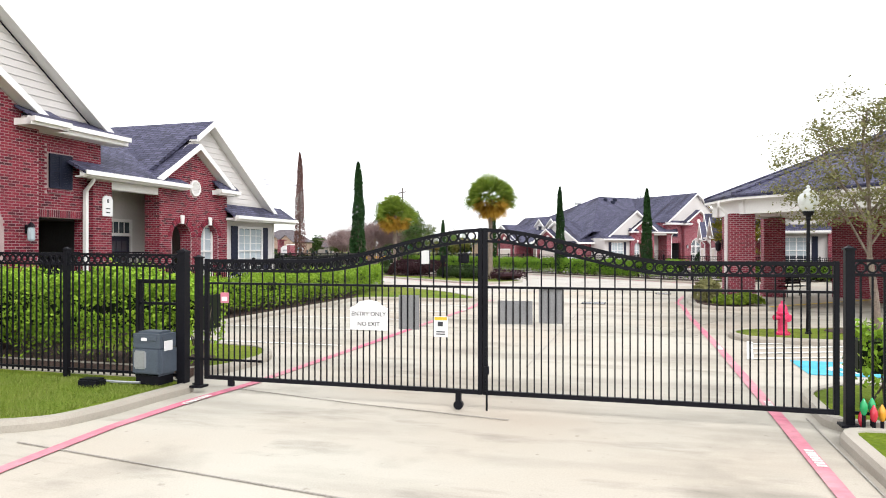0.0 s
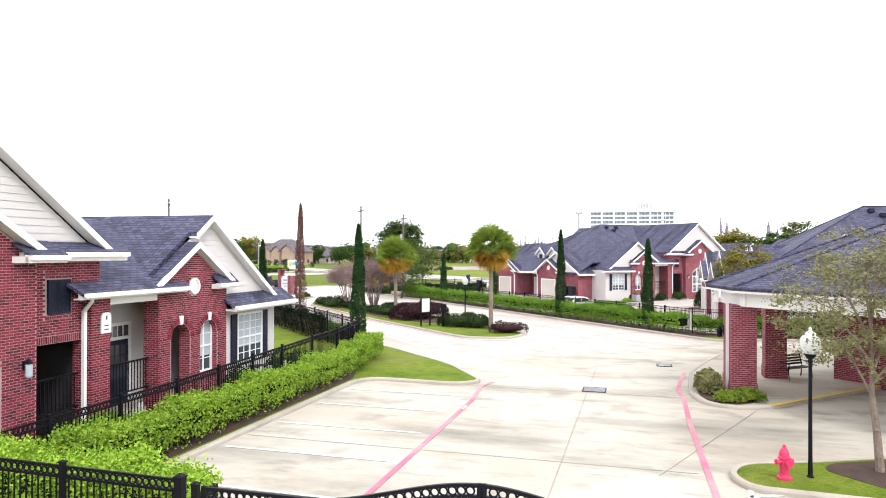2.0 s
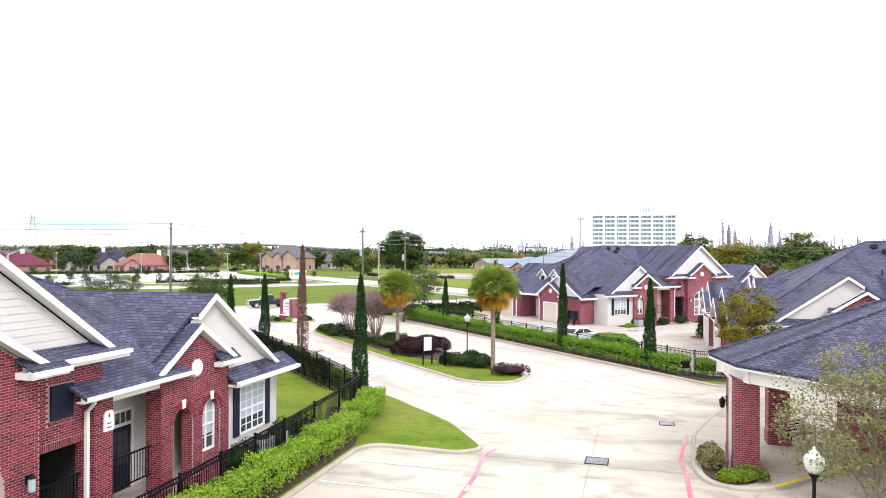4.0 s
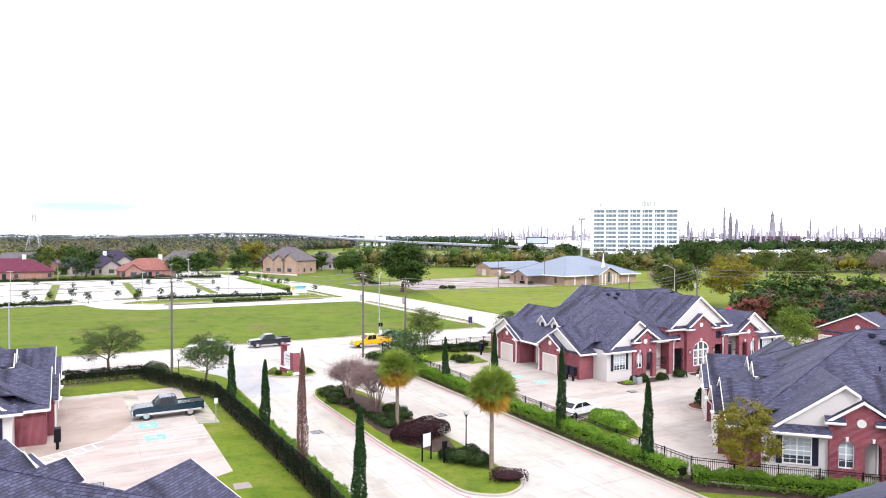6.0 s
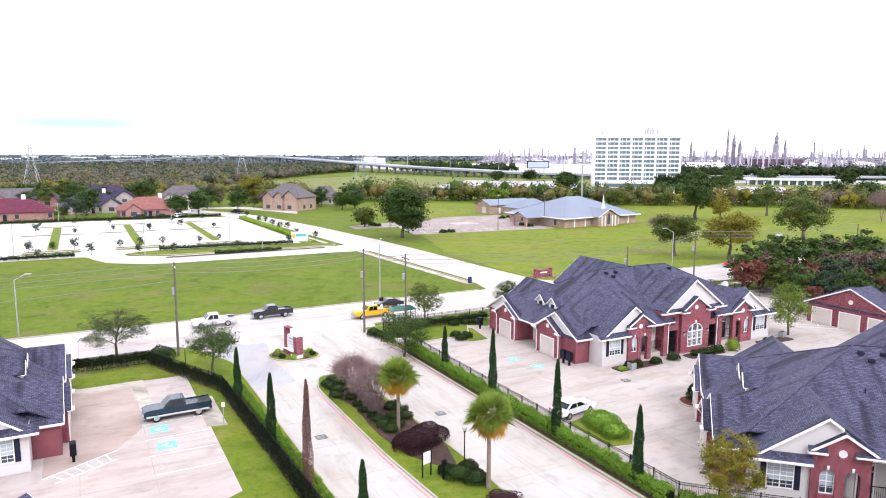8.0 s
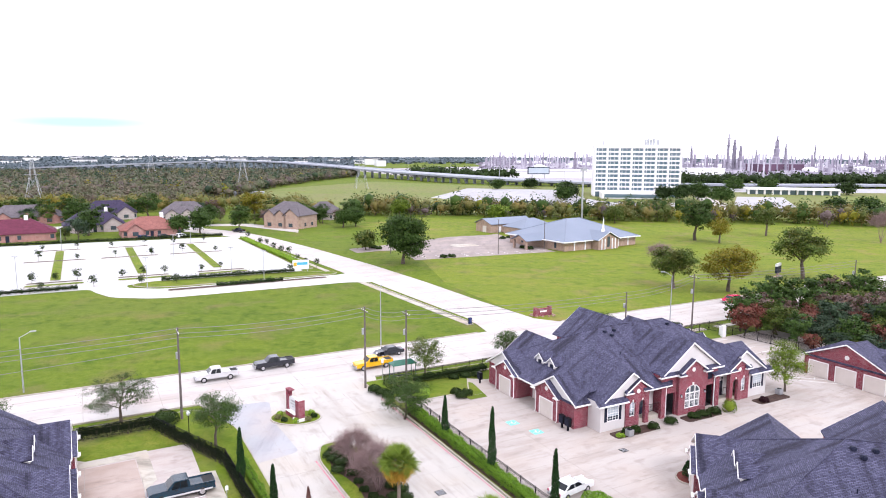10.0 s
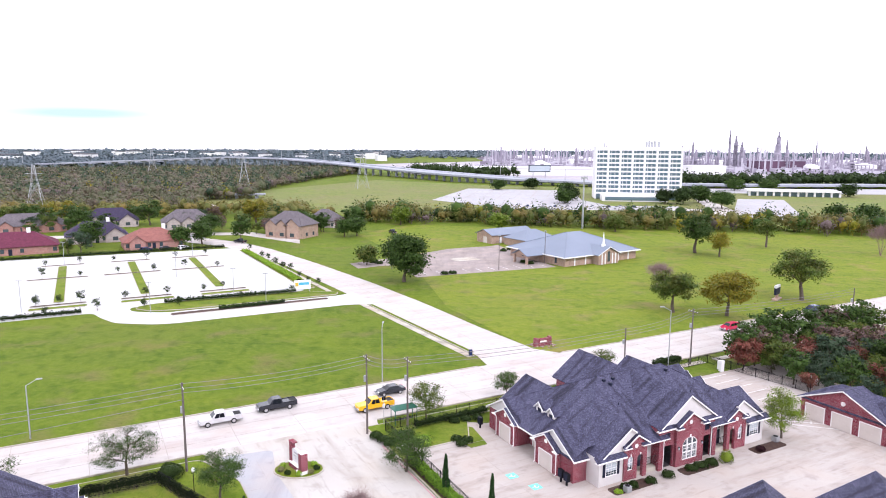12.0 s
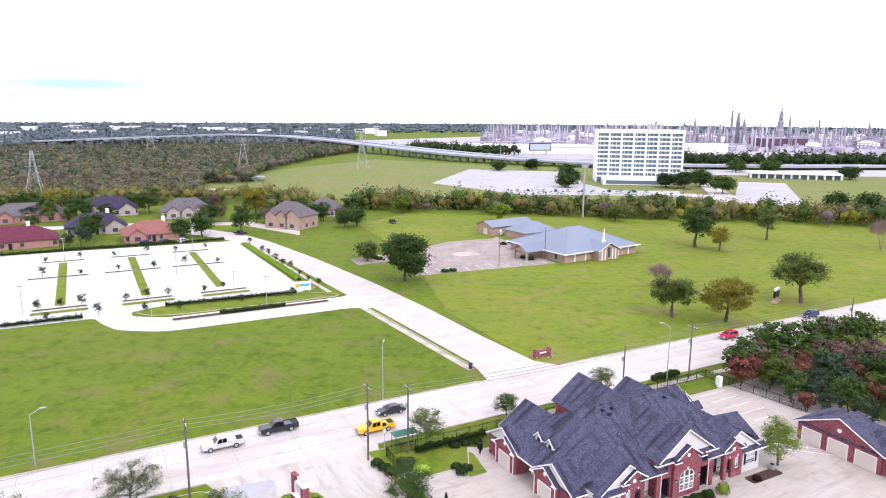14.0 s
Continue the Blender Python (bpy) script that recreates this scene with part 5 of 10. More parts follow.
for x, w, h in ((-0.335, 0.125, 2.06), (G_LEN + 0.16, 0.095, 2.1), (-0.075, 0.09, 1.98)):
    px, py = gate_xy(x)
    t = thing("gate_post", px, py, 0.1, G_ANG, "square black metal gate post with a cap", "post", "gate posts")
    part("post", post_bm(w, 0, h - 0.1), M_blackmetal, t)
    bm = boxed(-w / 2 - 0.05, w / 2 + 0.05, -w / 2 - 0.05, w / 2 + 0.05, 0, 0.03)
    part("base_plate", bm, M_blackmetal, t)

# signs on the gate
def words(text, size, m, mat, parent):
    cu = bpy.data.curves.new("lettering", "FONT")
    cu.body, cu.size, cu.align_x, cu.align_y, cu.extrude = text, size, "CENTER", "CENTER", 0.001
    tmp = bpy.data.objects.new("lettering", cu)
    scene.collection.objects.link(tmp)
    bpy.context.view_layer.update()
    me = bpy.data.meshes.new_from_object(tmp.evaluated_get(bpy.context.evaluated_depsgraph_get()))
    bpy.data.objects.remove(tmp)
    me.materials.clear()
    o = finish("lettering", me, mat, parent)
    o.matrix_basis = m
    return o


px, py = gate_xy(2.6, -0.045)
sign = thing("gate_sign", px, py, 1.02, G_ANG, "white arched board sign wired to the gate", "sign")
bm = bmesh.new()
wall2d(bm, [(-0.27, 0), (0.27, 0), (0.27, 0.30), (0.2, 0.33), (0.13, 0.385), (0, 0.41), (-0.13, 0.385), (-0.2, 0.33), (-0.27, 0.30)], -0.008, 0.008)
part("board", bm, M_white, sign)
M_ink = surface("black_ink", (0.03, 0.03, 0.035), (0.05, 0.05, 0.055), 2, 30, 0.7)
words("ENTRY ONLY", 0.082, pose(0, -0.011, 0.215, 90), M_ink, sign)
words("NO EXIT", 0.082, pose(0, -0.011, 0.08, 90), M_ink, sign)
px, py = gate_xy(3.61, -0.04)
w_sign = thing("warning_sign", px, py, 0.96, G_ANG, "small white warning plate with yellow heading", "sign")
part("board", boxed(-0.095, 0.095, -0.006, 0.006, 0, 0.27), M_white, w_sign)
part("heading", boxed(-0.085, 0.085, -0.009, -0.005, 0.22, 0.262), M_yellowpaint, w_sign)
part("pictogram", boxed(-0.04, 0.03, -0.009, -0.005, 0.14, 0.20), M_ink, w_sign)
part("text_bar", boxed(-0.06, 0.06, -0.009, -0.005, 0.06, 0.075), M_ink, w_sign)
part("text_bar", boxed(-0.06, 0.06, -0.009, -0.005, 0.03, 0.045), M_ink, w_sign)
M_mesh = surface("grey_wire_panel", (0.27, 0.27, 0.28), (0.22, 0.22, 0.23), 3, 60, 0.6, 0.3)
for x0, x1, z0, z1 in ((3.01, 3.30, 1.04, 1.50), (4.36, 4.81, 1.15, 1.45), (4.89, 5.19, 1.17, 1.61)):
    px, py = gate_xy((x0 + x1) / 2, -0.03)
    t = thing("picket_cover", px, py, z0, G_ANG, "grey backing plate fixed to the gate pickets", "plate", "gate plates")
    w = (x1 - x0) / 2
    part("plate", boxed(-w, w, 0.035, 0.042, 0, z1 - z0), M_mesh, t)
px, py = gate_xy(0.38, -0.04)
t = thing("warning_sign", px, py, 1.34, G_ANG, "small red and white plate on the gate", "sign")
part("board", boxed(-0.065, 0.065, -0.006, 0.006, 0, 0.15), M_redpaint, t)
part("text_bar", boxed(-0.045, 0.045, -0.009, -0.005, 0.03, 0.09), M_white, t)
px, py = gate_xy(3.9, 0.05)
t = thing("lock_box", px, py, 1.93, G_ANG, "small black lock box on the gate", "box")
part("case", boxed(-0.07, 0.07, -0.03, 0.03, 0, 0.13, 0.01), M_blackmetal, t)

# gate operator
px, py = gate_xy(-0.66, -0.22)
op = thing("gate_operator", px, py, 0.2, G_ANG - 4, "grey plastic gate motor box beside the post", "machine")
M_opgrey = surface("blue_grey_plastic", (0.075, 0.095, 0.125), (0.065, 0.082, 0.108), 3, 60, 0.55, bump=0.1)
bm = boxed(-0.26, 0.26, -0.19, 0.19, 0.10, 0.52, 0.04)
box(bm, -0.235, 0.235, -0.165, 0.165, 0.50, 0.70)
part("housing", bm, M_opgrey, op)
part("cover_lid", boxed(-0.245, 0.245, -0.175, 0.175, 0.55, 0.73, 0.06), M_opgrey, op)
part("front_panel", boxed(-0.19, 0.02, -0.205, -0.18, 0.20, 0.46, 0.02), M_galv, op, "pale grey access panel")
part("badge", boxed(-0.08, 0.02, -0.187, -0.172, 0.60, 0.645, 0.004), M_white, op)
part("side_label", boxed(0.255, 0.268, -0.1, 0.06, 0.46, 0.60), M_white, op, "white label")
part("base", boxed(-0.2, 0.2, -0.15, 0.15, -0.03, 0.12), M_blackmetal, op)
bm = bmesh.new()
for k in range(8):
    a0, a1 = k / 8, (k + 1) / 8
    tube(bm, (-0.1 - 0.9 * a0, -0.18 - 0.06 * math.sin(3 * a0), 0.0), (-0.1 - 0.9 * a1, -0.18 - 0.06 * math.sin(3 * a1), 0.0), 0.02, n=6)
part("conduit", bm, M_galv, op, "grey flexible conduit")
px, py = gate_xy(-1.46, -0.55)
t = thing("junction_box", px, py, 0.13, G_ANG + 5, "low black floodlight box on the lawn", "box")
part("case", boxed(-0.17, 0.17, -0.1, 0.1, 0.0, 0.13, 0.025), M_blackmetal, t)
px, py = gate_xy(-0.92, 0.02)
t = thing("bracket_stand", px, py, 0.14, G_ANG, "black metal bracket stand behind the motor box", "stand")
for x0, x1, z0, z1 in ((-0.28, -0.22, 0, 1.52), (-0.28, 0.6, 1.46, 1.52), (-0.28, 0.6, 1.14, 1.18)):
    part("bar", boxed(x0, x1, 0.03, 0.08, z0, z1), M_blackmetal, t)
# control arm
bm = bmesh.new()
tube(bm, (-0.6, 0.05, 0.5), (0.9, 0.08, 0.5), 0.02, n=6)
part("operator_arm", bm, M_blackmetal, leaf_w)

fl = []
for k in range(5):
    x, y = gate_xy(-0.34 - 2.1 * k, 0.0)
    fl.append((x, y, 2.02 + 0.022 * k))
fence(fl, 0.14, "black metal fence with a ring band beside the gate", rings=True)
fr = []
for k in range(4):
    x, y = gate_xy(G_LEN + 0.16 + 2.25 * k, 0.0)
    fr.append((x, y, 1.98))
fence(fr, 0.14, "black metal fence with a ring band beside the gate", rings=True)
fa = [(*S(-12.85, 10.2), 1.55), (*S(-12.85, 16.9), 1.62), (*S(-12.9, 23), 1.8), (*S(-13.2, 28.5), 1.88), (-4.3, 34.6, 1.93)]
fence(fa, 0.14, "black metal fence with a ring band behind the hedge", rings=True)
fb = [(-4.3, 34.6, 1.93), (*R(13.0, 40.5), 1.9), (*R(12.4, 57), 1.85), (*R(11.9, 69.3), 1.8), (*R(6.2, 82.6), 1.7), (*R(-30, 82.6), 1.7)]
fence(fb, 0.14, "long black metal fence between lawn and drive", single=False)
fc = [(*R(35.9, 84), 1.7), (*R(35.7, 60), 1.7), (*R(35.7, 31.5), 1.7), (*S(8.6, 47.55), 1.6), (*S(42, 47.55), 1.6)]
fence(fc, 0.14, "long black metal fence behind the east hedge", single=False)
fence([(*R(36, 84.2), 1.6), (*R(52, 84.2), 1.6), (*R(86, 84.4), 1.6), (*R(101, 84.6), 1.6), (*R(103.5, 66), 1.6)], 0.05, "black metal fence along the main road", single=False)

# ---------------------------------------------------------------- hedges, shrubs, trees


def hedge(path, width, height, base, mat, label, seed, density=900, leaf=0.055, rough=0.10, group="hedges"):
    """A clipped hedge along (x, y) points: leaves over a rounded box and stems inside."""
    rng = np.random.default_rng(seed)
    h = thing("hedge", path[0][0], path[0][1], base, 0, label, "hedge", group)
    o = np.array([path[0][0], path[0][1], 0])
    pts = []
    bm = bmesh.new()
    for (x0, y0), (x1, y1) in zip(path, path[1:]):
        L = math.hypot(x1 - x0, y1 - y0)
        d = np.array([(x1 - x0) / L, (y1 - y0) / L])
        s = np.array([-d[1], d[0]])
        n = int(L * (width + 2 * height) * density)
        t = rng.uniform(0, L, n)
        # around the section: up one flank, over the top, down the other
        a = rng.uniform(0, 1, n)
        per = 2 * height + width
        q = a * per
        sx = np.where(q < height, -width / 2, np.where(q < height + width, q - height - width / 2, width / 2))
        sz = np.where(q < height, q, np.where(q < height + width, height, per - q))
        depth = rng.exponential(0.09, n)
        bulge = 0.10 * np.sin(t * 2.1 + seed) + 0.07 * np.sin(t * 5.3 + 1.3 * seed) + rough * rng.normal(size=n) * 0.6
        sx = sx - np.sign(sx) * depth * (np.abs(sx) > width * 0.3) + np.sign(sx) * bulge * 0.5
        sz = sz + bulge * (sz > height * 0.6) - depth * (sz > height * 0.9)
        keep = (sz > 0.05) & (rng.uniform(size=n) < 0.06 + 0.94 * np.clip((sz / height - 0.12) / 0.38, 0, 1))
        p = np.stack([x0 + d[0] * t + s[0] * sx, y0 + d[1] * t + s[1] * sx, sz], 1)[keep]
        pts.append(p - o)
        for k in range(int(L / 0.12)):
            tt = rng.uniform(0, L)
            c = np.array([x0, y0]) + d * tt - o[:2]
            e = c + rng.normal(size=2) * 0.25
            tube(bm, (c[0], c[1], -0.02), (e[0], e[1], height * 0.75), 0.016, 0.006, 4, False)
    v, f = leaf_quads(np.concatenate(pts), leaf, rng)
    ob = from_arrays("leaves", v, f, mat, h)
    tagged(ob, kind="stuff")
    tagged(part("stem", bm, M_bark, h), kind="stuff")
    # dense heart, near-black: the shade among the stems is put into its colour
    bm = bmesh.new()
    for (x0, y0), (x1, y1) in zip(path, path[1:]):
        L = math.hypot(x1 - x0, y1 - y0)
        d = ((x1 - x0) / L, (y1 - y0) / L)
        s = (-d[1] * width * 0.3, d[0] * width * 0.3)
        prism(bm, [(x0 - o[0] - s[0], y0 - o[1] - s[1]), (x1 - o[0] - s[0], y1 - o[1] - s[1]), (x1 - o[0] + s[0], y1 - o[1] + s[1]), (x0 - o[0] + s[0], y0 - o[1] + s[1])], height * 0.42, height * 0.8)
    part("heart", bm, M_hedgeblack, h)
    return h


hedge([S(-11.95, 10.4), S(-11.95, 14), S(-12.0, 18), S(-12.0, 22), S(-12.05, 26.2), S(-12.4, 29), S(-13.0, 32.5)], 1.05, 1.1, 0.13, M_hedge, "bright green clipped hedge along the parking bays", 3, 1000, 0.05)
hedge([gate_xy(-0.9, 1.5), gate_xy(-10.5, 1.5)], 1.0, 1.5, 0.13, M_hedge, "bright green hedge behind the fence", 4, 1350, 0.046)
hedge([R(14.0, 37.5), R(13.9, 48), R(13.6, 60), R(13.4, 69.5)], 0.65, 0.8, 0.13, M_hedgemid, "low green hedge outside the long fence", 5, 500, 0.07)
# the near-black leaf colour stands for the shade along the fence
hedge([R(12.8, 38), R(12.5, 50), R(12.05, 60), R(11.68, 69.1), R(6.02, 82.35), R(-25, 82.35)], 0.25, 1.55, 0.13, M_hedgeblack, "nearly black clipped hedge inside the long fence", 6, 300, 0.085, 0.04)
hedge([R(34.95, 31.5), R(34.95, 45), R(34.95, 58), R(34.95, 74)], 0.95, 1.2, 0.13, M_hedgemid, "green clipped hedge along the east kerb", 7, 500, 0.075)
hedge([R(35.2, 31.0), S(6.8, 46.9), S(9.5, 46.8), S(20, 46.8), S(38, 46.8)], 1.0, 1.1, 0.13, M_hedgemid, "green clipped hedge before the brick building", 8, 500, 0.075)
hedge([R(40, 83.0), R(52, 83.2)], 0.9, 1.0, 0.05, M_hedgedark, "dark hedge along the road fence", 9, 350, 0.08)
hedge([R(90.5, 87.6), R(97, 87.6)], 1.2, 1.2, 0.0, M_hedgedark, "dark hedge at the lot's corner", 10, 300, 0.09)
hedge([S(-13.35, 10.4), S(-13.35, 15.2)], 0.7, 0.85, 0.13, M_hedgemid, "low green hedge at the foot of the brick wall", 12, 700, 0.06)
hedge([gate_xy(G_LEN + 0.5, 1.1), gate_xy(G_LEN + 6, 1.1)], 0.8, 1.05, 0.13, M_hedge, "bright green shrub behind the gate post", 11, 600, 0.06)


def shrub(x, y, z, rx, ry, h, mat, label, seed, leaf=0.07, n=1500, turn=0.0, group="shrubs"):
    """A low clipped or loose shrub: short stems and a domed coat of leaves."""
    rng = np.random.default_rng(seed)
    s = thing("shrub", x, y, z, turn, label, "shrub", group)
    d = rng.normal(size=(n, 3))
    d[:, 2] = np.abs(d[:, 2])
    d /= np.linalg.norm(d, axis=1)[:, None]
    d = np.sign(d) * np.abs(d) ** 0.75
    r = 1 - rng.exponential(0.08, n) + 0.06 * np.sin(5 * d[:, 0] + seed) + 0.05 * np.sin(7 * d[:, 1])
    p = d * r[:, None] * np.array([rx, ry, h * 0.92]) + np.array([0, 0, 0.06])
    v, f = leaf_quads(p, leaf, rng)
    tagged(from_arrays("leaves", v, f, mat, s), kind="stuff")
    bm = bmesh.new()
    for k in range(9):
        a = rng.uniform(0, math.tau)
        tube(bm, (0.2 * rx * math.cos(a), 0.2 * ry * math.sin(a), -0.05), (0.6 * rx * math.cos(a), 0.6 * ry * math.sin(a), 0.7 * h), 0.03, 0.012, 5)
    tagged(part("stem", bm, M_bark, s), kind="stuff")
    bm = bmesh.new()
    bmesh.ops.create_icosphere(bm, subdivisions=2, radius=1.0)
    bmesh.ops.transform(bm, matrix=Matrix.Translation((0, 0, 0.42 * h)) @ Matrix.Diagonal((rx * 0.8, ry * 0.8, h * 0.38, 1)), verts=bm.verts)
    part("heart", bm, mat, s)
    return s


def tree(x, y, z, height, crown, trunk_r, mat, label, seed, clear=0.35, n_clump=70, per=22, leaf=0.22, clump_r=0.45, dense=2.2, bark=None, lean=0.0, group="trees", flatten=1.0):
    """A broadleaf tree: a crooked tapered trunk, bowed limbs of uneven reach, side boughs, and level sprays of leaves with gaps between them."""
    rng = np.random.default_rng(seed)
    t = thing("tree", x, y, z, rng.uniform(0, 360), label, "tree", group)
    if not lean:
        lean = rng.uniform(-0.05, 0.05)
    fork = np.array([lean * height, rng.uniform(-0.03, 0.03) * height, height * clear])
    c = np.array([fork[0] * 1.3, fork[1], height * (1 + clear) / 2])
    rad = np.array([crown, crown * rng.uniform(0.85, 1.12), height * (1 - clear) / 2 * flatten])
    bm = bmesh.new()
    knee = fork * np.array([0.35, 1.6, 0.55])
    tube(bm, (0, 0, -0.1), tuple(knee), trunk_r * 1.25, trunk_r, 9)
    tube(bm, tuple(knee), tuple(fork), trunk_r, trunk_r * 0.85, 9)
    top = fork + np.array([rng.uniform(-0.1, 0.1) * crown, rng.uniform(-0.1, 0.1) * crown, rad[2] * 1.15])
    tube(bm, tuple(fork), tuple(top), trunk_r * 0.7, trunk_r * 0.22, 7)
    n_limb = 8 if n_clump > 30 else 5
    n_sub = max(2, round(1.5 * n_clump / n_limb) - 1)
    cen, wid = [], []
    for k in range(n_limb):
        a = 2.4 * k + rng.uniform(-0.35, 0.35)
        rise = k / (n_limb - 1)
        o = fork + (top - fork) * 0.75 * rise
        el = -0.28 + 1.25 * rise + rng.uniform(-0.15, 0.2)
        d = np.array([math.cos(a) * math.cos(el), math.sin(a) * math.cos(el), math.sin(el)])
        e = c + d * rad * rng.uniform(0.62, 0.92)
        m = (o + e) / 2 + np.array([rng.normal() * 0.07 * crown, rng.normal() * 0.07 * crown, 0.10 * rad[2]])
        tube(bm, tuple(o), tuple(m), trunk_r * 0.42, trunk_r * 0.3, 6, False)
        tube(bm, tuple(m), tuple(e), trunk_r * 0.3, trunk_r * 0.12, 5, False)
        cen.append(e)
        wid.append(1.0)
        for j in range(n_sub):
            u = rng.uniform(0.25, 1.0)
            p = (o + (m - o) * 2 * u) if u < 0.5 else (m + (e - m) * (2 * u - 1))
            q = d * 0.5 + rng.normal(size=3) * np.array([0.75, 0.75, 0.5])
            w = p + q * rad * np.array([0.42, 0.42, 0.5]) * rng.uniform(0.5, 1.0)
            off = (w - c) / rad
            far = np.linalg.norm(off)
            if far > 1.02:
                w = c + off / far * rad * rng.uniform(0.88, 1.02)
            tube(bm, tuple(p), tuple(w), trunk_r * 0.13, trunk_r * 0.04, 4, False)
            cen.append(w)
            wid.append(rng.uniform(0.6, 1.25))
    part("trunk", bm, bark or M_bark, t)
    cen, wid = np.array(cen), np.array(wid)
    each = int(per * dense)
    pts = (cen[:, None, :] + rng.normal(size=(len(cen), each, 3)) * (wid[:, None, None] * clump_r) * np.array([1.05, 1.05, 0.55])).reshape(-1, 3)
    out = np.repeat((cen - c) / rad, each, 0)
    v, f = leaf_cards(pts, out, leaf * 0.72, rng)
    tagged(from_arrays("crown", v, f, mat, t), kind="stuff")
    return t


def cypress(x, y, z, height, r, mat, label, seed, dead=False):
    rng = np.random.default_rng(seed)
    t = thing("cypress", x, y, z, 0, label, "tree", "columnar cypresses")
    n = int(4200 * height / 5)
    h = rng.uniform(0.02, 1, n) ** 0.85
    prof = r * np.clip(np.minimum(1.0, 0.55 + 2.2 * h) * (1 - h) ** 0.55 * 1.25, 0.03, None)
    a = rng.uniform(0, math.tau, n)
    rr = prof * (1 - rng.exponential(0.16, n)) * (1 + 0.16 * np.sin(3 * a + 9 * h + seed) + 0.1 * np.sin(23 * h))
    p = np.stack([rr * np.cos(a), rr * np.sin(a), 0.12 + h * (height - 0.1)], 1)
    v, f = leaf_quads(p, 0.07 if not dead else 0.05, rng, long=2.8)
    tagged(from_arrays("crown", v, f, mat, t), kind="stuff")
    bm = bmesh.new()
    tube(bm, (0, 0, -0.05), (0, 0, height * 0.95), 0.09, 0.015, 7)
    for k in range(60 if dead else 24):
        hh = rng.uniform(0.1, 0.93)
        a = rng.uniform(0, math.tau)
        q = r * (1 - hh) ** 0.5 * 0.9
        tube(bm, (0, 0, hh * height * 0.9), (q * math.cos(a), q * math.sin(a), hh * height * 0.9 + 0.55), 0.016, 0.006, 4, False)
    part("trunk", bm, M_bark, t)
    return t


for k, (x, y, h) in enumerate(((-4.6, 36.9, 6.7), (-14.3, 53.8, 6.2), (-19.6, 62.0, 5.9))):
    cypress(x, y, 0.13, h, 0.38, M_cypress, "tall narrow green cypress in the hedge", 20 + k)
cypress(-9.6, 45.6, 0.13, 8.5, 0.36, M_deadwood, "dead brown columnar cypress in the hedge", 30, True)
for k, (x, y, h) in enumerate(((14.1, 47.0, 6.2), (9.5, 55.2, 7.1), (4.7, 64.5, 7.2), (0.0, 73.0, 5.2))):
    cypress(x, y, 0.13, h, 0.38, M_cypress, "tall narrow green cypress by the east fence", 40 + k)


def palm(x, y, z, height, seed, label):
    rng = np.random.default_rng(seed)
    t = thing("fan_palm", x, y, z, 0, label, "palm", "fan palms")
    bm = bmesh.new()
    prof = []
    for k in range(26):
        zz = height * k / 25
        prof.append((0.155 + 0.012 * (k % 2) - 0.03 * k / 25 + (0.05 if k > 21 else 0), zz - 0.05))
    turned(bm, prof, 12)
    part("trunk", bm, M_palmbark, t)
    for k in range(110):
        a = rng.uniform(0, math.tau)
        el = math.asin(rng.uniform(-0.92, 0.99))
        dry = el < -0.22
        bm = bmesh.new()
        d = Vector((math.cos(a) * math.cos(el), math.sin(a) * math.cos(el), math.sin(el)))
        o = Vector((0, 0, height - 0.05))
        L = rng.uniform(1.6, 2.0) * (0.85 if dry else 1.0)
        e = o + d * L * 0.5
        tube(bm, o, e, 0.018, 0.012, 4, False)
        side_v = d.cross(Vector((0, 0, 1)))
        side_v = side_v.normalized() if side_v.length > 0.05 else Vector((1, 0, 0))
        tw = rng.uniform(-1.2, 1.2)
        side_v = (side_v * math.cos(tw) + side_v.cross(d) * math.sin(tw)).normalized()
        up = side_v.cross(d).normalized()
        if up.z < 0:
            up = -up
        n = 20
        for i in range(n):
            b = -1.45 + 2.9 * i / (n - 1)
            w = (d * math.cos(b) + side_v * math.sin(b) + up * 0.25 * abs(math.sin(b))).normalized()
            ll = L * 0.62 * (0.75 + 0.25 * math.cos(b)) * rng.uniform(0.85, 1.1)
            q = w.cross(up).normalized() * 0.04
            m1 = e + w * ll * 0.6
            tip = e + w * ll + Vector((0, 0, -0.14 * ll))
            v = [bm.verts.new(c) for c in (e, m1 + q, tip, m1 - q)]
            bm.faces.new(v)
        part("frond", bm, M_palmdry if dry else M_palm, t)
    return t


palm(3.25, 46.6, 0.13, 5.55, 51, "fan palm with green crown and dry lower fronds")
palm(-4.0, 56.8, 0.13, 4.9, 52, "fan palm with green crown and dry lower fronds")


# mown grass blades on the lawn beside the gate
M_blade = foliage("grass_blades", (0.21, 0.27, 0.045), (0.26, 0.28, 0.080), (0.16, 0.23, 0.034), 1.2, glow=0.2)


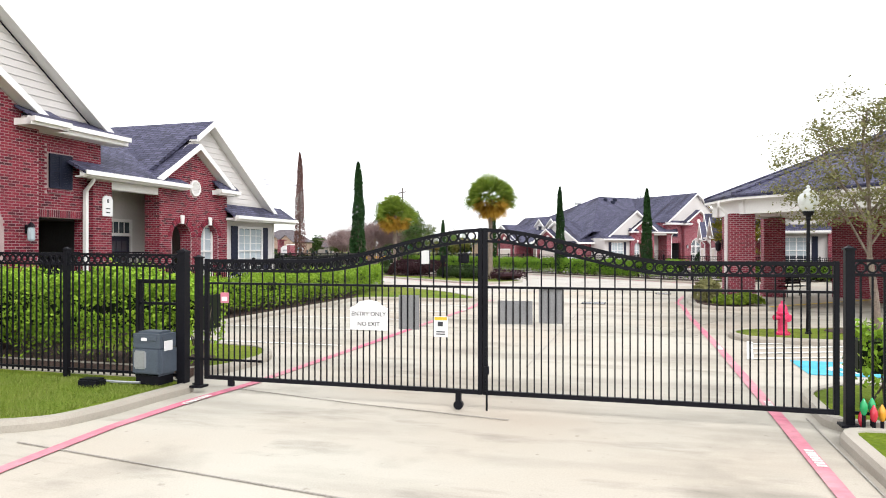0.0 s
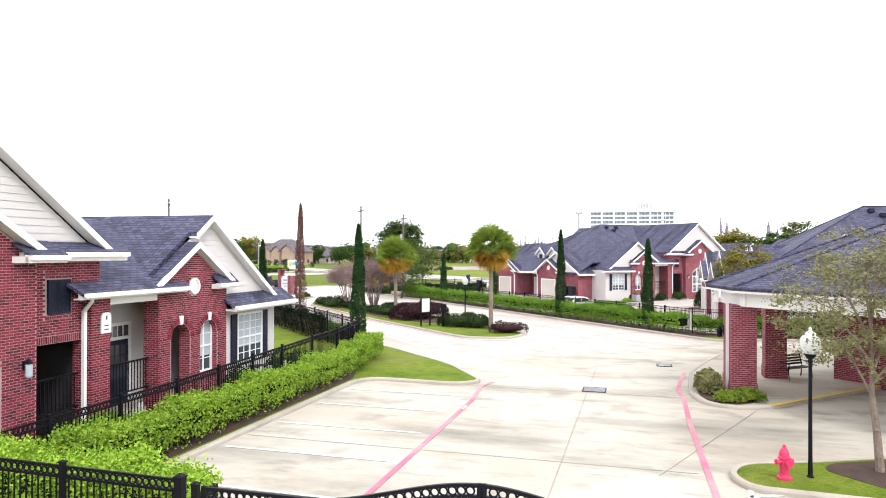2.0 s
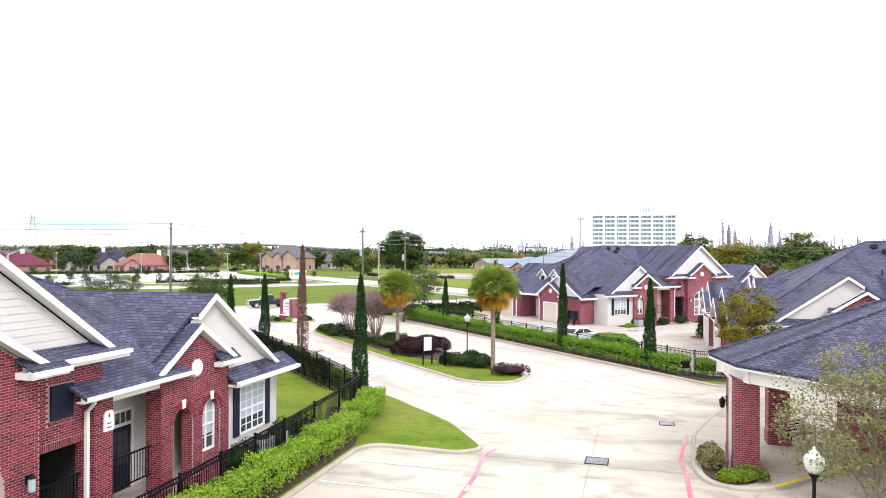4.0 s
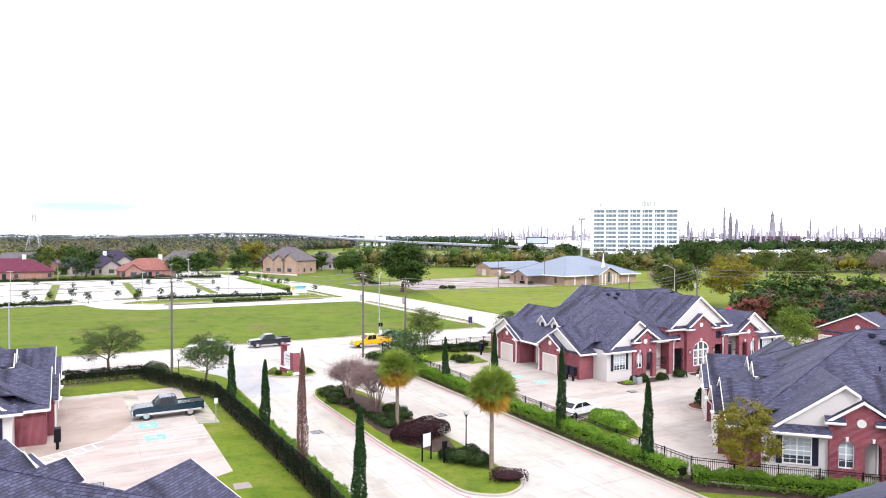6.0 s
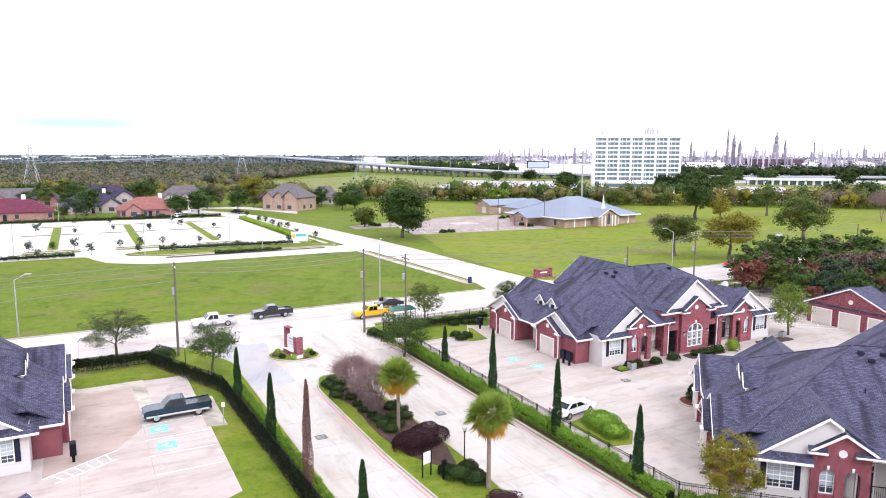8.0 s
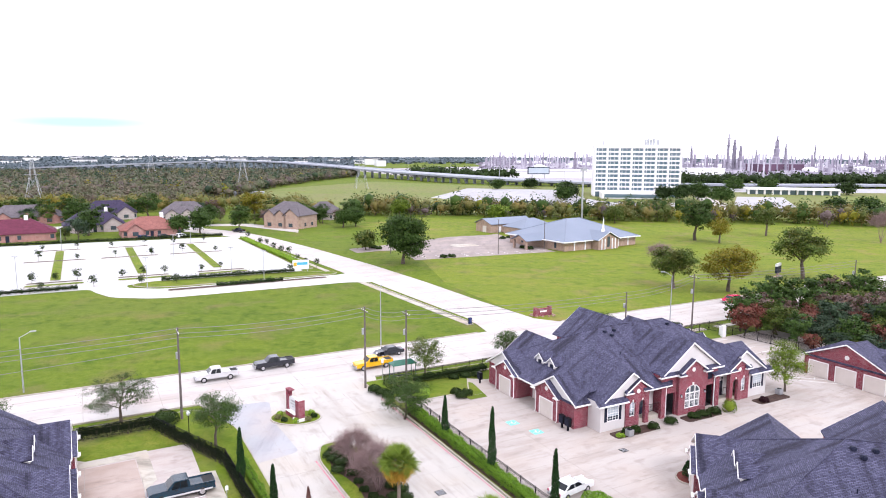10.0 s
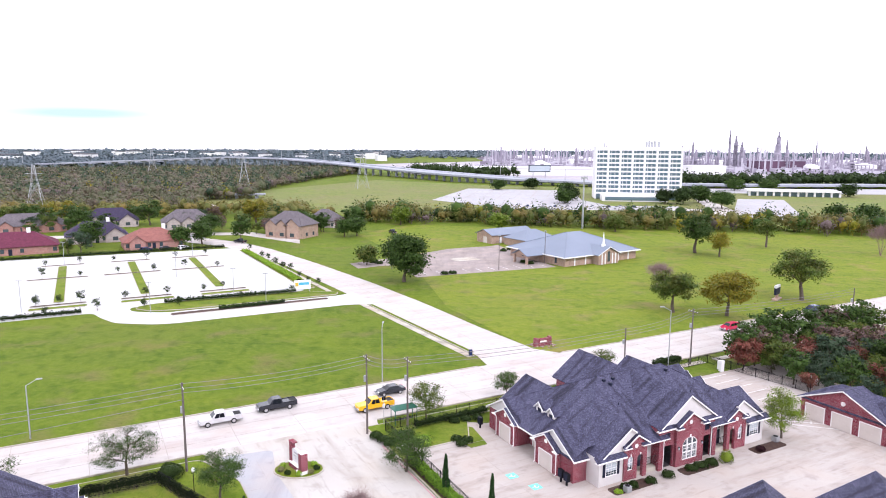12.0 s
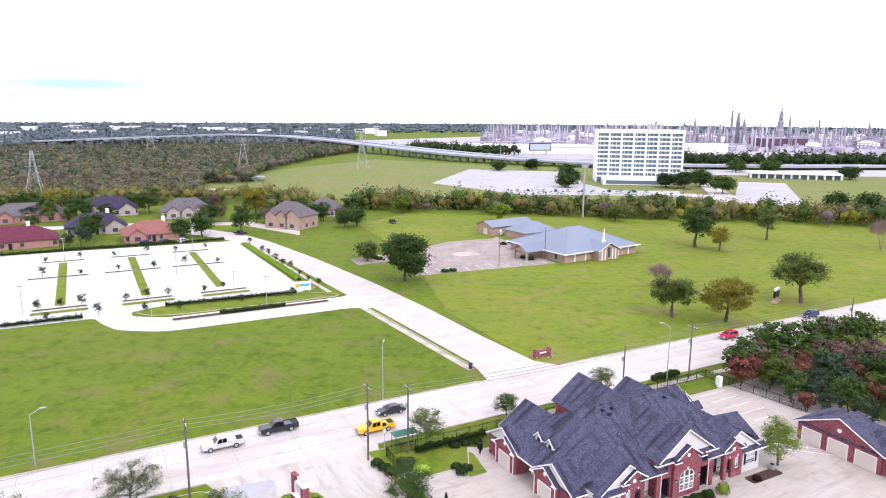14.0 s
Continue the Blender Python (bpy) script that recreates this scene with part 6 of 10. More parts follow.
def grass_tufts(x0, x1, y0, y1, test, n, seed, label):
    rng = np.random.default_rng(seed)
    p = np.stack([rng.uniform(x0, x1, n), rng.uniform(y0, y1, n)], 1)
    p = p[[test(x, y) for x, y in p]]
    n = len(p)
    a = rng.uniform(0, math.tau, n)
    h = rng.uniform(0.03, 0.075, n)
    lean = rng.normal(size=(n, 2)) * 0.025
    w = 0.006
    v = np.zeros((n, 3, 3))
    v[:, 0, 0], v[:, 0, 1], v[:, 0, 2] = p[:, 0] - w * np.cos(a), p[:, 1] - w * np.sin(a), 0.125
    v[:, 1, 0], v[:, 1, 1], v[:, 1, 2] = p[:, 0] + w * np.cos(a), p[:, 1] + w * np.sin(a), 0.125
    v[:, 2, 0], v[:, 2, 1], v[:, 2, 2] = p[:, 0] + lean[:, 0], p[:, 1] + lean[:, 1], 0.13 + h
    tagged(from_arrays("grass", v.reshape(-1, 3), np.arange(3 * n).reshape(-1, 3), M_blade), label, "grass", "", "stuff")


def west_lawn(x, y):
    return y > 7.98 and x < -4.76 + 0.45 * (y - 8.04) and y < GL.y + (x - GL.x) * (GR.y - GL.y) / (GR.x - GL.x) - 0.12


grass_tufts(-10.0, -4.0, 7.9, 12.0, west_lawn, 52000, 15, "short mown grass blades beside the gate")
sheet("mulch_bed", [gate_xy(-0.75, 0.5), gate_xy(-10.5, 0.5), gate_xy(-10.5, 2.6), gate_xy(-1.4, 2.4)], 0.146, M_mulch, "dark mulch under the hedge behind the fence")

# ---------------------------------------------------------------- porte-cochere and the forecourt


def porte_cochere():
    b = thing("porte_cochere", *R(21, 16.7), 0, MAIN, "brick porte-cochere with white fascia and grey hipped roof", "building")
    o = (21, 16.7)
    E_ = [(s - o[0], w - o[1]) for s, w in ((21, 3.5), (21, 16.7), (22.5, 19.2), (44, 19.2), (44, 3.5))]
    top = 4.12
    p, q = (8.2, -5.4, 8.0), (23, -5.4, 8.0)
    e = [(x, y, top) for x, y in E_]
    bm = bmesh.new()
    for f in ((e[0], e[1], p), (e[1], e[2], p), (e[2], e[3], q, p), (e[4], e[0], p, q), (e[3], e[4], q)):
        slab(bm, f, 0.12)
    part("roof", bm, M_shingle, b)
    bm = bmesh.new()
    for c in e[:4]:
        tube(bm, (c[0], c[1], c[2] + 0.02), (p[0], p[1], p[2] + 0.02), 0.06, n=6)
    part("ridge_cap", bm, M_shingle, b)
    for k in range(4):
        a, c = Vector(E_[k]), Vector(E_[k + 1])
        d = (c - a).normalized()
        nrm = Vector((-d.y, d.x))
        for name, inn, z0, z1, t in (("fascia", 0.42, 3.42, 4.0, 0.22), ("gutter", 0.02, 3.92, 4.1, 0.12), ("soffit", 0.30, 3.96, 4.02, 0.5)):
            bm = bmesh.new()
            i0, i1 = a - nrm * inn, c - nrm * inn
            j0, j1 = a - nrm * (inn + t), c - nrm * (inn + t)
            prism(bm, [tuple(i0 - d * 0.02), tuple(i1 + d * 0.02), tuple(j1), tuple(j0)], z0, z1)
            part(name, bm, M_trim, b)
    bm = bmesh.new()
    prism(bm, [(0.5, -13), (0.5, -0.2), (1.8, 2.0), (22, 2.0), (22, -13)], 3.5, 3.56)
    part("ceiling_panel", bm, M_trim, b)
    inv = pose(*R(21, 16.7), 0, 0, 0, MAIN).inverted()
    for (x0, y0, x1, y1) in ((3.24, 26.95, 4.12, 29.2), (5.1, 31.2, 5.92, 32.0)):
        bm = boxed(x0, x1, y0, y1, 0.1, 3.45)
        box(bm, x0 - 0.03, x1 + 0.03, y0 - 0.03, y1 + 0.03, 0.12, 0.62)
        part("pier", turn_bm(bm, inv @ pose(0, 0, 0, 0, 0, SITE)), M_brickwall, b, "red brick pier with a proud base")
    bm = bmesh.new()
    prism(bm, [(7.0, -13), (7.0, 0.6), (22, 0.6), (22, -13)], 0, 3.5)
    part("brick_wall", bm, M_brickwall, b)
    window(b, pose(9.5, 0.66, 1.0, 0, 0, 180), 1.6, 1.5, 4, 4)
    window(b, pose(6.95, -3.5, 0.9, 0, 0, -90), 1.6, 1.7, 4, 4)
    m = inv @ pose(*S(3.2, 27.45), 0, 0, 0, SITE - 90)
    downspout(b, m, 3.95)
    # wall lantern
    bm = bmesh.new()
    turned(bm, [(0.02, 0.0), (0.09, 0.05), (0.12, 0.3), (0.13, 0.31), (0.03, 0.42), (0.01, 0.46)], 8)
    tube(bm, (0.0, 0, 0.4), (0.14, 0, 0.46), 0.015, n=5)
    box(bm, 0.13, 0.16, -0.05, 0.05, 0.1, 0.5)
    part("wall_lantern", turn_bm(bm, inv @ pose(*S(3.05, 28.8), 2.05, 0, 0, SITE)), M_blackmetal, b, "black wall lantern")


porte_cochere()


def bench(x, y, z, turn, label):
    b = thing("bench", x, y, z, turn, label, "bench")
    for k in range(4):
        part("slat", boxed(-0.75, 0.75, -0.22 + 0.12 * k, -0.13 + 0.12 * k, 0.43, 0.455, 0.006), M_blackmetal, b)
    for k in range(4):
        part("slat", turn_bm(boxed(-0.75, 0.75, -0.012, 0.012, 0.0, 0.085, 0.006), pose(0, 0.27 + 0.03 * k, 0.52 + 0.11 * k, -14)), M_blackmetal, b)
    for sx in (-0.7, 0.7):
        bm = bmesh.new()
        for p, q in (((sx, -0.24, 0), (sx, -0.2, 0.44)), ((sx, 0.3, 0), (sx, 0.24, 0.44)), ((sx, 0.24, 0.44), (sx, 0.38, 0.95)), ((sx, -0.2, 0.44), (sx, 0.24, 0.44)), ((sx, -0.22, 0.44), (sx, -0.24, 0.66)), ((sx, -0.26, 0.66), (sx, 0.3, 0.68))):
            tube(bm, p, q, 0.022, n=6)
        part("leg_frame", bm, M_blackmetal, b)


bench(14.75, 28.55, 0.15, 25, "black metal bench beside the brick pier")


def lamp_post(x, y, z, h, label):
    p = thing("street_lamp", x, y, z, 0, label, "lamp", "globe lamps")
    bm = bmesh.new()
    turned(bm, [(0.075, -0.05), (0.075, 0.03), (0.055, 0.05), (0.05, 0.3), (0.046, 0.5), (0.040, h - 0.75), (0.06, h - 0.72), (0.05, h - 0.66), (0.10, h - 0.62), (0.13, h - 0.55), (0.12, h - 0.53)], 14)
    part("pole", bm, M_blackmetal, p, smooth=False)
    m, n, l, s = node_mat("frosted_globe")
    s.inputs["Base Color"].default_value = (0.80, 0.82, 0.80, 1)
    s.inputs["Roughness"].default_value = 0.25
    s.inputs["Transmission Weight"].default_value = 0.25
    bm = bmesh.new()
    turned(bm, [(0.12, h - 0.54), (0.19, h - 0.44), (0.225, h - 0.3), (0.22, h - 0.2), (0.17, h - 0.12), (0.12, h - 0.1), (0.125, h - 0.06), (0.06, h - 0.02), (0.03, h + 0.02), (0.04, h + 0.05), (0.01, h + 0.09)], 20)
    part("globe", bm, m, p, "white acorn globe", True)


lamp_post(8.6, 16.0, 0.13, 3.42, "black lamp post with a white acorn globe")
lamp_post(1.6, 50.3, 0.13, 3.4, "black lamp post with a white acorn globe on the island")
lamp_post(*R(9.6, 78.5), 0.13, 3.0, "black lamp post with a white globe behind the hedge")


def hydrant(x, y, z, turn):
    h = thing("fire_hydrant", x, y, z, turn, "pink-red painted fire hydrant on the island lawn", "hydrant")
    m = surface("pink_red_enamel", (0.72, 0.035, 0.13), (0.62, 0.03, 0.11), 3, 30, 0.4, bump=0.05)
    bm = bmesh.new()
    turned(bm, [(0.17, -0.02), (0.17, 0.04), (0.12, 0.05), (0.105, 0.1), (0.105, 0.46), (0.135, 0.48), (0.135, 0.52), (0.115, 0.53), (0.105, 0.62), (0.07, 0.70), (0.04, 0.72), (0.035, 0.78), (0.02, 0.79)], 18)
    part("barrel", bm, m, h, smooth=False)
    for a, r in ((0, 0.055), (180, 0.055), (-90, 0.075)):
        bm = bmesh.new()
        tube(bm, (0.08, 0, 0.4), (0.19, 0, 0.4), r, n=10)
        tube(bm, (0.19, 0, 0.4), (0.215, 0, 0.4), r * 1.2, n=8)
        tube(bm, (0.215, 0, 0.4), (0.24, 0, 0.4), 0.02, n=5)
        part("outlet_cap", turn_bm(bm, pose(0, 0, 0, 0, 0, a)), m, h)
    bm = bmesh.new()
    for k in range(8):
        a = k * math.tau / 8
        tube(bm, (0.15 * math.cos(a), 0.15 * math.sin(a), 0.03), (0.15 * math.cos(a), 0.15 * math.sin(a), 0.065), 0.014, n=6)
    tagged(part("bolt", bm, m, h), kind="stuff")


hydrant(7.93, 15.88, 0.13, 10)

# grates in the drive
for x, y, w, t in ((5.9, 26.6, 0.9, SITE), (10.5, 32.4, 0.7, SITE), (*R(17.3, 54.0), 0.9, MAIN), (*R(28.9, 54), 0.9, MAIN), (*R(0.95, 48.6), 1.0, MAIN), (*R(51, 53), 0.8, MAIN), (*R(99, 53), 0.9, MAIN)):
    z = 0.03 if x > -18 else 0.165
    g = thing("drain_grate", x, y, z, t, "dark iron drain grate set in the concrete", "grate", "drain grates")
    bm = bmesh.new()
    for x0, x1, y0, y1 in ((-w / 2, w / 2, -w / 2, -w / 2 + 0.05), (-w / 2, w / 2, w / 2 - 0.05, w / 2), (-w / 2, -w / 2 + 0.05, -w / 2 + 0.05, w / 2 - 0.05), (w / 2 - 0.05, w / 2, -w / 2 + 0.05, w / 2 - 0.05)):
        box(bm, x0, x1, y0, y1, -0.02, 0.012)
    part("rim", bm, M_blackmetal, g)
    # added black plate: the shade below the bars is put into its colour
    part("pit", boxed(-w / 2 + 0.05, w / 2 - 0.05, -w / 2 + 0.05, w / 2 - 0.05, -0.015, 0.003), M_rubber, g)
    bm = bmesh.new()
    for k in range(9):
        yk = -w / 2 + 0.05 + (w - 0.1) * (k + 0.5) / 9
        box(bm, -w / 2 + 0.05, w / 2 - 0.05, yk - 0.02, yk + 0.02, -0.02, 0.008)
    tagged(part("bar", bm, M_galv, g), kind="stuff")

# accessible bay markings
def wheelchair(x, y, z, turn, size, mat, ground):
    bm = bmesh.new()
    prism(bm, [(-size / 2, -size / 2), (size / 2, -size / 2), (size / 2, size / 2), (-size / 2, size / 2)], -0.006, 0)
    turn_bm(bm, pose(x, y, z, 0, 0, turn))
    sq = tagged(part("bay_marking", bm, mat), "blue accessible parking square painted on concrete", "", "", "structure")
    bm = bmesh.new()
    n = 14
    for k in range(10):
        a0, a1 = 0.4 + k * 0.45, 0.4 + (k + 1) * 0.45
        strip(bm, (0.2 * size * math.cos(a0), 0.2 * size * math.sin(a0) - 0.1 * size), (0.2 * size * math.cos(a1), 0.2 * size * math.sin(a1) - 0.1 * size), 0.07 * size, 0.004)
    strip(bm, (0, 0.35 * size), (0, 0), 0.09 * size, 0.0045)
    strip(bm, (0, 0), (0.25 * size, -0.05 * size), 0.09 * size, 0.005)
    turn_bm(bm, pose(x, y, z, 0, 0, turn))
    part("symbol", bm, M_whitepaint, sq)


wheelchair(*S(3.5, 13.35), 0.03, SITE, 1.5, M_bluepaint, 0)
wheelchair(*S(5.8, 13.25), 0.03, SITE, 1.5, M_bluepaint, 0)
for s, w in ((5.2, 62.0), (5.4, 58.1)):
    wheelchair(*R(s, w), 0.168, MAIN + 90, 1.5, M_tealpaint, 0)
for s, w in ((45.5, 61.5), (44.5, 65)):
    wheelchair(*R(s, w), 0.024, MAIN + 90, 1.3, M_tealpaint, 0)
painted("bay_line", [[R(3.9, w), R(9, w)] for w in (63.5, 59.9, 56.4, 52.8)], 0.1, 0.168, M_whitepaint, "faded white parking bay line")
painted("bay_line", [[R(-3.5, 55.9), R(1.7, 58.9)], [R(-2.6, 54.8), R(1.6, 57.1)]] + [[R(-2.9 + 0.75 * k, 56.25 + 0.43 * k), R(-2.0 + 0.65 * k, 55.15 + 0.36 * k)] for k in range(6)], 0.13, 0.172, M_whitepaint, "white hatched lines across the parking lot")
sheet("lot_patch", [R(-2.3, 74.6), R(3.7, 74.8), R(4.0, 67.3), R(3.9, 62.9), R(1.7, 59.1), R(-3.5, 56.1), R(-3.5, 71.8)], 0.163, M_tanlot, "tan tyre-stained half of the parking lot", 0.05)
sheet("utility_pad", [R(8.7, 43.8), R(9.8, 43.7), R(9.8, 44.8), R(8.8, 44.9)], 0.15, M_asphalt, "small worn concrete pad in the lawn", 0.1)
t = thing("sign_post", *R(10.4, 60.4), 0.19, MAIN, "thin grey post with a small blank plate", "sign")
part("post", boxed(-0.025, 0.025, -0.025, 0.025, 0, 2.1), M_galv, t)
part("plate", boxed(-0.15, 0.15, -0.04, -0.027, 1.6, 2.05, 0.005), M_whitepaint, t)
painted("bay_line", [[R(96, 47.5), R(106, 47.5)]] + [[R(88, 60.5), R(102, 47)], [R(89, 61.5), R(103, 48)]] + [[R(90 + 2 * k, 60 - 1.9 * k), R(90.9 + 2 * k, 60.6 - 1.9 * k)] for k in range(6)], 0.14, 0.02, M_whitepaint, "white hatched crossing lines in the court")
painted("bay_line", [[R(93.2, w), R(99, w)] for w in (68, 70.7, 73.4, 76.1, 78.8)], 0.1, 0.022, M_whitepaint, "white parking bay line in the rear lot")
painted("kerb_paint", [[(11.3, 23.42), (17.0, 26.78), (24, 30.9)]], 0.17, 0.158, M_yellowpaint, "yellow painted kerb edge")
painted("lane_text_bars", [[S(u - 0.045, v + 0.085 * k), S(u + 0.045, v + 0.085 * k)] for u, v in ((1.69, 7.25), (1.69, 9.6), (-5.86, 7.85), (1.66, 15.2), (-5.75, 22.5)) for k in range(7)], 0.05, 0.042, M_whitepaint, "white stencilled bars on the red line")

# building number board on the near pier
nx, ny = S(-14.7 + 0.25, 11.0 + 4.89)
t = thing("number_board", nx, ny, 3.06, SITE + 90, "white board with unreadable black bars on the brick pier", "sign")
bm = bmesh.new()
wall2d(bm, [(-0.18, 0), (0.18, 0), (0.18, 0.5), (0.1, 0.58), (-0.1, 0.58), (-0.18, 0.5)], -0.02, 0.02)
part("board", bm, M_white, t)
for z0, w, h in ((0.38, 0.025, 0.11), (0.2, 0.08, 0.03), (0.09, 0.08, 0.03)):
    part("text_bar", boxed(-w, w, -0.026, -0.018, z0, z0 + h), M_ink, t)

# ---------------------------------------------------------------- planting inside the fences
tree(10.5, 16.4, 0.13, 6.0, 2.1, 0.085, M_olive, "small airy olive-green tree in the mulch island", 61, 0.3, 150, 30, 0.075, 0.19, bark=M_palmbark)
tree(19.2, 43.2, 0.13, 5.9, 2.0, 0.08, M_yellowtree, "young tree with yellowing autumn leaves by the hedge", 62, 0.24, 120, 30, 0.13, 0.2, bark=M_palmbark)
shrub(9.95, 25.6, 0.15, 0.42, 0.7, 0.85, M_olive, "tuft of tall ornamental grass beside the pier", 63, 0.10, 900)
shrub(10.7, 24.2, 0.15, 0.75, 0.5, 0.38, M_limetree, "low bright green ground cover beside the pier", 64, 0.07, 900)
shrub(10.0, 23.95, 0.15, 0.5, 0.4, 0.35, M_limetree, "low bright green ground cover beside the pier", 65, 0.07, 600)
for k, (u, v, r, h) in enumerate(((-14.0, 22.0, 0.8, 1.1), (-14.05, 24.9, 0.85, 1.2), (-14.0, 26.5, 0.8, 1.05), (-13.5, 18.3, 0.5, 0.6), (-13.6, 13.6, 0.5, 0.6))):
    shrub(*S(u, v), 0.13, r * 0.8, r, h, M_hedgedark, "rounded dark green shrub before the siding wall", 70 + k, 0.055, 1100)
ac = thing("air_conditioner", *S(-14.15, 23.45), 0.13, SITE, "pale grey outdoor air conditioning unit on a pad", "air conditioner")
part("pad", boxed(-0.5, 0.5, -0.5, 0.5, 0, 0.08), M_concrete, ac)
part("casing", boxed(-0.4, 0.4, -0.4, 0.4, 0.08, 0.8, 0.03), M_galv, ac)
bm = bmesh.new()
turned(bm, [(0.33, 0.8), (0.33, 0.83), (0.05, 0.84), (0.05, 0.8)], 20)
part("fan_guard", bm, M_blackmetal, ac)
bm = bmesh.new()
for k in range(9):
    for sg in (-1, 1):
        box(bm, -0.34, 0.34, *sorted((sg * 0.4, sg * 0.412)), 0.14 + 0.065 * k, 0.17 + 0.065 * k)
        box(bm, *sorted((sg * 0.4, sg * 0.412)), -0.34, 0.34, 0.14 + 0.065 * k, 0.17 + 0.065 * k)
tagged(part("louvre", bm, M_galv, ac), kind="stuff")
shrub(*R(7.6, 83.6), 0.13, 1.5, 1.4, 1.7, M_hedgedark, "large rounded dark shrub at the fence corner", 78, 0.08, 3200)
# island
mx, my = R(24.2, 48.8)
shrub(mx, my, 0.13, 2.75, 1.7, 1.3, M_maroon, "broad clipped maroon shrub on the drive island", 80, 0.075, 8000, MAIN + 25)
for k, (x, y, r, h) in enumerate(((1.2, 48.3, 1.1, 0.95), (2.4, 47.6, 0.95, 0.9), (1.9, 49.3, 0.8, 0.9), (0.2, 49.0, 0.7, 0.75))):
    shrub(x, y, 0.13, r, r * 0.9, h, M_hedgedark, "rounded dark green shrub on the drive island", 81 + k, 0.07, 1800)
for k, (a, b, r) in enumerate(((21.9, 66.0, 0.75), (22.0, 64.9, 0.8), (22.4, 63.8, 0.85), (21.6, 62.3, 0.75), (23.1, 65.8, 0.9), (22.8, 67.0, 0.7), (24.1, 66.4, 0.8), (23.4, 64.4, 0.7), (22.7, 61.2, 0.6), (22.6, 59.2, 0.5), (22.5, 57.4, 0.5), (22.9, 54.7, 0.7), (22.9, 53.3, 0.75), (23.0, 52.1, 0.8), (23.9, 52.9, 0.75), (22.8, 55.9, 0.5), (25.7, 55.8, 0.75), (25.6, 57.3, 0.7), (24.4, 54.8, 0.7), (25.1, 56.9, 0.7), (25.4, 54.2, 0.7))):
    shrub(*R(a, b), 0.13, r, 0.9 * r, 0.95 * r, M_hedgedark, "rounded dark green shrub in the island mulch", 90 + k, 0.065, 800)
shrub(4.2, 44.8, 0.13, 1.35, 1.0, 0.7, M_maroon, "loose reddish flower bed at the island's tip", 110, 0.07, 900)
shrub(4.0, 45.2, 0.13, 0.6, 0.5, 0.6, M_olive, "straggling low shrub at the island's tip", 111, 0.07, 500)
crx, cry = R(23.3, 60.0)


def bare_tree(x, y, z, h, r, seed, label, mat=None):
    rng = np.random.default_rng(seed)
    t = thing("bare_tree", x, y, z, 0, label, "tree", "bare trees")
    bm = bmesh.new()
    for k in range(12):
        a = math.tau * k / 12 + rng.uniform(-0.2, 0.2)
        p = Vector((0.12 * math.cos(a), 0.12 * math.sin(a), -0.05))
        sp = rng.uniform(0.12, 0.34)
        q = Vector((sp * r * math.cos(a), sp * r * math.sin(a), h * rng.uniform(0.36, 0.5)))
        tube(bm, p, q, 0.05, 0.035, 5)
        for j in range(8):
            b, el = a + rng.uniform(-0.9, 0.9), rng.uniform(0.0, 1.45)
            e = Vector((0.66 * r * math.cos(b) * math.cos(el), 0.66 * r * math.sin(b) * math.cos(el), h * (0.5 + 0.32 * math.sin(el))))
            tube(bm, q, e, 0.026, 0.014, 4, False)
            for i in range(36):
                d = Vector(rng.normal(size=3))
                d = (d.normalized() + Vector((math.cos(b) * math.cos(el), math.sin(b) * math.cos(el), 0.5)) * 0.7) * rng.uniform(0.12, 0.3)
                o = e.lerp(q, rng.uniform(0, 0.55))
                tube(bm, o, o + Vector((d.x * r, d.y * r, d.z * h * 0.6)), 0.010, 0.005, 3, False)
    tagged(part("branch", bm, mat or M_twig, t), kind="stuff")


bare_tree(*R(23.8, 57.0), 0.13, 5.2, 3.4, 121, "bare grey-pink crape myrtle on the island")
bare_tree(*R(23.2, 62.0), 0.13, 4.8, 2.8, 122, "bare grey-pink crape myrtle on the island")
# beyond
tree(-38.6, 77.4, 0.13, 5.9, 4.1, 0.16, M_oak, "wide thin-leaved oak behind the corner hedge", 131, 0.3, 150, 26, 0.11, 0.30)
tree(-25.2, 71.2, 0.13, 5.9, 2.6, 0.14, M_oak, "dark green live oak beside the fence", 132, 0.3, 150, 28, 0.12, 0.28)
tree(-52.0, 72.0, 0.13, 5.0, 3.0, 0.16, M_oak, "thin-leaved oak behind the parking lot", 133, 0.3, 80, 20, 0.13, 0.32)
tree(-2.9, 93.4, 0.05, 6.3, 2.6, 0.13, M_autumn, "light green young oak by the bus shelter", 134, 0.3, 90, 26, 0.15, 0.32)
tree(-4.9, 79.2, 0.13, 5.6, 2.7, 0.14, M_oak, "dark spreading live oak at the drive's corner", 135, 0.18, 100, 28, 0.15, 0.35)
tree(*R(57.5, 86.0), 0.0, 5.0, 1.9, 0.12, M_oak, "rounded dark tree behind the brick building", 136, 0.3, 80, 24, 0.14, 0.3)
tree(*R(77.5, 86.5), 0.0, 5.6, 2.2, 0.12, M_autumn, "small tree behind the brick building", 137, 0.3, 80, 24, 0.14, 0.3)
tree(46.4, 90.0, 0.02, 7.2, 2.3, 0.14, M_limetree, "bright green willow-like tree at the building's corner", 138, 0.2, 110, 30, 0.15, 0.35)
for k, (x, y, r, h) in enumerate(((-9.6, 88.6, 0.9, 0.9), (-8.5, 87.6, 0.9, 0.8), (-7.6, 86.4, 0.8, 0.9), (-5.6, 88.6, 1.4, 1.1), (-3.2, 86.8, 1.3, 1.2))):
    shrub(x, y, 0.13, r, r, h, M_hedgedark if k != 4 else M_hedge, "rounded shrub at the drive's mouth", 140 + k, 0.09, 1200)
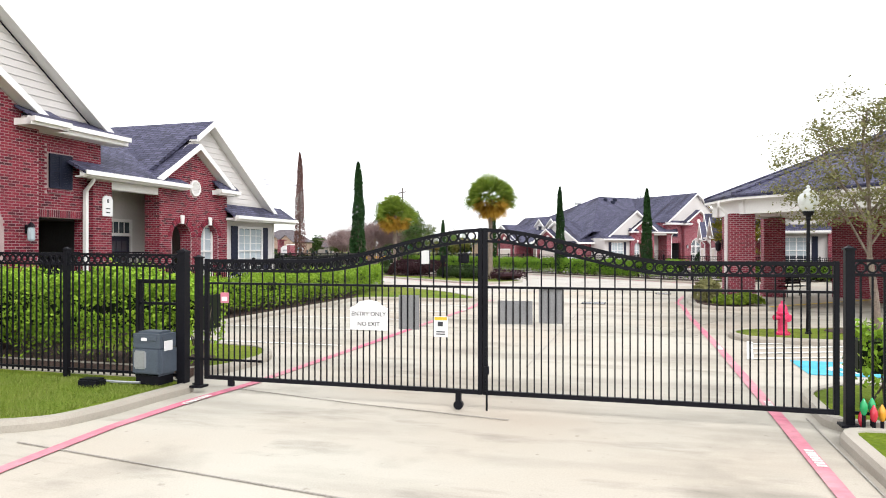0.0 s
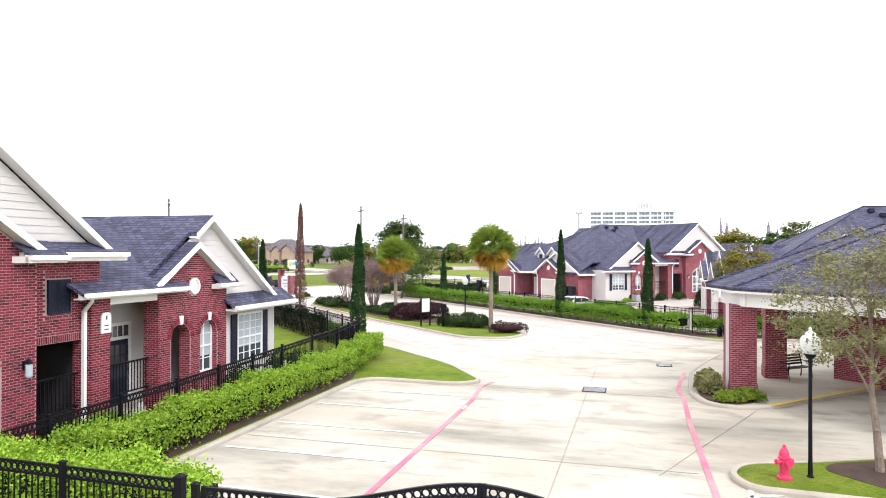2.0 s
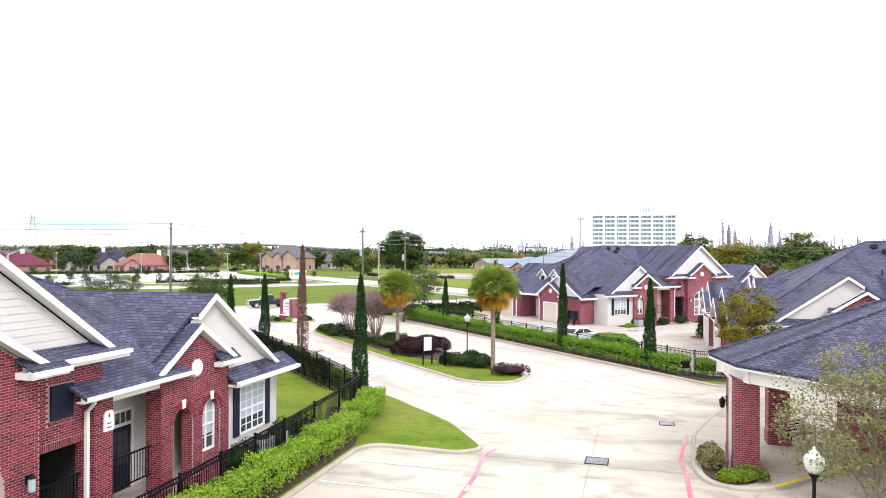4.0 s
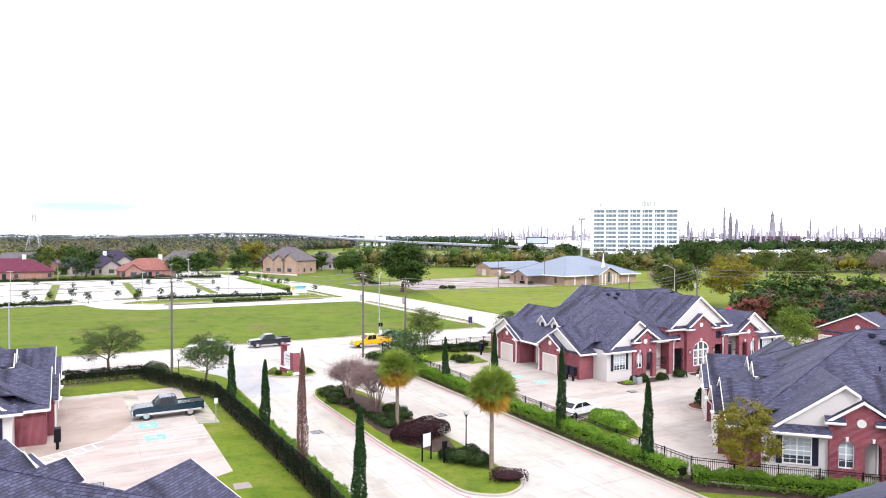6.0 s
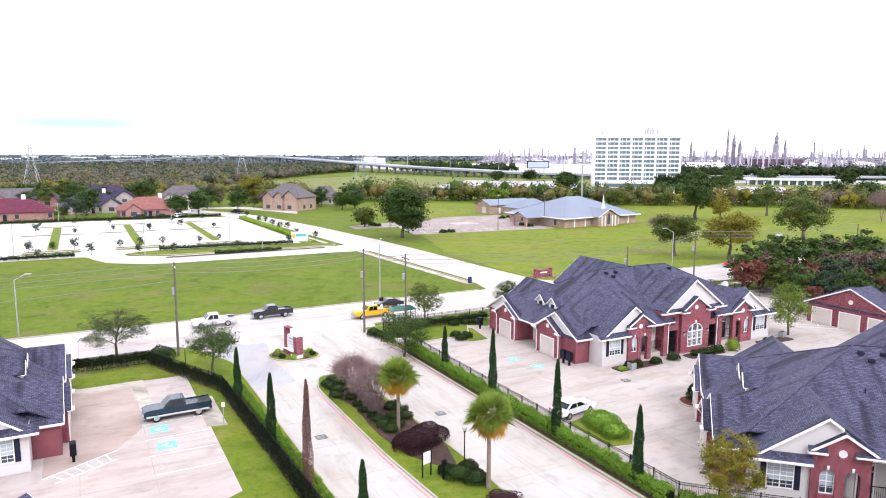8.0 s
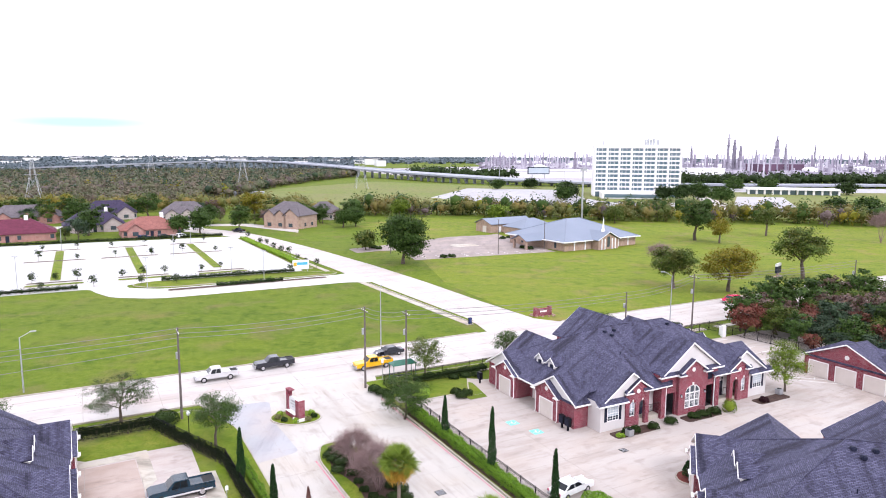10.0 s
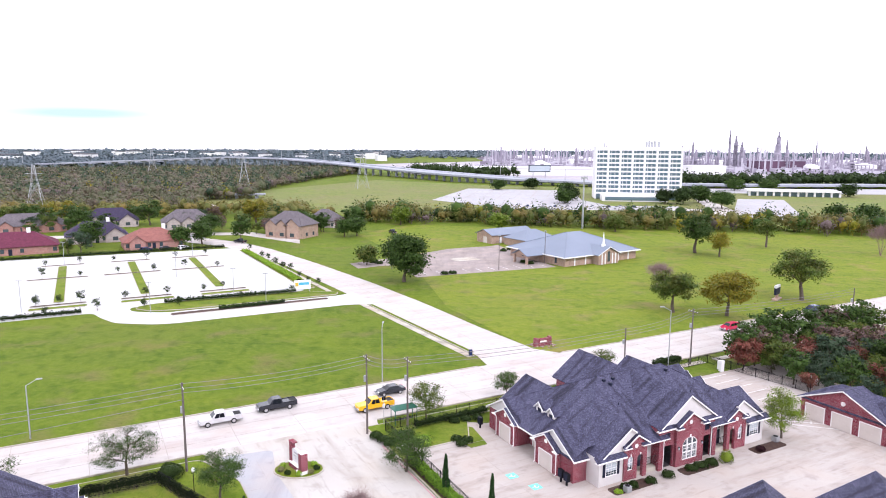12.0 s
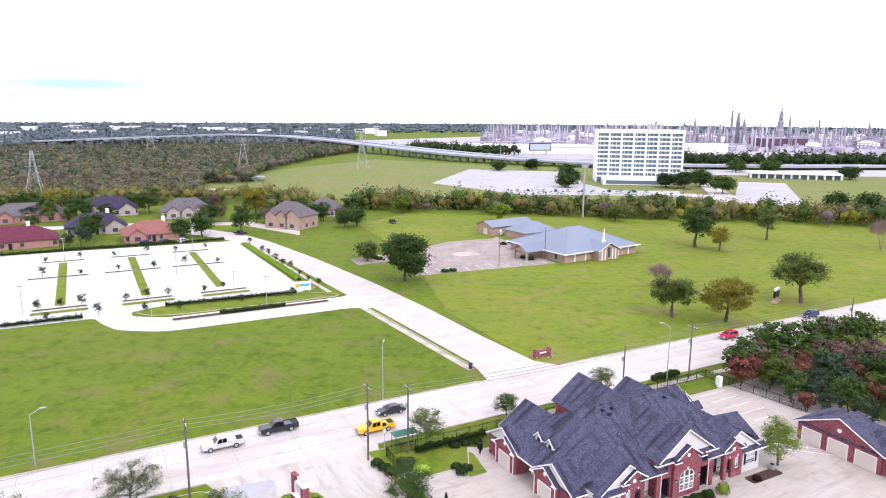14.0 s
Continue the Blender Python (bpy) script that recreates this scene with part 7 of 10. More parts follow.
for k, (s, w) in enumerate(((46.0, 82.2), (47.8, 82.0), (49.6, 81.8), (43.3, 76.8), (44.4, 75.8), (43.2, 75.2))):
    shrub(*R(s, w), 0.05, 0.8, 0.75, 0.8, M_hedgedark, "rounded dark shrub on the corner lawn", 150 + k, 0.08, 1000)
shrub(*R(40.3, 44.6), 0.05, 2.0, 1.5, 1.25, M_hedgemid, "broad light green shrub on the court lawn", 160, 0.09, 3800, MAIN + 80)
shrub(*R(39.9, 42.6), 0.05, 1.2, 1.2, 1.05, M_hedgemid, "rounded light green shrub on the court lawn", 161, 0.09, 2000)
cypress(*S(5.6, 68.8), 0.13, 1.7, 0.55, M_cypress, "small conifer in the red mulch bed", 162)
for k, (s, w, r, h, m) in enumerate(((54.5, 56.2, 0.55, 0.8, M_hedgedark), (55.6, 56.0, 0.6, 0.9, M_hedgedark), (58.3, 55.9, 0.7, 0.8, M_hedgedark), (61.2, 56.0, 0.8, 0.9, M_hedgedark), (65.2, 56.0, 0.8, 0.7, M_hedgedark), (66.8, 55.9, 0.9, 0.8, M_hedgedark), (68.6, 55.8, 0.8, 0.9, M_hedgedark), (70.8, 55.4, 0.9, 1.7, M_limetree), (53.2, 55.9, 0.5, 0.35, M_hedge), (77.6, 55.6, 0.6, 0.7, M_maroon))):
    shrub(*R(s, w), 0.02, r, r * 0.8, h, m, "foundation shrub before the brick front", 170 + k, 0.09, 800)
for s, w in ((66.5, 55.3), (79.5, 55.2), (55.5, 55.6)):
    sheet("mulch_bed", rounded([R(s - 3.0, w - 0.15), R(s + 3.0, w - 0.15), R(s + 3.0, w + 1.6), R(s - 3.0, w + 1.6)], 0.5), 0.05, M_mulch, "dark mulch bed before the brick front")
for k, u in enumerate((11.2, 12.9, 16.2, 19.0)):
    shrub(*S(u, 48.3), 0.05, 0.8, 0.6, 0.9, (M_maroon, M_hedgedark)[k % 2], "foundation shrub before the siding wall", 190 + k, 0.08, 900)

# ---------------------------------------------------------------- signs and boxes


def entrance_sign():
    s = thing("entrance_sign", -18.3, 79.5, 0.13, -50.7, "maroon brick entrance sign with a white panel between two piers", "sign")
    part("plinth", boxed(-1.6, 1.2, -0.5, 0.5, 0, 0.55, 0.03), M_brickwall, s)
    part("plinth_cap", boxed(-1.55, 0.9, -0.55, 0.55, 0.55, 0.63, 0.02), M_trim, s, "pale stone cap")
    part("pier", boxed(0.95, 1.75, -0.42, 0.42, 0, 2.55), M_brickwall, s)
    part("cap", boxed(0.9, 1.8, -0.47, 0.47, 2.55, 2.65, 0.02), M_trim, s)
    part("pier", boxed(-1.75, -1.3, -0.3, 0.3, 0, 3.1), M_brickwall, s)
    part("cap", boxed(-1.85, -0.6, -0.33, 0.33, 3.1, 3.22, 0.02), M_brickwall, s)
    part("sill", boxed(0.7, 2.0, -0.68, 0.68, 0.0, 0.34, 0.03), M_trim, s, "pale stone base")
    bm = bmesh.new()
    wall2d(bm, [(-1.3, 0.75), (0.95, 0.75), (0.95, 2.2), (0.5, 2.42), (-0.2, 2.5), (-0.9, 2.42), (-1.3, 2.2)], -0.12, 0.12)
    part("panel", bm, M_white, s, "white sign panel with an arched top")
    for z, w0, w1, h in ((1.85, -0.7, 0.3, 0.2), (1.5, -0.9, 0.5, 0.13), (1.2, -0.6, 0.2, 0.1)):
        for y in (-0.13, 0.12):
            part("text_bar", boxed(w0, w1, y, y + 0.01, z, z + h), M_galv, s)


entrance_sign()
for k in range(9):
    a = k * 0.7
    shrub(-18.2 + 2.2 * math.cos(a), 79.4 + 1.6 * math.sin(a), 0.13, 0.4, 0.4, 0.5, (M_hedgedark, M_hedge, M_olive)[k % 3], "small shrub round the entrance sign", 210 + k, 0.09, 350)

ix, iy = R(22.0, 43.2)
t = thing("notice_board", ix, iy, 0.13, MAIN + 15, "white notice board on two black posts", "sign")
part("board", boxed(-0.4, 0.4, -0.02, 0.02, 1.0, 1.95, 0.01), M_white, t)
for x in (-0.42, 0.42):
    part("post", boxed(x - 0.04, x + 0.04, -0.04, 0.04, -0.05, 2.0), M_blackmetal, t)
ix, iy = R(22.9, 42.2)
t = thing("call_box", ix, iy, 0.13, MAIN + 15, "black gate call box on a black post", "machine")
part("post", boxed(-0.06, 0.06, -0.05, 0.05, -0.05, 1.25), M_blackmetal, t)
part("case", boxed(-0.18, 0.18, -0.16, 0.08, 1.1, 1.6, 0.03), M_blackmetal, t)


def mailbox_bank(x, y, z, turn):
    t = thing("mailbox_bank", x, y, z, turn, "dark green pedestal mailbox bank by the brick wall", "mailbox", "mailbox banks")
    part("pedestal", boxed(-0.1, 0.1, -0.1, 0.1, 0, 0.6), M_blackmetal, t)
    part("case", boxed(-0.4, 0.4, -0.22, 0.22, 0.6, 1.6, 0.02), M_blackmetal, t)
    for i in range(3):
        for j in range(4):
            part("door", boxed(-0.37 + 0.25 * i, -0.15 + 0.25 * i, -0.235, -0.215, 0.65 + 0.23 * j, 0.85 + 0.23 * j), M_shutter, t)


mailbox_bank(*R(48.9, 60.0), 0.02, MAIN - 90)
mailbox_bank(*R(48.9, 61.1), 0.02, MAIN - 90)
mailbox_bank(*R(48.4, 79.0), 0.02, MAIN - 90)
mailbox_bank(*R(-1.4, 58.2), 0.17, MAIN + 90)


def bus_shelter(x, y):
    t = thing("bus_shelter", x, y, 0.06, MAIN, "small green-roofed bus shelter on the sidewalk", "shelter")
    m = surface("green_enamel_roof", (0.02, 0.14, 0.09), (0.02, 0.11, 0.075), 1, 20, 0.4)
    bm = bmesh.new()
    for q in (((-1.9, -0.9, 2.35), (1.9, -0.9, 2.35), (1.3, 0, 2.85), (-1.3, 0, 2.85)), ((1.9, 0.9, 2.35), (-1.9, 0.9, 2.35), (-1.3, 0, 2.85), (1.3, 0, 2.85)), ((1.9, -0.9, 2.35), (1.9, 0.9, 2.35), (1.3, 0, 2.85)), ((-1.9, 0.9, 2.35), (-1.9, -0.9, 2.35), (-1.3, 0, 2.85))):
        slab(bm, q, 0.06)
    part("roof", bm, m, t)
    for sx in (-1.7, 1.7):
        for sy in (-0.75, 0.75):
            part("post", boxed(sx - 0.04, sx + 0.04, sy - 0.04, sy + 0.04, -0.05, 2.35), m, t)
    part("bench_seat", boxed(-1.4, 1.4, 0.2, 0.6, 0.42, 0.48), M_blackmetal, t)


bus_shelter(*R(39.5, 85.6))
t = thing("bus_stop_sign", *R(36.6, 86.2), 0.05, MAIN, "bus stop sign with a small solar panel", "sign")
part("post", boxed(-0.03, 0.03, -0.03, 0.03, 0, 4.2), M_galv, t)
part("panel", boxed(-0.3, 0.3, -0.03, 0.03, 3.7, 4.2), M_blackmetal, t)
part("plate", boxed(-0.2, 0.2, -0.05, -0.03, 2.6, 3.2), M_white, t)
t = thing("utility_slab", *R(36.2, 77.5), 0.1, MAIN, "low concrete utility vault on the corner lawn", "vault")
part("slab", boxed(-1.2, 1.2, -0.8, 0.8, 0, 0.4, 0.04), M_concrete, t)
for s, w, h in ((99.6, 80.3, 2.0), (100.3, 81.2, 1.6)):
    t = thing("utility_cabinet", *R(s, w), 0.0, MAIN, "white utility cabinet on the verge", "cabinet", "utility cabinets")
    part("case", boxed(-0.4, 0.4, -0.3, 0.3, 0, h, 0.03), M_white, t)
for s, w in ((54.3, 55.6), (82.0, 56.6)):
    t = thing("air_conditioner", *R(s, w), 0.05, MAIN, "grey air conditioning unit on the ground", "machine", "air conditioners")
    part("case", boxed(-0.38, 0.38, -0.38, 0.38, 0, 0.75, 0.04), M_galv, t)
    bm = bmesh.new()
    turned(bm, [(0.3, 0.75), (0.3, 0.78), (0.05, 0.79)], 14)
    part("fan_guard", bm, M_blackmetal, t)
for u, v in ((-13.45, 22.4), (-13.4, 16.0), (-13.3, 23.9)):
    t = thing("small_sign", *S(u, v), 0.13, SITE + 90, "small white lawn sign behind the fence", "sign", "lawn signs")
    part("stake", boxed(-0.015, 0.015, -0.015, 0.015, 0, 0.7), M_blackmetal, t)
    part("board", boxed(-0.13, 0.13, -0.03, -0.015, 0.55, 1.0, 0.005), M_white, t)

# coloured bulbs tied to the fence by the gate
bulb_cols = [("red", (0.6, 0.03, 0.06)), ("green", (0.02, 0.35, 0.12)), ("amber", (0.75, 0.35, 0.03)), ("blue", (0.03, 0.12, 0.6)), ("green", (0.02, 0.35, 0.12)), ("red", (0.6, 0.03, 0.06))]
for k, (nm, c) in enumerate(bulb_cols):
    px, py = gate_xy(G_LEN + 0.26 + 0.1 * (k % 4), -0.10 - 0.06 * (k // 4))
    t = thing("ornament_bulb", px, py, 0.24 + 0.07 * ((k * 2) % 3), 0, "large shiny " + nm + " bulb ornament on the lawn", "ornament", "bulb ornaments")
    bm = bmesh.new()
    turned(bm, [(0.012, -0.12), (0.03, -0.08), (0.042, -0.03), (0.036, 0.02), (0.016, 0.06), (0.006, 0.08)], 12)
    part("bulb", bm, car_paint("shiny_" + nm, c), t, smooth=True)
    bm = bmesh.new()
    tube(bm, (0, 0, -0.24), (0, 0, -0.1), 0.02, n=6)
    part("stake", bm, M_blackmetal, t)

# ---------------------------------------------------------------- vehicles


def wheel(parent, x, y, r, w):
    bm = bmesh.new()
    tube(bm, (x, y - w / 2, r), (x, y + w / 2, r), r, n=18)
    t = part("wheel", bm, M_rubber, parent)
    sgn = 1 if y > 0 else -1
    bm = bmesh.new()
    tube(bm, (x, y + sgn * (w / 2 - 0.02), r), (x, y + sgn * (w / 2 + 0.012), r), r * 0.62, n=14)
    part("rim", bm, M_chrome, t)


def shell_body(bm, prof, half, tuck=0.0):
    """A long body from a side outline of (x, z); the flanks lean in towards the top by tuck."""
    zs = [p[1] for p in prof]
    z0, z1 = min(zs), max(zs)

    def yy(z):
        return half - tuck * (z - z0) / (z1 - z0)

    a = [bm.verts.new((x, -yy(z), z)) for x, z in prof]
    b = [bm.verts.new((x, yy(z), z)) for x, z in prof]
    fs = [bm.faces.new(a), bm.faces.new(b[::-1])]
    for k in range(len(prof)):
        j = (k + 1) % len(prof)
        bm.faces.new((a[k], b[k], b[j], a[j]))
    bm.normal_update()
    bmesh.ops.triangulate(bm, faces=fs)


def vehicle(kind, x, y, z, turn, paint, label, two_tone=None):
    """Front towards +x."""
    v = thing({"pickup": "pickup_truck", "sedan": "car", "suv": "car"}[kind], x, y, z, turn, label, "car" if kind != "pickup" else "truck", "vehicles")
    if kind == "pickup":
        L, h, cab = 2.95, 0.99, [(-0.15, 1.12), (0.05, 1.75), (0.2, 1.82), (1.25, 1.82), (1.5, 1.75), (2.0, 1.14)]
        x_off = -0.55
        body = [(-2.95, 0.5), (2.85, 0.45), (2.95, 0.75), (2.9, 1.0), (2.6, 1.12), (1.25, 1.18), (-2.95, 1.12)]
        cab = [(-0.75, 1.12), (-0.62, 1.78), (-0.5, 1.84), (0.55, 1.84), (0.7, 1.8), (1.3, 1.16)]
    elif kind == "suv":
        L = 2.3
        body = [(-2.25, 0.4), (2.2, 0.38), (2.3, 0.7), (2.2, 0.95), (1.2, 1.08), (-2.25, 1.08)]
        cab = [(-2.2, 1.05), (-2.0, 1.6), (-1.7, 1.7), (0.2, 1.7), (0.4, 1.66), (1.25, 1.06)]
    else:
        L = 2.4
        body = [(-2.4, 0.42), (2.3, 0.36), (2.42, 0.58), (2.3, 0.78), (1.1, 0.96), (-1.5, 0.98), (-2.4, 0.92)]
        cab = [(-1.75, 0.95), (-1.05, 1.38), (-0.8, 1.43), (0.1, 1.43), (0.35, 1.38), (1.15, 0.94)]
    half = 0.97 if kind == "pickup" else 0.88
    r = 0.4 if kind == "pickup" else 0.33
    bm = bmesh.new()
    shell_body(bm, body, half, 0.05)
    bmesh.ops.bevel(bm, geom=[e for e in bm.edges if e.calc_length() > 0.25 and not e.is_boundary and e.calc_face_angle(0) > 0.5], offset=0.05, segments=2, affect="EDGES")
    part("body", bm, paint, v)
    bm = bmesh.new()
    shell_body(bm, cab, half - 0.06, 0.16)
    part("cabin", bm, paint, v)
    # glass on the cabin
    xs = [p[0] for p in cab]
    zt, zb = max(p[1] for p in cab) - 0.1, min(p[1] for p in cab) + 0.05
    for sgn in (-1, 1):
        bm = bmesh.new()
        lo0, lo1, hi0, hi1 = xs[0] + 0.22, xs[-1] - 0.32, xs[1] + 0.15, xs[-2] - 0.08
        yb, yt = half - 0.06 - 0.005, half - 0.06 - 0.13
        n_w = 2
        for k in range(n_w):
            f0, f1 = k / n_w + 0.02, (k + 1) / n_w - 0.02
            q = [(lo0 + (lo1 - lo0) * f0, sgn * yb, zb), (lo0 + (lo1 - lo0) * f1, sgn * yb, zb), (hi0 + (hi1 - hi0) * f1, sgn * yt, zt), (hi0 + (hi1 - hi0) * f0, sgn * yt, zt)]
            w = [bm.verts.new(p) for p in q] + [bm.verts.new((p[0], p[1] + sgn * 0.014, p[2])) for p in q]
            for fc in ((0, 1, 2, 3), (7, 6, 5, 4), (0, 4, 5, 1), (1, 5, 6, 2), (2, 6, 7, 3), (3, 7, 4, 0)):
                bm.faces.new([w[i] for i in fc])
        part("side_window", bm, M_carglass, v)
    for (p, q), nm, sg in (((cab[-1], cab[-2]), "windscreen", 1), ((cab[0], cab[1]), "rear_window", -1)):
        bm = bmesh.new()
        w0, w1 = half - 0.16, half - 0.26
        a = [(p[0] * 0.9 + q[0] * 0.1 + sg * 0.015, -w0, p[1] * 0.9 + q[1] * 0.1), (p[0] * 0.9 + q[0] * 0.1 + sg * 0.015, w0, p[1] * 0.9 + q[1] * 0.1), (p[0] * 0.1 + q[0] * 0.9 + sg * 0.015, w1, p[1] * 0.1 + q[1] * 0.9), (p[0] * 0.1 + q[0] * 0.9 + sg * 0.015, -w1, p[1] * 0.1 + q[1] * 0.9)]
        f = [bm.verts.new(c) for c in a] + [bm.verts.new((c[0] - sg * 0.03, c[1], c[2])) for c in a]
        for fc in ((0, 1, 2, 3), (7, 6, 5, 4), (0, 4, 5, 1), (1, 5, 6, 2), (2, 6, 7, 3), (3, 7, 4, 0)):
            bm.faces.new([f[i] for i in fc])
        part(nm, bm, M_carglass, v)
    if kind == "pickup":
        bm = bmesh.new()
        box(bm, -2.85, -0.85, -0.78, 0.78, 1.10, 1.135)
        part("bed_liner", bm, M_rubber, v)
        for sgn in (-1, 1):
            part("bed_rail", boxed(-2.93, -0.8, *sorted((sgn * 0.8, sgn * 0.93)), 1.1, 1.22, 0.02), paint, v)
        part("tailgate", boxed(-2.95, -2.87, -0.9, 0.9, 0.7, 1.22, 0.02), paint, v)
        if two_tone:
            for sgn in (-1, 1):
                part("lower_panel", boxed(-2.7, 2.7, *sorted((sgn * 0.95, sgn * 0.985)), 0.48, 0.64, 0.01), two_tone, v, "silver lower panel")
    part("bumper", boxed(L - 0.12, L + 0.06, -half + 0.06, half - 0.06, 0.4, 0.62, 0.03), M_galv, v)
    part("bumper", boxed(-L - 0.06, -L + 0.1, -half + 0.06, half - 0.06, 0.42, 0.62, 0.03), M_galv, v)
    for sgn in (-1, 1):
        part("headlight", boxed(L - 0.2, L + 0.01, *sorted((sgn * (half - 0.42), sgn * (half - 0.07))), 0.68, 0.84, 0.02), M_white, v)
        part("tail_light", boxed(-L - 0.01, -L + 0.1, *sorted((sgn * (half - 0.3), sgn * (half - 0.06))), 0.72, 0.95, 0.02), M_redpaint, v)
        part("mirror", boxed(xs[-1] - 0.4, xs[-1] - 0.22, *sorted((sgn * (half - 0.05), sgn * (half + 0.16))), zb + 0.02, zb + 0.2, 0.03), paint, v)
    wb = (-1.75, 1.85) if kind == "pickup" else (-1.4, 1.42)
    for wx in wb:
        for sgn in (-1, 1):
            wheel(v, wx, sgn * (half - 0.12), r, 0.25)
    return v


P_teal = car_paint("dark_teal_paint", (0.002, 0.021, 0.040))
P_white = car_paint("white_car_paint", (0.72, 0.72, 0.73))
P_silver = car_paint("silver_white_paint", (0.55, 0.54, 0.55))
P_black = car_paint("black_car_paint", (0.012, 0.014, 0.022))
P_red = car_paint("crimson_car_paint", (0.50, 0.012, 0.06))
P_yellow = car_paint("yellow_car_paint", (0.75, 0.42, 0.01))
P_blue = car_paint("deep_blue_car_paint", (0.015, 0.025, 0.10))
vehicle("pickup", *R(7.0, 64.6), 0.165, MAIN + 180 + 1, P_teal, "dark teal pickup truck with silver lower panels parked in the lot", P_silver)
vehicle("sedan", *R(39.9, 48.2), 0.02, MAIN + 10, P_white, "white sedan parked in the court by the hedge")
vehicle("pickup", *R(15.9, 97.6), 0.03, MAIN + 180, P_silver, "silver-white pickup truck on the main road")
vehicle("pickup", *R(24.5, 99.2), 0.03, MAIN + 180, P_black, "black pickup truck on the main road")
vehicle("sedan", *R(42.4, 97.2), 0.03, MAIN + 180, P_black, "black sedan on the main road")
vehicle("suv", *R(124.1, 98.6), 0.03, MAIN + 180, P_red, "crimson hatchback on the main road")
vehicle("suv", *R(155.6, 100.6), 0.03, MAIN + 180, P_blue, "dark blue sport utility car on the main road")
vehicle("pickup", *R(37.7, 92.4), 0.03, MAIN + 180, P_yellow, "bright yellow pickup truck on the main road")
for x, y, a, p, kd, nm in ((-25.1, 305.6, 115, P_black, "pickup", "black"), (-84.0, 272.0, 150, P_black, "pickup", "black"), (-104, 281, 10, P_white, "suv", "white"), (-112, 249, 60, P_blue, "suv", "blue"), (-106, 252, 60, P_black, "suv", "black"), (-100, 254, 60, P_white, "suv", "white"), (-178, 285, 30, P_blue, "sedan", "blue")):
    vehicle(kd, x, y, 0.0, a, p, nm + " car parked near the brick houses")

# ---------------------------------------------------------------- poles, cables, lights


def pole(x, y, h, label, cross=True, r=0.16, turn=MAIN + 90):
    t = thing("utility_pole", x, y, -0.02, turn, label, "pole", "utility poles")
    bm = bmesh.new()
    tube(bm, (0, 0, 0), (0, 0, h), r, r * 0.65, 9)
    part("mast", bm, M_woodpole, t)
    if cross:
        part("crossarm", boxed(-1.1, 1.1, -0.06, 0.06, h - 0.7, h - 0.58), M_woodpole, t)
        for x0 in (-1.0, -0.4, 0.4, 1.0):
            bm = bmesh.new()
            turned(bm, [(0.03, h - 0.58), (0.06, h - 0.5), (0.03, h - 0.4)], 8, x0, 0)
            part("insulator", bm, M_white, t)
    bm = bmesh.new()
    turned(bm, [(0.1, h * 0.66), (0.22, h * 0.66), (0.22, h * 0.66 + 0.8), (0.1, h * 0.66 + 0.85)], 12, 0.3, 0.1)
    part("transformer", bm, M_galv, t)


def wire(p, q, sag, label):
    t = thing("power_line", *p, 0, label, "cable", "power lines")
    bm = bmesh.new()
    d = Vector(q) - Vector(p)
    pipe(bm, [d * (k / 14) - Vector((0, 0, 4 * sag * (k / 14) * (1 - k / 14))) for k in range(15)], 0.03)
    part("cable", bm, M_cable, t)


POLES = [(*R(-45, 84.2), 11.5), (-31.8, 78.6, 11.5), (-11.0, 90.2, 11.5), (-5.5, 92.2, 10.6), (*R(82.4, 86.6), 8.6), (*R(97.6, 85.6), 10.6), (*R(148, 86.4), 9.5)]
for x, y, h in POLES:
    pole(x, y, h, "weathered timber utility pole by the road", cross=h > 10.7 or h == 10.6)
for (x0, y0, h0), (x1, y1, h1) in zip(POLES, POLES[1:]):
    for dz in (0.15, 0.75, 1.3):
        wire((x0, y0, h0 - dz), (x1, y1, h1 - dz), 0.5, "thin sagging power line between poles")
x0, y0, h0 = POLES[1]
wire((x0, y0, h0 - 2.2), (-90, 46, 8.5), 0.8, "thin sagging power line between poles")


def road_light(x, y, h, turn, label):
    t = thing("street_lamp", x, y, -0.02, turn, label, "lamp", "road lights")
    bm = bmesh.new()
    tube(bm, (0, 0, 0), (0, 0, h), 0.11, 0.07, 8)
    part("pole", bm, M_galv, t)
    bm = bmesh.new()
    tube(bm, (0, 0, h - 0.05), (-1.3, 0, h + 0.65), 0.05, 0.04, 6)
    part("arm", bm, M_galv, t)
    part("head", boxed(-2.0, -1.2, -0.16, 0.16, h + 0.6, h + 0.74, 0.03), M_galv, t)


road_light(-56.6, 87.6, 7.6, MAIN + 90 + 90, "tall grey road light on the meadow's edge")
road_light(-10.9, 110.9, 9.4, MAIN + 130 + 110, "tall grey road light on the meadow's edge")
road_light(40.5, 120.6, 10.5, MAIN - 30, "tall grey road light beside the road")

# monument, digital sign, blue post
mxy = R(80.4, 107.8)
t = thing("monument_sign", *mxy, 0, MAIN, "low red brick monument sign on the grass corner", "sign")
part("wall", boxed(-1.6, 1.6, -0.3, 0.3, 0, 1.5, 0.03), M_brickwall, t)
for sx in (-1.7, 1.7):
    part("pier", boxed(sx - 0.3, sx + 0.3, -0.4, 0.4, 0, 1.75, 0.03), M_brickwall, t)
part("text_bar", boxed(-0.8, 0.8, -0.32, -0.29, 0.8, 1.1), M_trim, t)
for k in range(12):
    a = k * 0.52
    rr = boxed(-0.25, 0.25, -0.2, 0.2, 0, 0.25, 0.08)
    tagged(part("rock", turn_bm(rr, pose(mxy[0] + 2.4 * math.cos(a), mxy[1] + 1.3 * math.sin(a), 0, 0, 0, 40 * k)), M_tanbrick), "tan edging rock round the monument sign", "rock", "edging rocks")
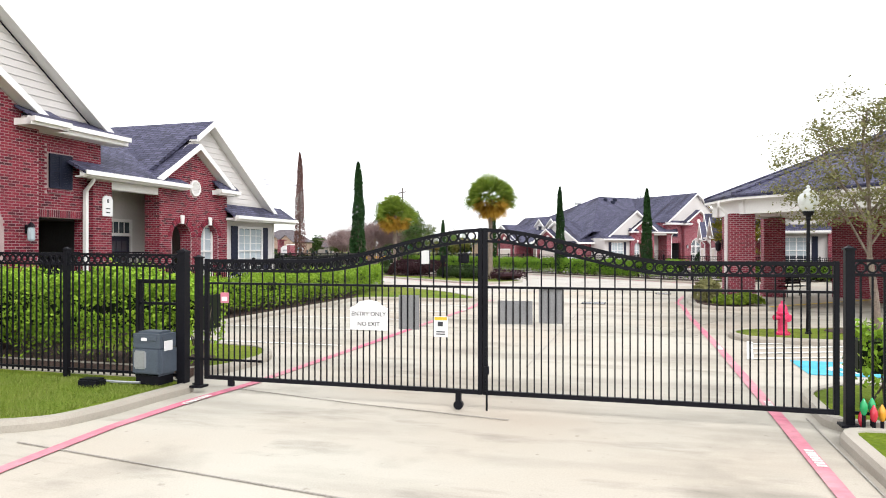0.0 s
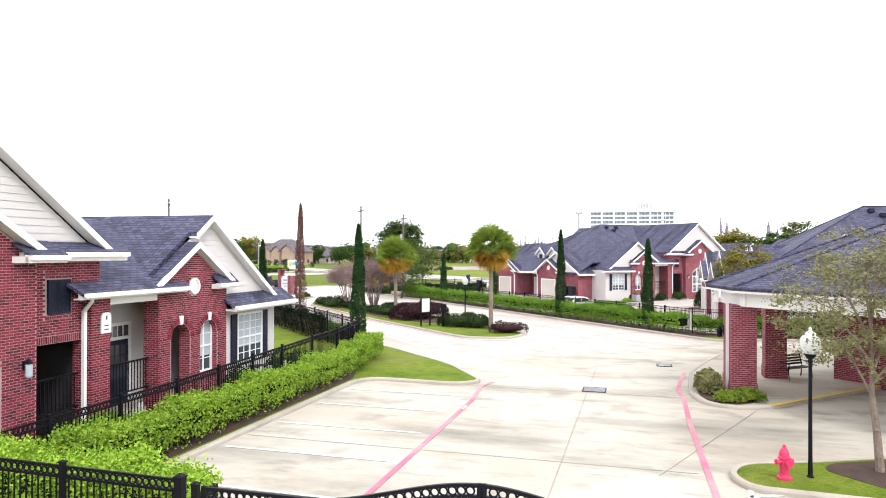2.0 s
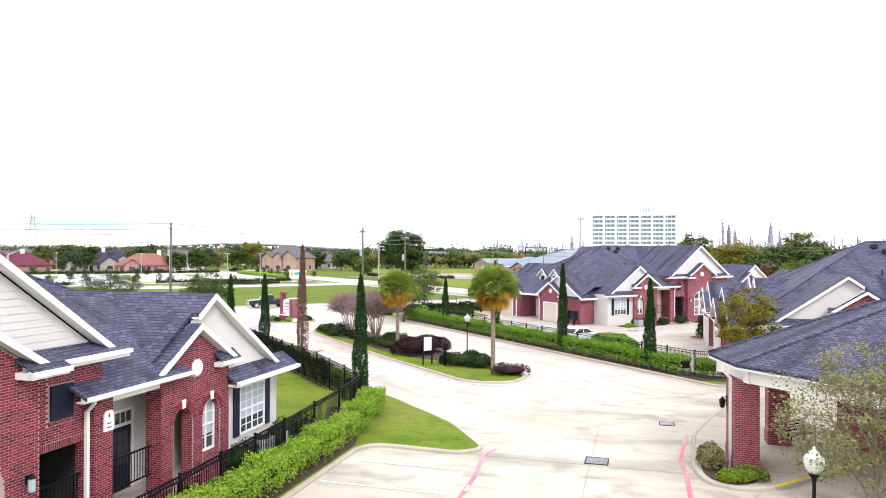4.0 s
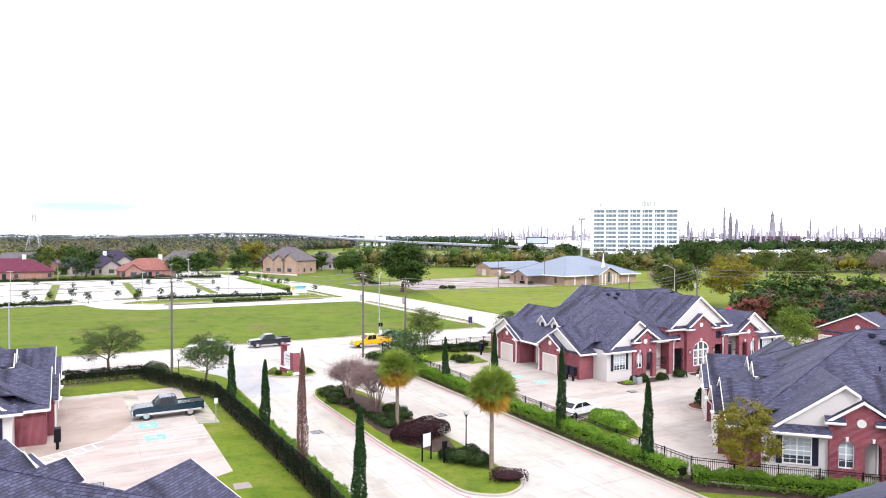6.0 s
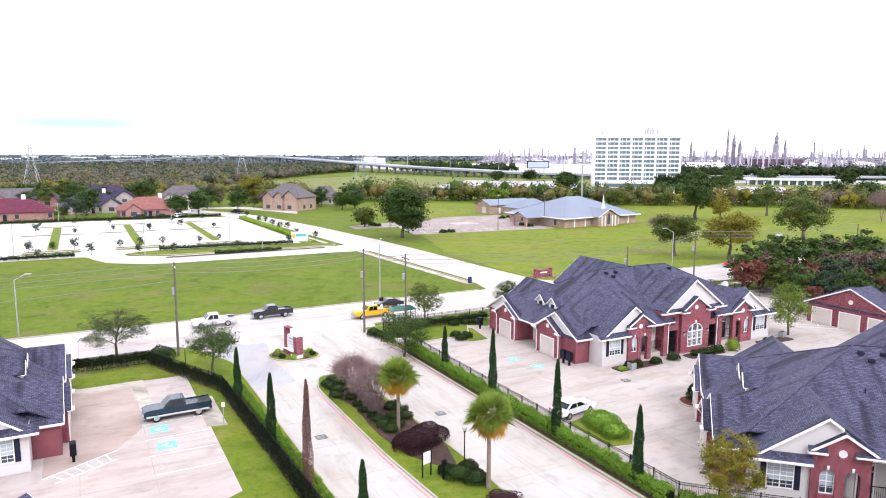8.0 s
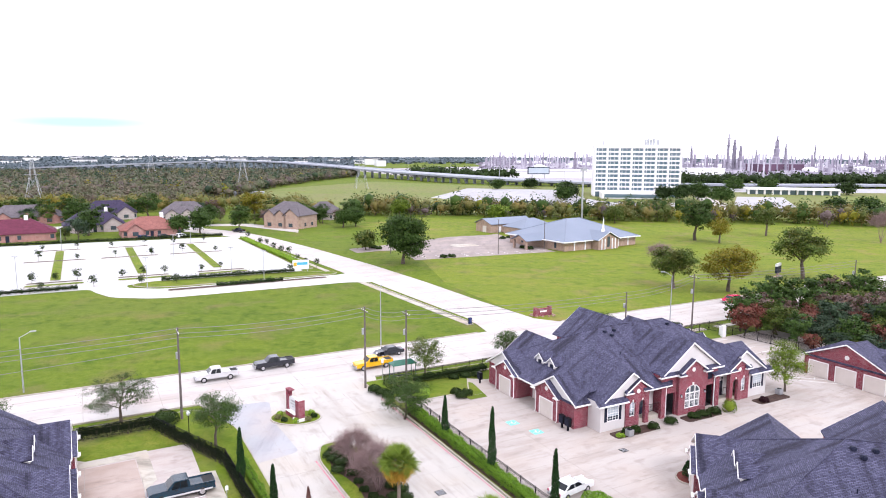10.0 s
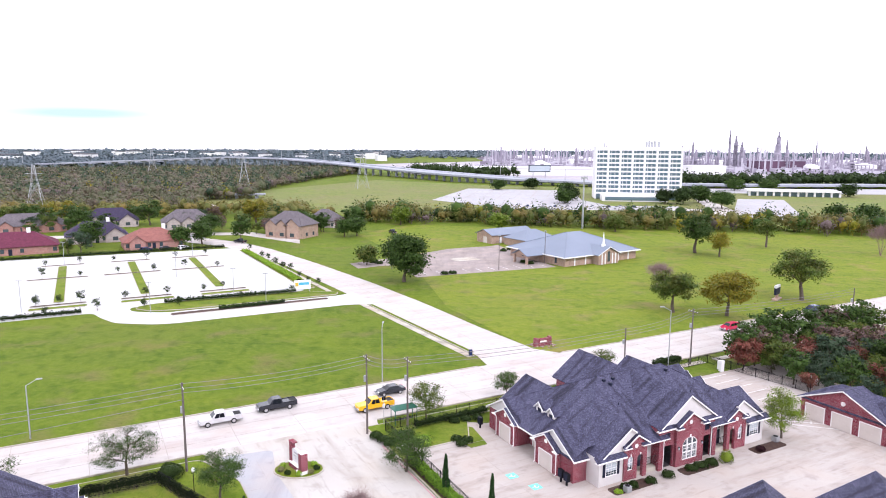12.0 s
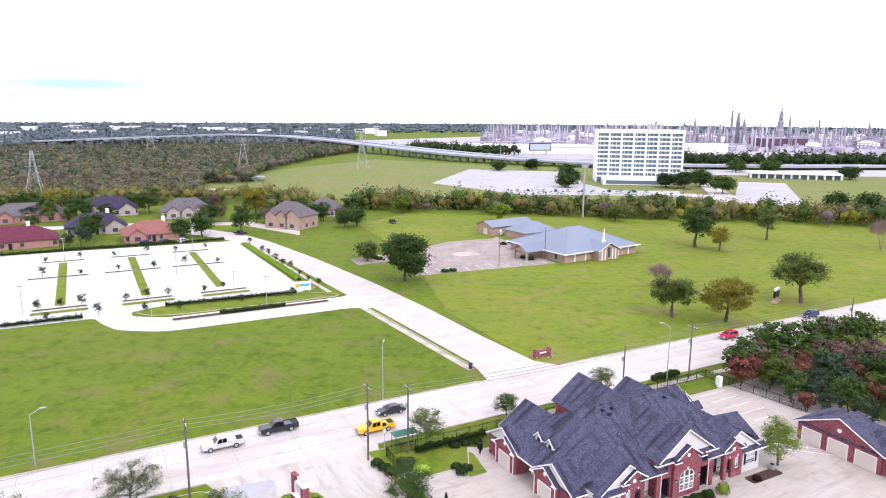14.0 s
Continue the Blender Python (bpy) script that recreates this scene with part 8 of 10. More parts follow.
t = thing("message_board", *R(160.4, 113.6), 0, MAIN + 20, "black electronic message board on a stone base", "sign")
part("base", boxed(-2.2, 2.2, -0.7, 0.7, 0, 0.4), M_tanbrick, t)
part("post", boxed(-0.8, 0.8, -0.2, 0.2, 0.4, 1.4), M_tanbrick, t)
part("screen", boxed(-1.7, 1.7, -0.3, 0.3, 1.4, 3.2, 0.05), M_shutter, t)
part("header", boxed(-1.6, 1.6, -0.32, 0.32, 3.2, 3.9, 0.05), M_white, t)
t = thing("post_box", *R(64.0, 108.4), 0, MAIN, "small blue post box at the road corner", "box")
part("case", boxed(-0.3, 0.3, -0.25, 0.25, 0.2, 1.3, 0.05), P_blue, t)
for sx in (-0.22, 0.22):
    part("foot", boxed(sx - 0.05, sx + 0.05, -0.2, 0.2, -0.02, 0.22), P_blue, t)

# ---------------------------------------------------------------- garage block behind the court
gb = thing("garage_block", *R(94.1, 48.75), 0, MAIN - 90, "red brick garage block with four pale doors", "building")
part("brick_wall", boxed(-12.5, 11.3, 0, 7.5, 0, 2.9), M_brickwall, gb)
bm = bmesh.new()
wall2d(bm, [(-12.1, 0), (0.1, 0), (0.1, 2.9), (-6.0, 5.6), (-12.1, 2.9)], -0.4, 0.1)
part("brick_gable", bm, M_brickwall, gb)
bm = bmesh.new()
e4 = [(-12.8, -0.6, 2.95), (11.8, -0.6, 2.95), (11.8, 8, 2.95), (-13, 8, 2.95)]
p4, q4 = (-8.7, 3.7, 5.3), (7.5, 3.7, 5.3)
for q in ((e4[0], e4[1], q4, p4), (e4[1], e4[2], q4), (e4[2], e4[3], p4, q4), (e4[3], e4[0], p4)):
    slab(bm, q, 0.12)
part("roof", bm, M_shingle, gb)
bm = bmesh.new()
pitch_roof(bm, -6.0, 6.6, 5.9, 2.95, -0.8, 4.0)
part("gable_roof", bm, M_shingle, gb)
bm = bmesh.new()
rake(bm, -6.0, 6.6, 5.85, 2.9, -0.8, 0.25)
part("rake_board", bm, M_trim, gb)
bm = bmesh.new()
for a, b in ((0.6, 11.8),):
    eave_board(bm, a, b, -0.6, 2.95)
part("fascia", bm, M_trim, gb)
for xg, yg in ((-10.0, -0.45), (-6.0, -0.45), (-2.0, -0.45), (3.0, -0.05), (7.8, -0.05)):
    garage_door(gb, pose(xg, yg, 0.02), 2.8, 2.2)
round_vent(gb, pose(-6.0, -0.42, 3.9), 0.32)

# ---------------------------------------------------------------- church
def hip(bm, x0, x1, y0, y1, z, rise, thick=0.15, ridge_x=True):
    hx, hy = (x1 - x0) / 2, (y1 - y0) / 2
    cx_, cy_ = (x0 + x1) / 2, (y0 + y1) / 2
    k = min(hx, hy)
    if hx >= hy:
        p, q = (x0 + k, cy_, z + rise), (x1 - k, cy_, z + rise)
        a, b, c, d = (x0, y0, z), (x1, y0, z), (x1, y1, z), (x0, y1, z)
        fs = ((a, b, q, p), (b, c, q), (c, d, p, q), (d, a, p))
    else:
        p, q = (cx_, y0 + k, z + rise), (cx_, y1 - k, z + rise)
        a, b, c, d = (x0, y0, z), (x1, y0, z), (x1, y1, z), (x0, y1, z)
        fs = ((a, b, p), (b, c, q, p), (c, d, q), (d, a, p, q))
    for f in fs:
        slab(bm, f, thick)
    return p, q


ch = thing("church", 38.6, 221.5, 0, 34, "tan brick church with a wide pale blue metal roof", "church")
part("wall", boxed(0.6, 35, 0.6, 29, 0, 3.2), M_tanbrick, ch)
bm = bmesh.new()
pk = hip(bm, -0.6, 36, -0.6, 30, 3.2, 6.0)
part("roof", bm, M_metalroof, ch)
bm = bmesh.new()
for c in ((-0.6, -0.6), (36, -0.6), (36, 30), (-0.6, 30)):
    tgt = pk[0] if c[0] < 10 else pk[1]
    tube(bm, (c[0], c[1], 3.25), (tgt[0], tgt[1], tgt[2] + 0.05), 0.1, n=5)
part("hip_cap", bm, M_metalroof, ch)
for x0, x1, y0, y1 in ((-0.7, 36.1, -0.8, -0.55), (-0.8, -0.55, -0.7, 30.1), (35.95, 36.2, -0.7, 30.1)):
    part("fascia", boxed(x0, x1, y0, y1, 2.95, 3.3), M_white, ch)
bm = bmesh.new()
wall2d(bm, [(13, 0), (22.5, 0), (22.5, 3.4), (17.75, 5.4), (13, 3.4)], -2.6, 0.7)
part("entry_gable", bm, M_tanbrick, ch)
bm = bmesh.new()
pitch_roof(bm, 17.75, 5.4, 5.9, 3.3, -3.2, 8)
part("entry_roof", bm, M_metalroof, ch)
bm = bmesh.new()
rake(bm, 17.75, 5.4, 5.9, 3.3, -3.2, 0.4, 0.1)
part("rake_board", bm, M_white, ch)
part("tall_window", boxed(17.2, 18.3, -2.75, -2.55, 0.8, 4.3), M_glass, ch)
for x in (14.5, 16, 19.5, 21):
    part("pilaster", boxed(x - 0.2, x + 0.2, -2.8, -2.55, 0, 3.6), M_white, ch)
bm = bmesh.new()
turned(bm, [(0.7, 5.4), (0.7, 6.4), (0.45, 6.5), (0.03, 10.6)], 8, 17.75, 0)
part("steeple", bm, M_white, ch, "white pointed steeple")
for x in (5, 10, 26, 31):
    part("pilaster", boxed(x - 0.25, x + 0.25, 0.45, 0.62, 0, 3.2), M_white, ch)
for y in (5, 22):
    part("window", boxed(0.5, 0.62, y - 0.5, y + 0.5, 0.7, 2.6), M_glass, ch)
bm = bmesh.new()
wall2d(bm, [(-3.5, 3.0), (3.5, 3.0), (0, 4.6)], 0, 0.3)
turn_bm(bm, pose(-7.5, 14, 0, 0, 0, -90))
cn = part("canopy_gable", bm, M_tanbrick, ch)
bm = bmesh.new()
pitch_roof(bm, 0, 4.2, 4.95, 3.0, -0.6, 10)
part("canopy_roof", turn_bm(bm, pose(-7.5, 14, 0, 0, 0, -90)), M_metalroof, ch)
for y in (10.9, 17.1):
    part("column", boxed(-7.5, -6.8, y - 0.35, y + 0.35, 0, 3.0), M_tanbrick, ch)
ch2 = thing("church_hall", 17.7, 274, 0, 34, "small tan hall with a pale metal roof", "building")
part("wall", boxed(0, 22, 0, 10, 0, 3.6), M_tanbrick, ch2)
bm = bmesh.new()
pitch_roof(bm, 5, 5.8, 5.6, 3.5, -0.6, 22.6)
turn_bm(bm, Matrix.Translation((22, 0, 0)) @ pose(0, 0, 0, 0, 0, 90))
part("roof", bm, M_metalroof, ch2)
bm = bmesh.new()
wall2d(bm, [(0, 3.5), (10, 3.5), (5, 5.4)], -0.2, 0.2)
part("gable", turn_bm(bm, pose(0, 10, 0, 0, 0, -90)), M_tanbrick, ch2)
part("door", boxed(4, 5.2, -0.1, 0.05, 0, 2.4), M_white, ch2)
part("door", boxed(-0.1, 0.05, 3, 5.4, 0, 2.6), M_garage, ch2)
ch3 = thing("church_link", 30, 262, 0, 34, "low linking block with a pale metal hipped roof", "building")
part("wall", boxed(0.5, 17.5, 0.5, 13.5, 0, 3.0), M_tanbrick, ch3)
bm = bmesh.new()
hip(bm, 0, 18, 0, 14, 3.0, 3.4)
part("roof", bm, M_metalroof, ch3)
sheet("church_lot", [(-9.5, 203), (36, 222.5), (27, 246), (20, 272), (17, 268), (0, 260), (-14, 243), (-24, 234), (-33, 226), (-29, 217), (-22, 222), (-16, 224)], 0.01, M_asphalt, "worn brown church parking lot")
painted("bay_line", [[(-6 + 4.3 * k, 206.5 + 1.85 * k), (-8.2 + 4.3 * k, 211.3 + 1.85 * k)] for k in range(10)], 0.15, 0.018, M_whitepaint, "white bay line in the church lot")
sheet("lot_patch", rounded([(3, 232), (12, 236), (9, 241), (0, 238)], 2), 0.02, M_concrete, "pale worn patch in the church lot")
for x, y, h in ((16.5, 216.5, 11), (33, 229, 11), (-18, 216, 9)):
    t = thing("lot_light", x, y, 0, 0, "thin grey parking lot light pole", "lamp", "parking lot lights")
    bm = bmesh.new()
    tube(bm, (0, 0, 0), (0, 0, h), 0.13, 0.08, 6)
    part("pole", bm, M_woodpole, t)
    part("head", boxed(-0.5, 0.5, -0.15, 0.15, h, h + 0.2), M_galv, t)
for k, (x, y) in enumerate(((26, 230), (28, 227.5), (24, 258), (21, 255), (-1, 208), (1.5, 209), (-25, 228), (-23, 226))):
    shrub(x, y, 0, 1.3, 1.0, 1.1, M_hedgedark, "dark clipped shrub at the church lot", 300 + k, 0.2, 320)

# ---------------------------------------------------------------- new parking lot across the road
sheet("new_lot", rounded([R(-170, 177.3), R(1.0, 177.3), R(2.1, 172.5), R(5.0, 165.3), R(12.5, 160.2), R(17, 159.0), R(58, 158.6), R(64, 156), R(64, 172), R(60, 169.6), R(16, 170.4), R(9, 175), R(9, 179.5), R(53, 179.5), R(53, 262), R(50, 266), R(-26, 272), R(-170, 280)], 2.0), 0.03, M_lot, "bright new concrete parking lot and its drive")
for a in ([R(17, 166.3), R(55.5, 166.3), R(55.5, 168.4), R(17, 168.8)],):
    bed("planter", a, M_mulch, "mulched planter strip in the lot drive", round_r=1.5)
for s, w0, w1 in ((-6.4, 193, 250), (13.8, 194, 250), (33.2, 195, 250)):
    bed("planter", [R(s - 1.3, w0), R(s + 1.3, w0), R(s + 1.3, w1), R(s - 1.3, w1)], M_lawn, "narrow grass strip between the bays", round_r=0.8)
    for w, h0, h1 in ((190.4, 6.2, 6.2), (228.0, 9.0, 7.2), (252.4, 6.2, 6.2)):
        bed("planter", [R(s - h0, w - 0.8), R(s + h1, w - 0.8), R(s + h1, w + 0.8), R(s - h0, w + 0.8)], M_mulch, "narrow mulched end strip with young trees", round_r=0.7)
    bed("planter", [R(s - 6.4, 185.6), R(s + 6.4, 185.6), R(s + 6.4, 188.2), R(s - 6.4, 188.2)], M_lawn, "grass planter at the end of the bays", round_r=1.0)
bed("planter", [R(10, 177.4), R(13, 173.4), R(20, 171.6), R(59, 170.8), R(60.4, 173), R(52, 179), R(16, 181.2), R(11, 179.6)], M_lawn, "grass strip between lot and drive", round_r=2)
bed("planter", [R(53.4, 182), R(56.6, 182), R(53.6, 260), R(51.4, 260)], M_lawn, "grass strip along the lot's edge", round_r=0.8)
sheet("verge_walk", [R(58.0, 176), R(59.3, 176), R(55.0, 262), R(53.8, 262)], 0.04, M_concrete, "narrow concrete walk beside the lot")
bed("median", [R(64.8, 110), R(65.9, 110), R(63.3, 156), R(62.2, 156)], M_grass, "narrow grass median beside the side road", round_r=0.4)
sheet("verge_walk", [R(63.2, 108), R(64.7, 108), R(61.9, 158), R(60.3, 158)], 0.04, M_concrete, "narrow concrete walk beside the side road")
hedge([R(-60, 178.4), R(-1.4, 178.4)], 0.8, 0.9, 0, M_hedgedark, "row of young dark shrubs along the lot", 401, 60, 0.2, 0.3)
hedge([R(28, 167.4), R(44, 167.4)], 1.4, 0.7, 0.1, M_hedgedark, "low shrubs in the planter strip", 402, 50, 0.2, 0.3)
hedge([R(17, 180.0), R(50, 178.0)], 0.8, 0.9, 0.1, M_hedgedark, "row of young dark shrubs along the lot", 403, 60, 0.2, 0.3)
hedge([R(54.9, 192), R(52.6, 255)], 1.8, 0.9, 0.1, M_hedge, "light green hedge along the lot's edge", 404, 50, 0.22, 0.2)
hedge([R(-60, 271.5), R(48, 269.5)], 0.8, 0.9, 0.0, M_hedgedark, "row of dark shrubs behind the lot", 405, 40, 0.25, 0.4)


def young_tree(x, y, h, seed, mat):
    return tree(x, y, 0.1, h, 0.95, 0.05, mat, "staked young tree in a planter strip", seed, 0.2, 16, 14, 0.22, 0.28, group="young lot trees")


saps = []
for i in range(3):
    x, y = R(0, 0)
    saps.append(young_tree(x, y, 2.9 + 0.5 * i, 420 + i, M_hedgedark))
spots = [(s + dx, w) for s in (-6.4, 13.8, 33.2) for w in (190.4, 228.0, 252.4) for dx in (-5, 5)] + [(s, 191.5) for s in (-6.4, 13.8, 33.2)] + [(-20, 179.3), (-9, 179.3), (-30, 179.3), (20, 176), (35, 176), (48, 175), (12, 177.5), (2, 180)] + [(57.5 - 0.045 * (w - 180), w) for w in range(182, 262, 8)] + [(-50, 190.4), (-26, 190.4), (-26, 228), (-26, 252.4)]
rng_s = random.Random(7)
for k, (s, w) in enumerate(spots):
    if k < 3:
        saps[k].matrix_world = pose(*R(s, w), 0.1)
    elif rng_s.random() < 0.88:
        copy_thing(saps[k % 3], pose(*R(s, w), 0.1, 0, 0, 40 * k) @ Matrix.Scale(rng_s.uniform(0.6, 0.95), 4))
for s, w in ((-14, 186), (-6, 253), (24, 215), (34, 180), (34, 253), (13, 171), (40, 170)):
    t = thing("lot_light", *R(s, w), 0.02, 0, "thin grey parking lot light pole", "lamp", "parking lot lights")
    bm = bmesh.new()
    tube(bm, (0, 0, 0), (0, 0, 7.5), 0.09, 0.07, 6)
    part("pole", bm, M_galv, t)
    part("head", boxed(-0.7, 0.7, -0.15, 0.15, 7.5, 7.65), M_galv, t)
t = thing("lot_sign", *R(51.8, 178.0), 0.1, MAIN - 8, "white sign board with a colour patch at the lot", "sign")
part("board", boxed(-2.2, 2.2, -0.15, 0.15, 0.7, 3.2, 0.05), M_white, t)
part("text_bar", boxed(-1.0, 1.8, -0.17, -0.14, 1.9, 2.6), M_bluepaint, t)
part("emblem", boxed(-1.9, -1.1, -0.17, -0.14, 1.6, 2.6), M_yellowpaint, t)
for sx in (-1.8, 1.8):
    part("post", boxed(sx - 0.1, sx + 0.1, -0.1, 0.1, 0, 0.8), M_galv, t)

# ---------------------------------------------------------------- brick houses beyond the lot


def house(x, y, turn, w, d, eave, rise, wall_m, roof_m, label, gables=1, chimney=True, storeys=1):
    h = thing("house", x, y, 0, turn, label, "house", "suburban houses")
    part("wall", boxed(-w / 2, w / 2, 0, d, -0.1, eave), wall_m, h)
    bm = bmesh.new()
    hip(bm, -w / 2 - 0.6, w / 2 + 0.6, -0.6, d + 0.6, eave, rise)
    part("roof", bm, roof_m, h)
    for k in range(gables):
        gx = (-0.28, 0.3, 0.02)[k] * w
        gw = 2.8 if k != 1 else 3.6
        bm = bmesh.new()
        wall2d(bm, [(gx - gw, 0), (gx + gw, 0), (gx + gw, eave), (gx, eave + gw * 0.75), (gx - gw, eave)], -1.6, 0.2)
        part("front_gable", bm, wall_m, h)
        bm = bmesh.new()
        pitch_roof(bm, gx, gw + 0.5, eave + gw * 0.75 + 0.35, eave - 0.1, -2.1, d * 0.55)
        part("gable_roof", bm, roof_m, h)
        part("window", boxed(gx - 1.0, gx + 1.0, -1.66, -1.55, 0.8, 2.3), M_glass, h)
    for sx in ((-0.44, -0.08, 0.12, 0.46) if w > 14 else (-0.4, 0.4)):
        for st in range(storeys):
            part("window", boxed(sx * w - 0.6, sx * w + 0.6, -0.06, 0.05, 0.8 + 2.9 * st, 2.3 + 2.9 * st), M_glass, h)
    for sd in (0.3, 0.7):
        part("window", boxed(w / 2 - 0.05, w / 2 + 0.06, d * sd - 0.6, d * sd + 0.6, 0.8, 2.3), M_glass, h)
    part("door", boxed(-0.6, 0.6, -0.08, 0.05, 0, 2.3), M_shutter, h)
    if chimney:
        part("chimney", boxed(w * 0.18, w * 0.18 + 1.3, d * 0.45, d * 0.45 + 1.0, eave, eave + rise + 1.3), M_white, h)
    return h


M_palebrick = brickwork("pale_brick", (0.44, 0.38, 0.36), (0.38, 0.32, 0.31), (0.44, 0.4, 0.37), w=0.4, h=0.2, gap=0.03, dark=(0.28, 0.23, 0.22))
M_pinkbrick = brickwork("pinkish_brick", (0.40, 0.20, 0.17), (0.34, 0.16, 0.14), (0.40, 0.3, 0.27), w=0.4, h=0.2, gap=0.03, dark=(0.25, 0.12, 0.1))
M_indigoroof = brickwork("indigo_shingles", (0.055, 0.045, 0.085), (0.042, 0.034, 0.068), (0.025, 0.02, 0.04), w=0.5, h=0.3, gap=0.03, rough=0.95)
house(-70.5, 288.5, -24, 19, 12, 5.6, 5.4, M_tanbrick, M_greyroof, "two-storey tan brick house with steep grey roof", 3, False, 2)
house(-112, 256, 30, 21, 14, 2.9, 4.4, M_pinkbrick, M_orangeroof, "brick house with clay-red hipped roof", 1)
house(-155, 237, 32, 30, 15, 3.0, 4.6, M_pinkbrick, M_redshingle, "brick house with maroon hipped roof and pale chimney", 1)
house(-141, 270, 30, 22, 13, 3.0, 5.2, M_palebrick, M_indigoroof, "pale house with dark indigo roof", 2)
house(-160, 320, 28, 24, 13, 3.2, 5.6, M_palebrick, M_indigoroof, "pale house with dark indigo gabled roof", 2, False)
house(-122, 316, 24, 22, 13, 3.4, 5.4, M_palebrick, M_greyroof, "pale house with grey gabled roof", 3, False)
house(-186, 298, 30, 30, 14, 3.2, 5.0, M_pinkbrick, M_greyroof, "brick house with wide grey hipped roof", 3, False)
house(-62, 326, -20, 15, 11, 3.4, 5.0, M_palebrick, M_greyroof, "pale house with grey roof behind the trees", 1, False)
sheet("church_meadow", [R(77, 104), R(83, 102.6), R(330, 102.6), (260, 285), (120, 318), (-20, 338), (-40, 300), (-14, 236), (0, 165)], -0.004, M_churchgrass, "yellowish mown meadow round the church")
sheet("house_street", [(-220, 262), (-130, 292), (-90, 296), (-60, 272), (-62, 282), (-88, 305), (-132, 301), (-220, 272)], 0.02, M_road, "pale street between the houses")

# ---------------------------------------------------------------- meadow trees


def big_tree(x, y, h, r, mat, label, seed, leaf=0.5, n=60, per=22, clear=0.25, cr=0.95):
    return tree(x, y, 0, h, r, 0.035 * h, mat, label, seed, clear, n, per, leaf * 1.15, cr, dense=3.0, group="meadow trees")


big_tree(-12.8, 196, 14.5, 6.6, M_oak, "large dark rounded oak beside the church lot", 501, 0.5, 110, 30, 0.16)
big_tree(54.7, 161.5, 10.6, 5.0, M_autumn, "spreading autumn oak on the meadow", 502, 0.36, 90, 22, 0.28, 0.7)
big_tree(66.4, 158.3, 10.8, 5.8, M_yellowtree, "spreading yellow-green oak on the meadow", 503, 0.36, 100, 22, 0.28, 0.7)
big_tree(93, 175.6, 13.5, 6.2, M_autumn, "brown-green oak at the road's edge", 504, 0.4, 90, 22, 0.3, 0.8)
big_tree(93, 254, 15.5, 5.6, M_oak, "dark oak on the meadow", 505, 0.5, 70, 22, 0.25)
big_tree(127, 270, 11, 4.0, M_autumn, "thin brown tree on the meadow", 506, 0.4, 40, 16, 0.35)
big_tree(99, 246, 9, 3.2, M_yellowtree, "thin autumn tree on the meadow", 507, 0.4, 40, 16, 0.3)
bare_tree(59.6, 189, 0, 8.5, 5.0, 508, "leafless tree on the meadow")
bare_tree(160, 250, 0, 13, 6.0, 509, "leafless tree at the meadow's edge", M_twig)
for k, (x, y, h, r) in enumerate(((-45, 292, 8, 3.4), (-40, 296, 8.5, 3.6), (-64, 318, 7, 3.2), (-72, 330, 8, 4))):
    big_tree(x, y, h, r, M_oak, "rounded dark tree beside the brick house", 520 + k, 0.5, 50, 20, 0.2)
for k, (x, y, h, r, m) in enumerate(((-138, 259, 10, 4, M_oak), (-172, 312, 12, 7, M_oak), (-200, 280, 9, 5, M_autumn), (-106, 300, 9, 5, M_oak), (-146, 330, 12, 7, M_oak), (-98, 268, 9, 4, M_oak), (-94, 330, 14, 5, M_yellowtree), (-192, 335, 11, 8, M_yellowtree), (-215, 320, 9, 6, M_autumn), (-104, 262, 8, 3.2, M_oak), (-24, 338, 9, 4, M_limetree), (-212, 340, 9, 7, M_oak), (23, 312, 9, 4.4, M_limetree), (-27, 224, 6, 2.6, M_autumn), (78, 316, 8, 4.5, M_autumn))):
    big_tree(x, y, h, r, m, "garden tree among the brick houses", 530 + k, 0.62, 36, 18, 0.2)
M_duskwood = foliage("dusky_half_bare_twigs", (0.150, 0.088, 0.078), (0.175, 0.105, 0.070), (0.095, 0.070, 0.066), 0.3)
cl = []
for k, (m, nm) in enumerate(((M_oak, "dark green"), (M_autumn, "olive-brown"), (M_redtree, "red autumn"), (M_duskwood, "grey half-bare"), (M_forestdark, "dark evergreen"))):
    cl.append(tree(0, -300 - 20 * k, 0, 8.5, 3.6, 0.2, m, nm + " tree in the thicket beyond the court", 560 + k, 0.12, 34, 20, 0.52, 0.55, group="thicket trees"))
rc = random.Random(11)
first = set()
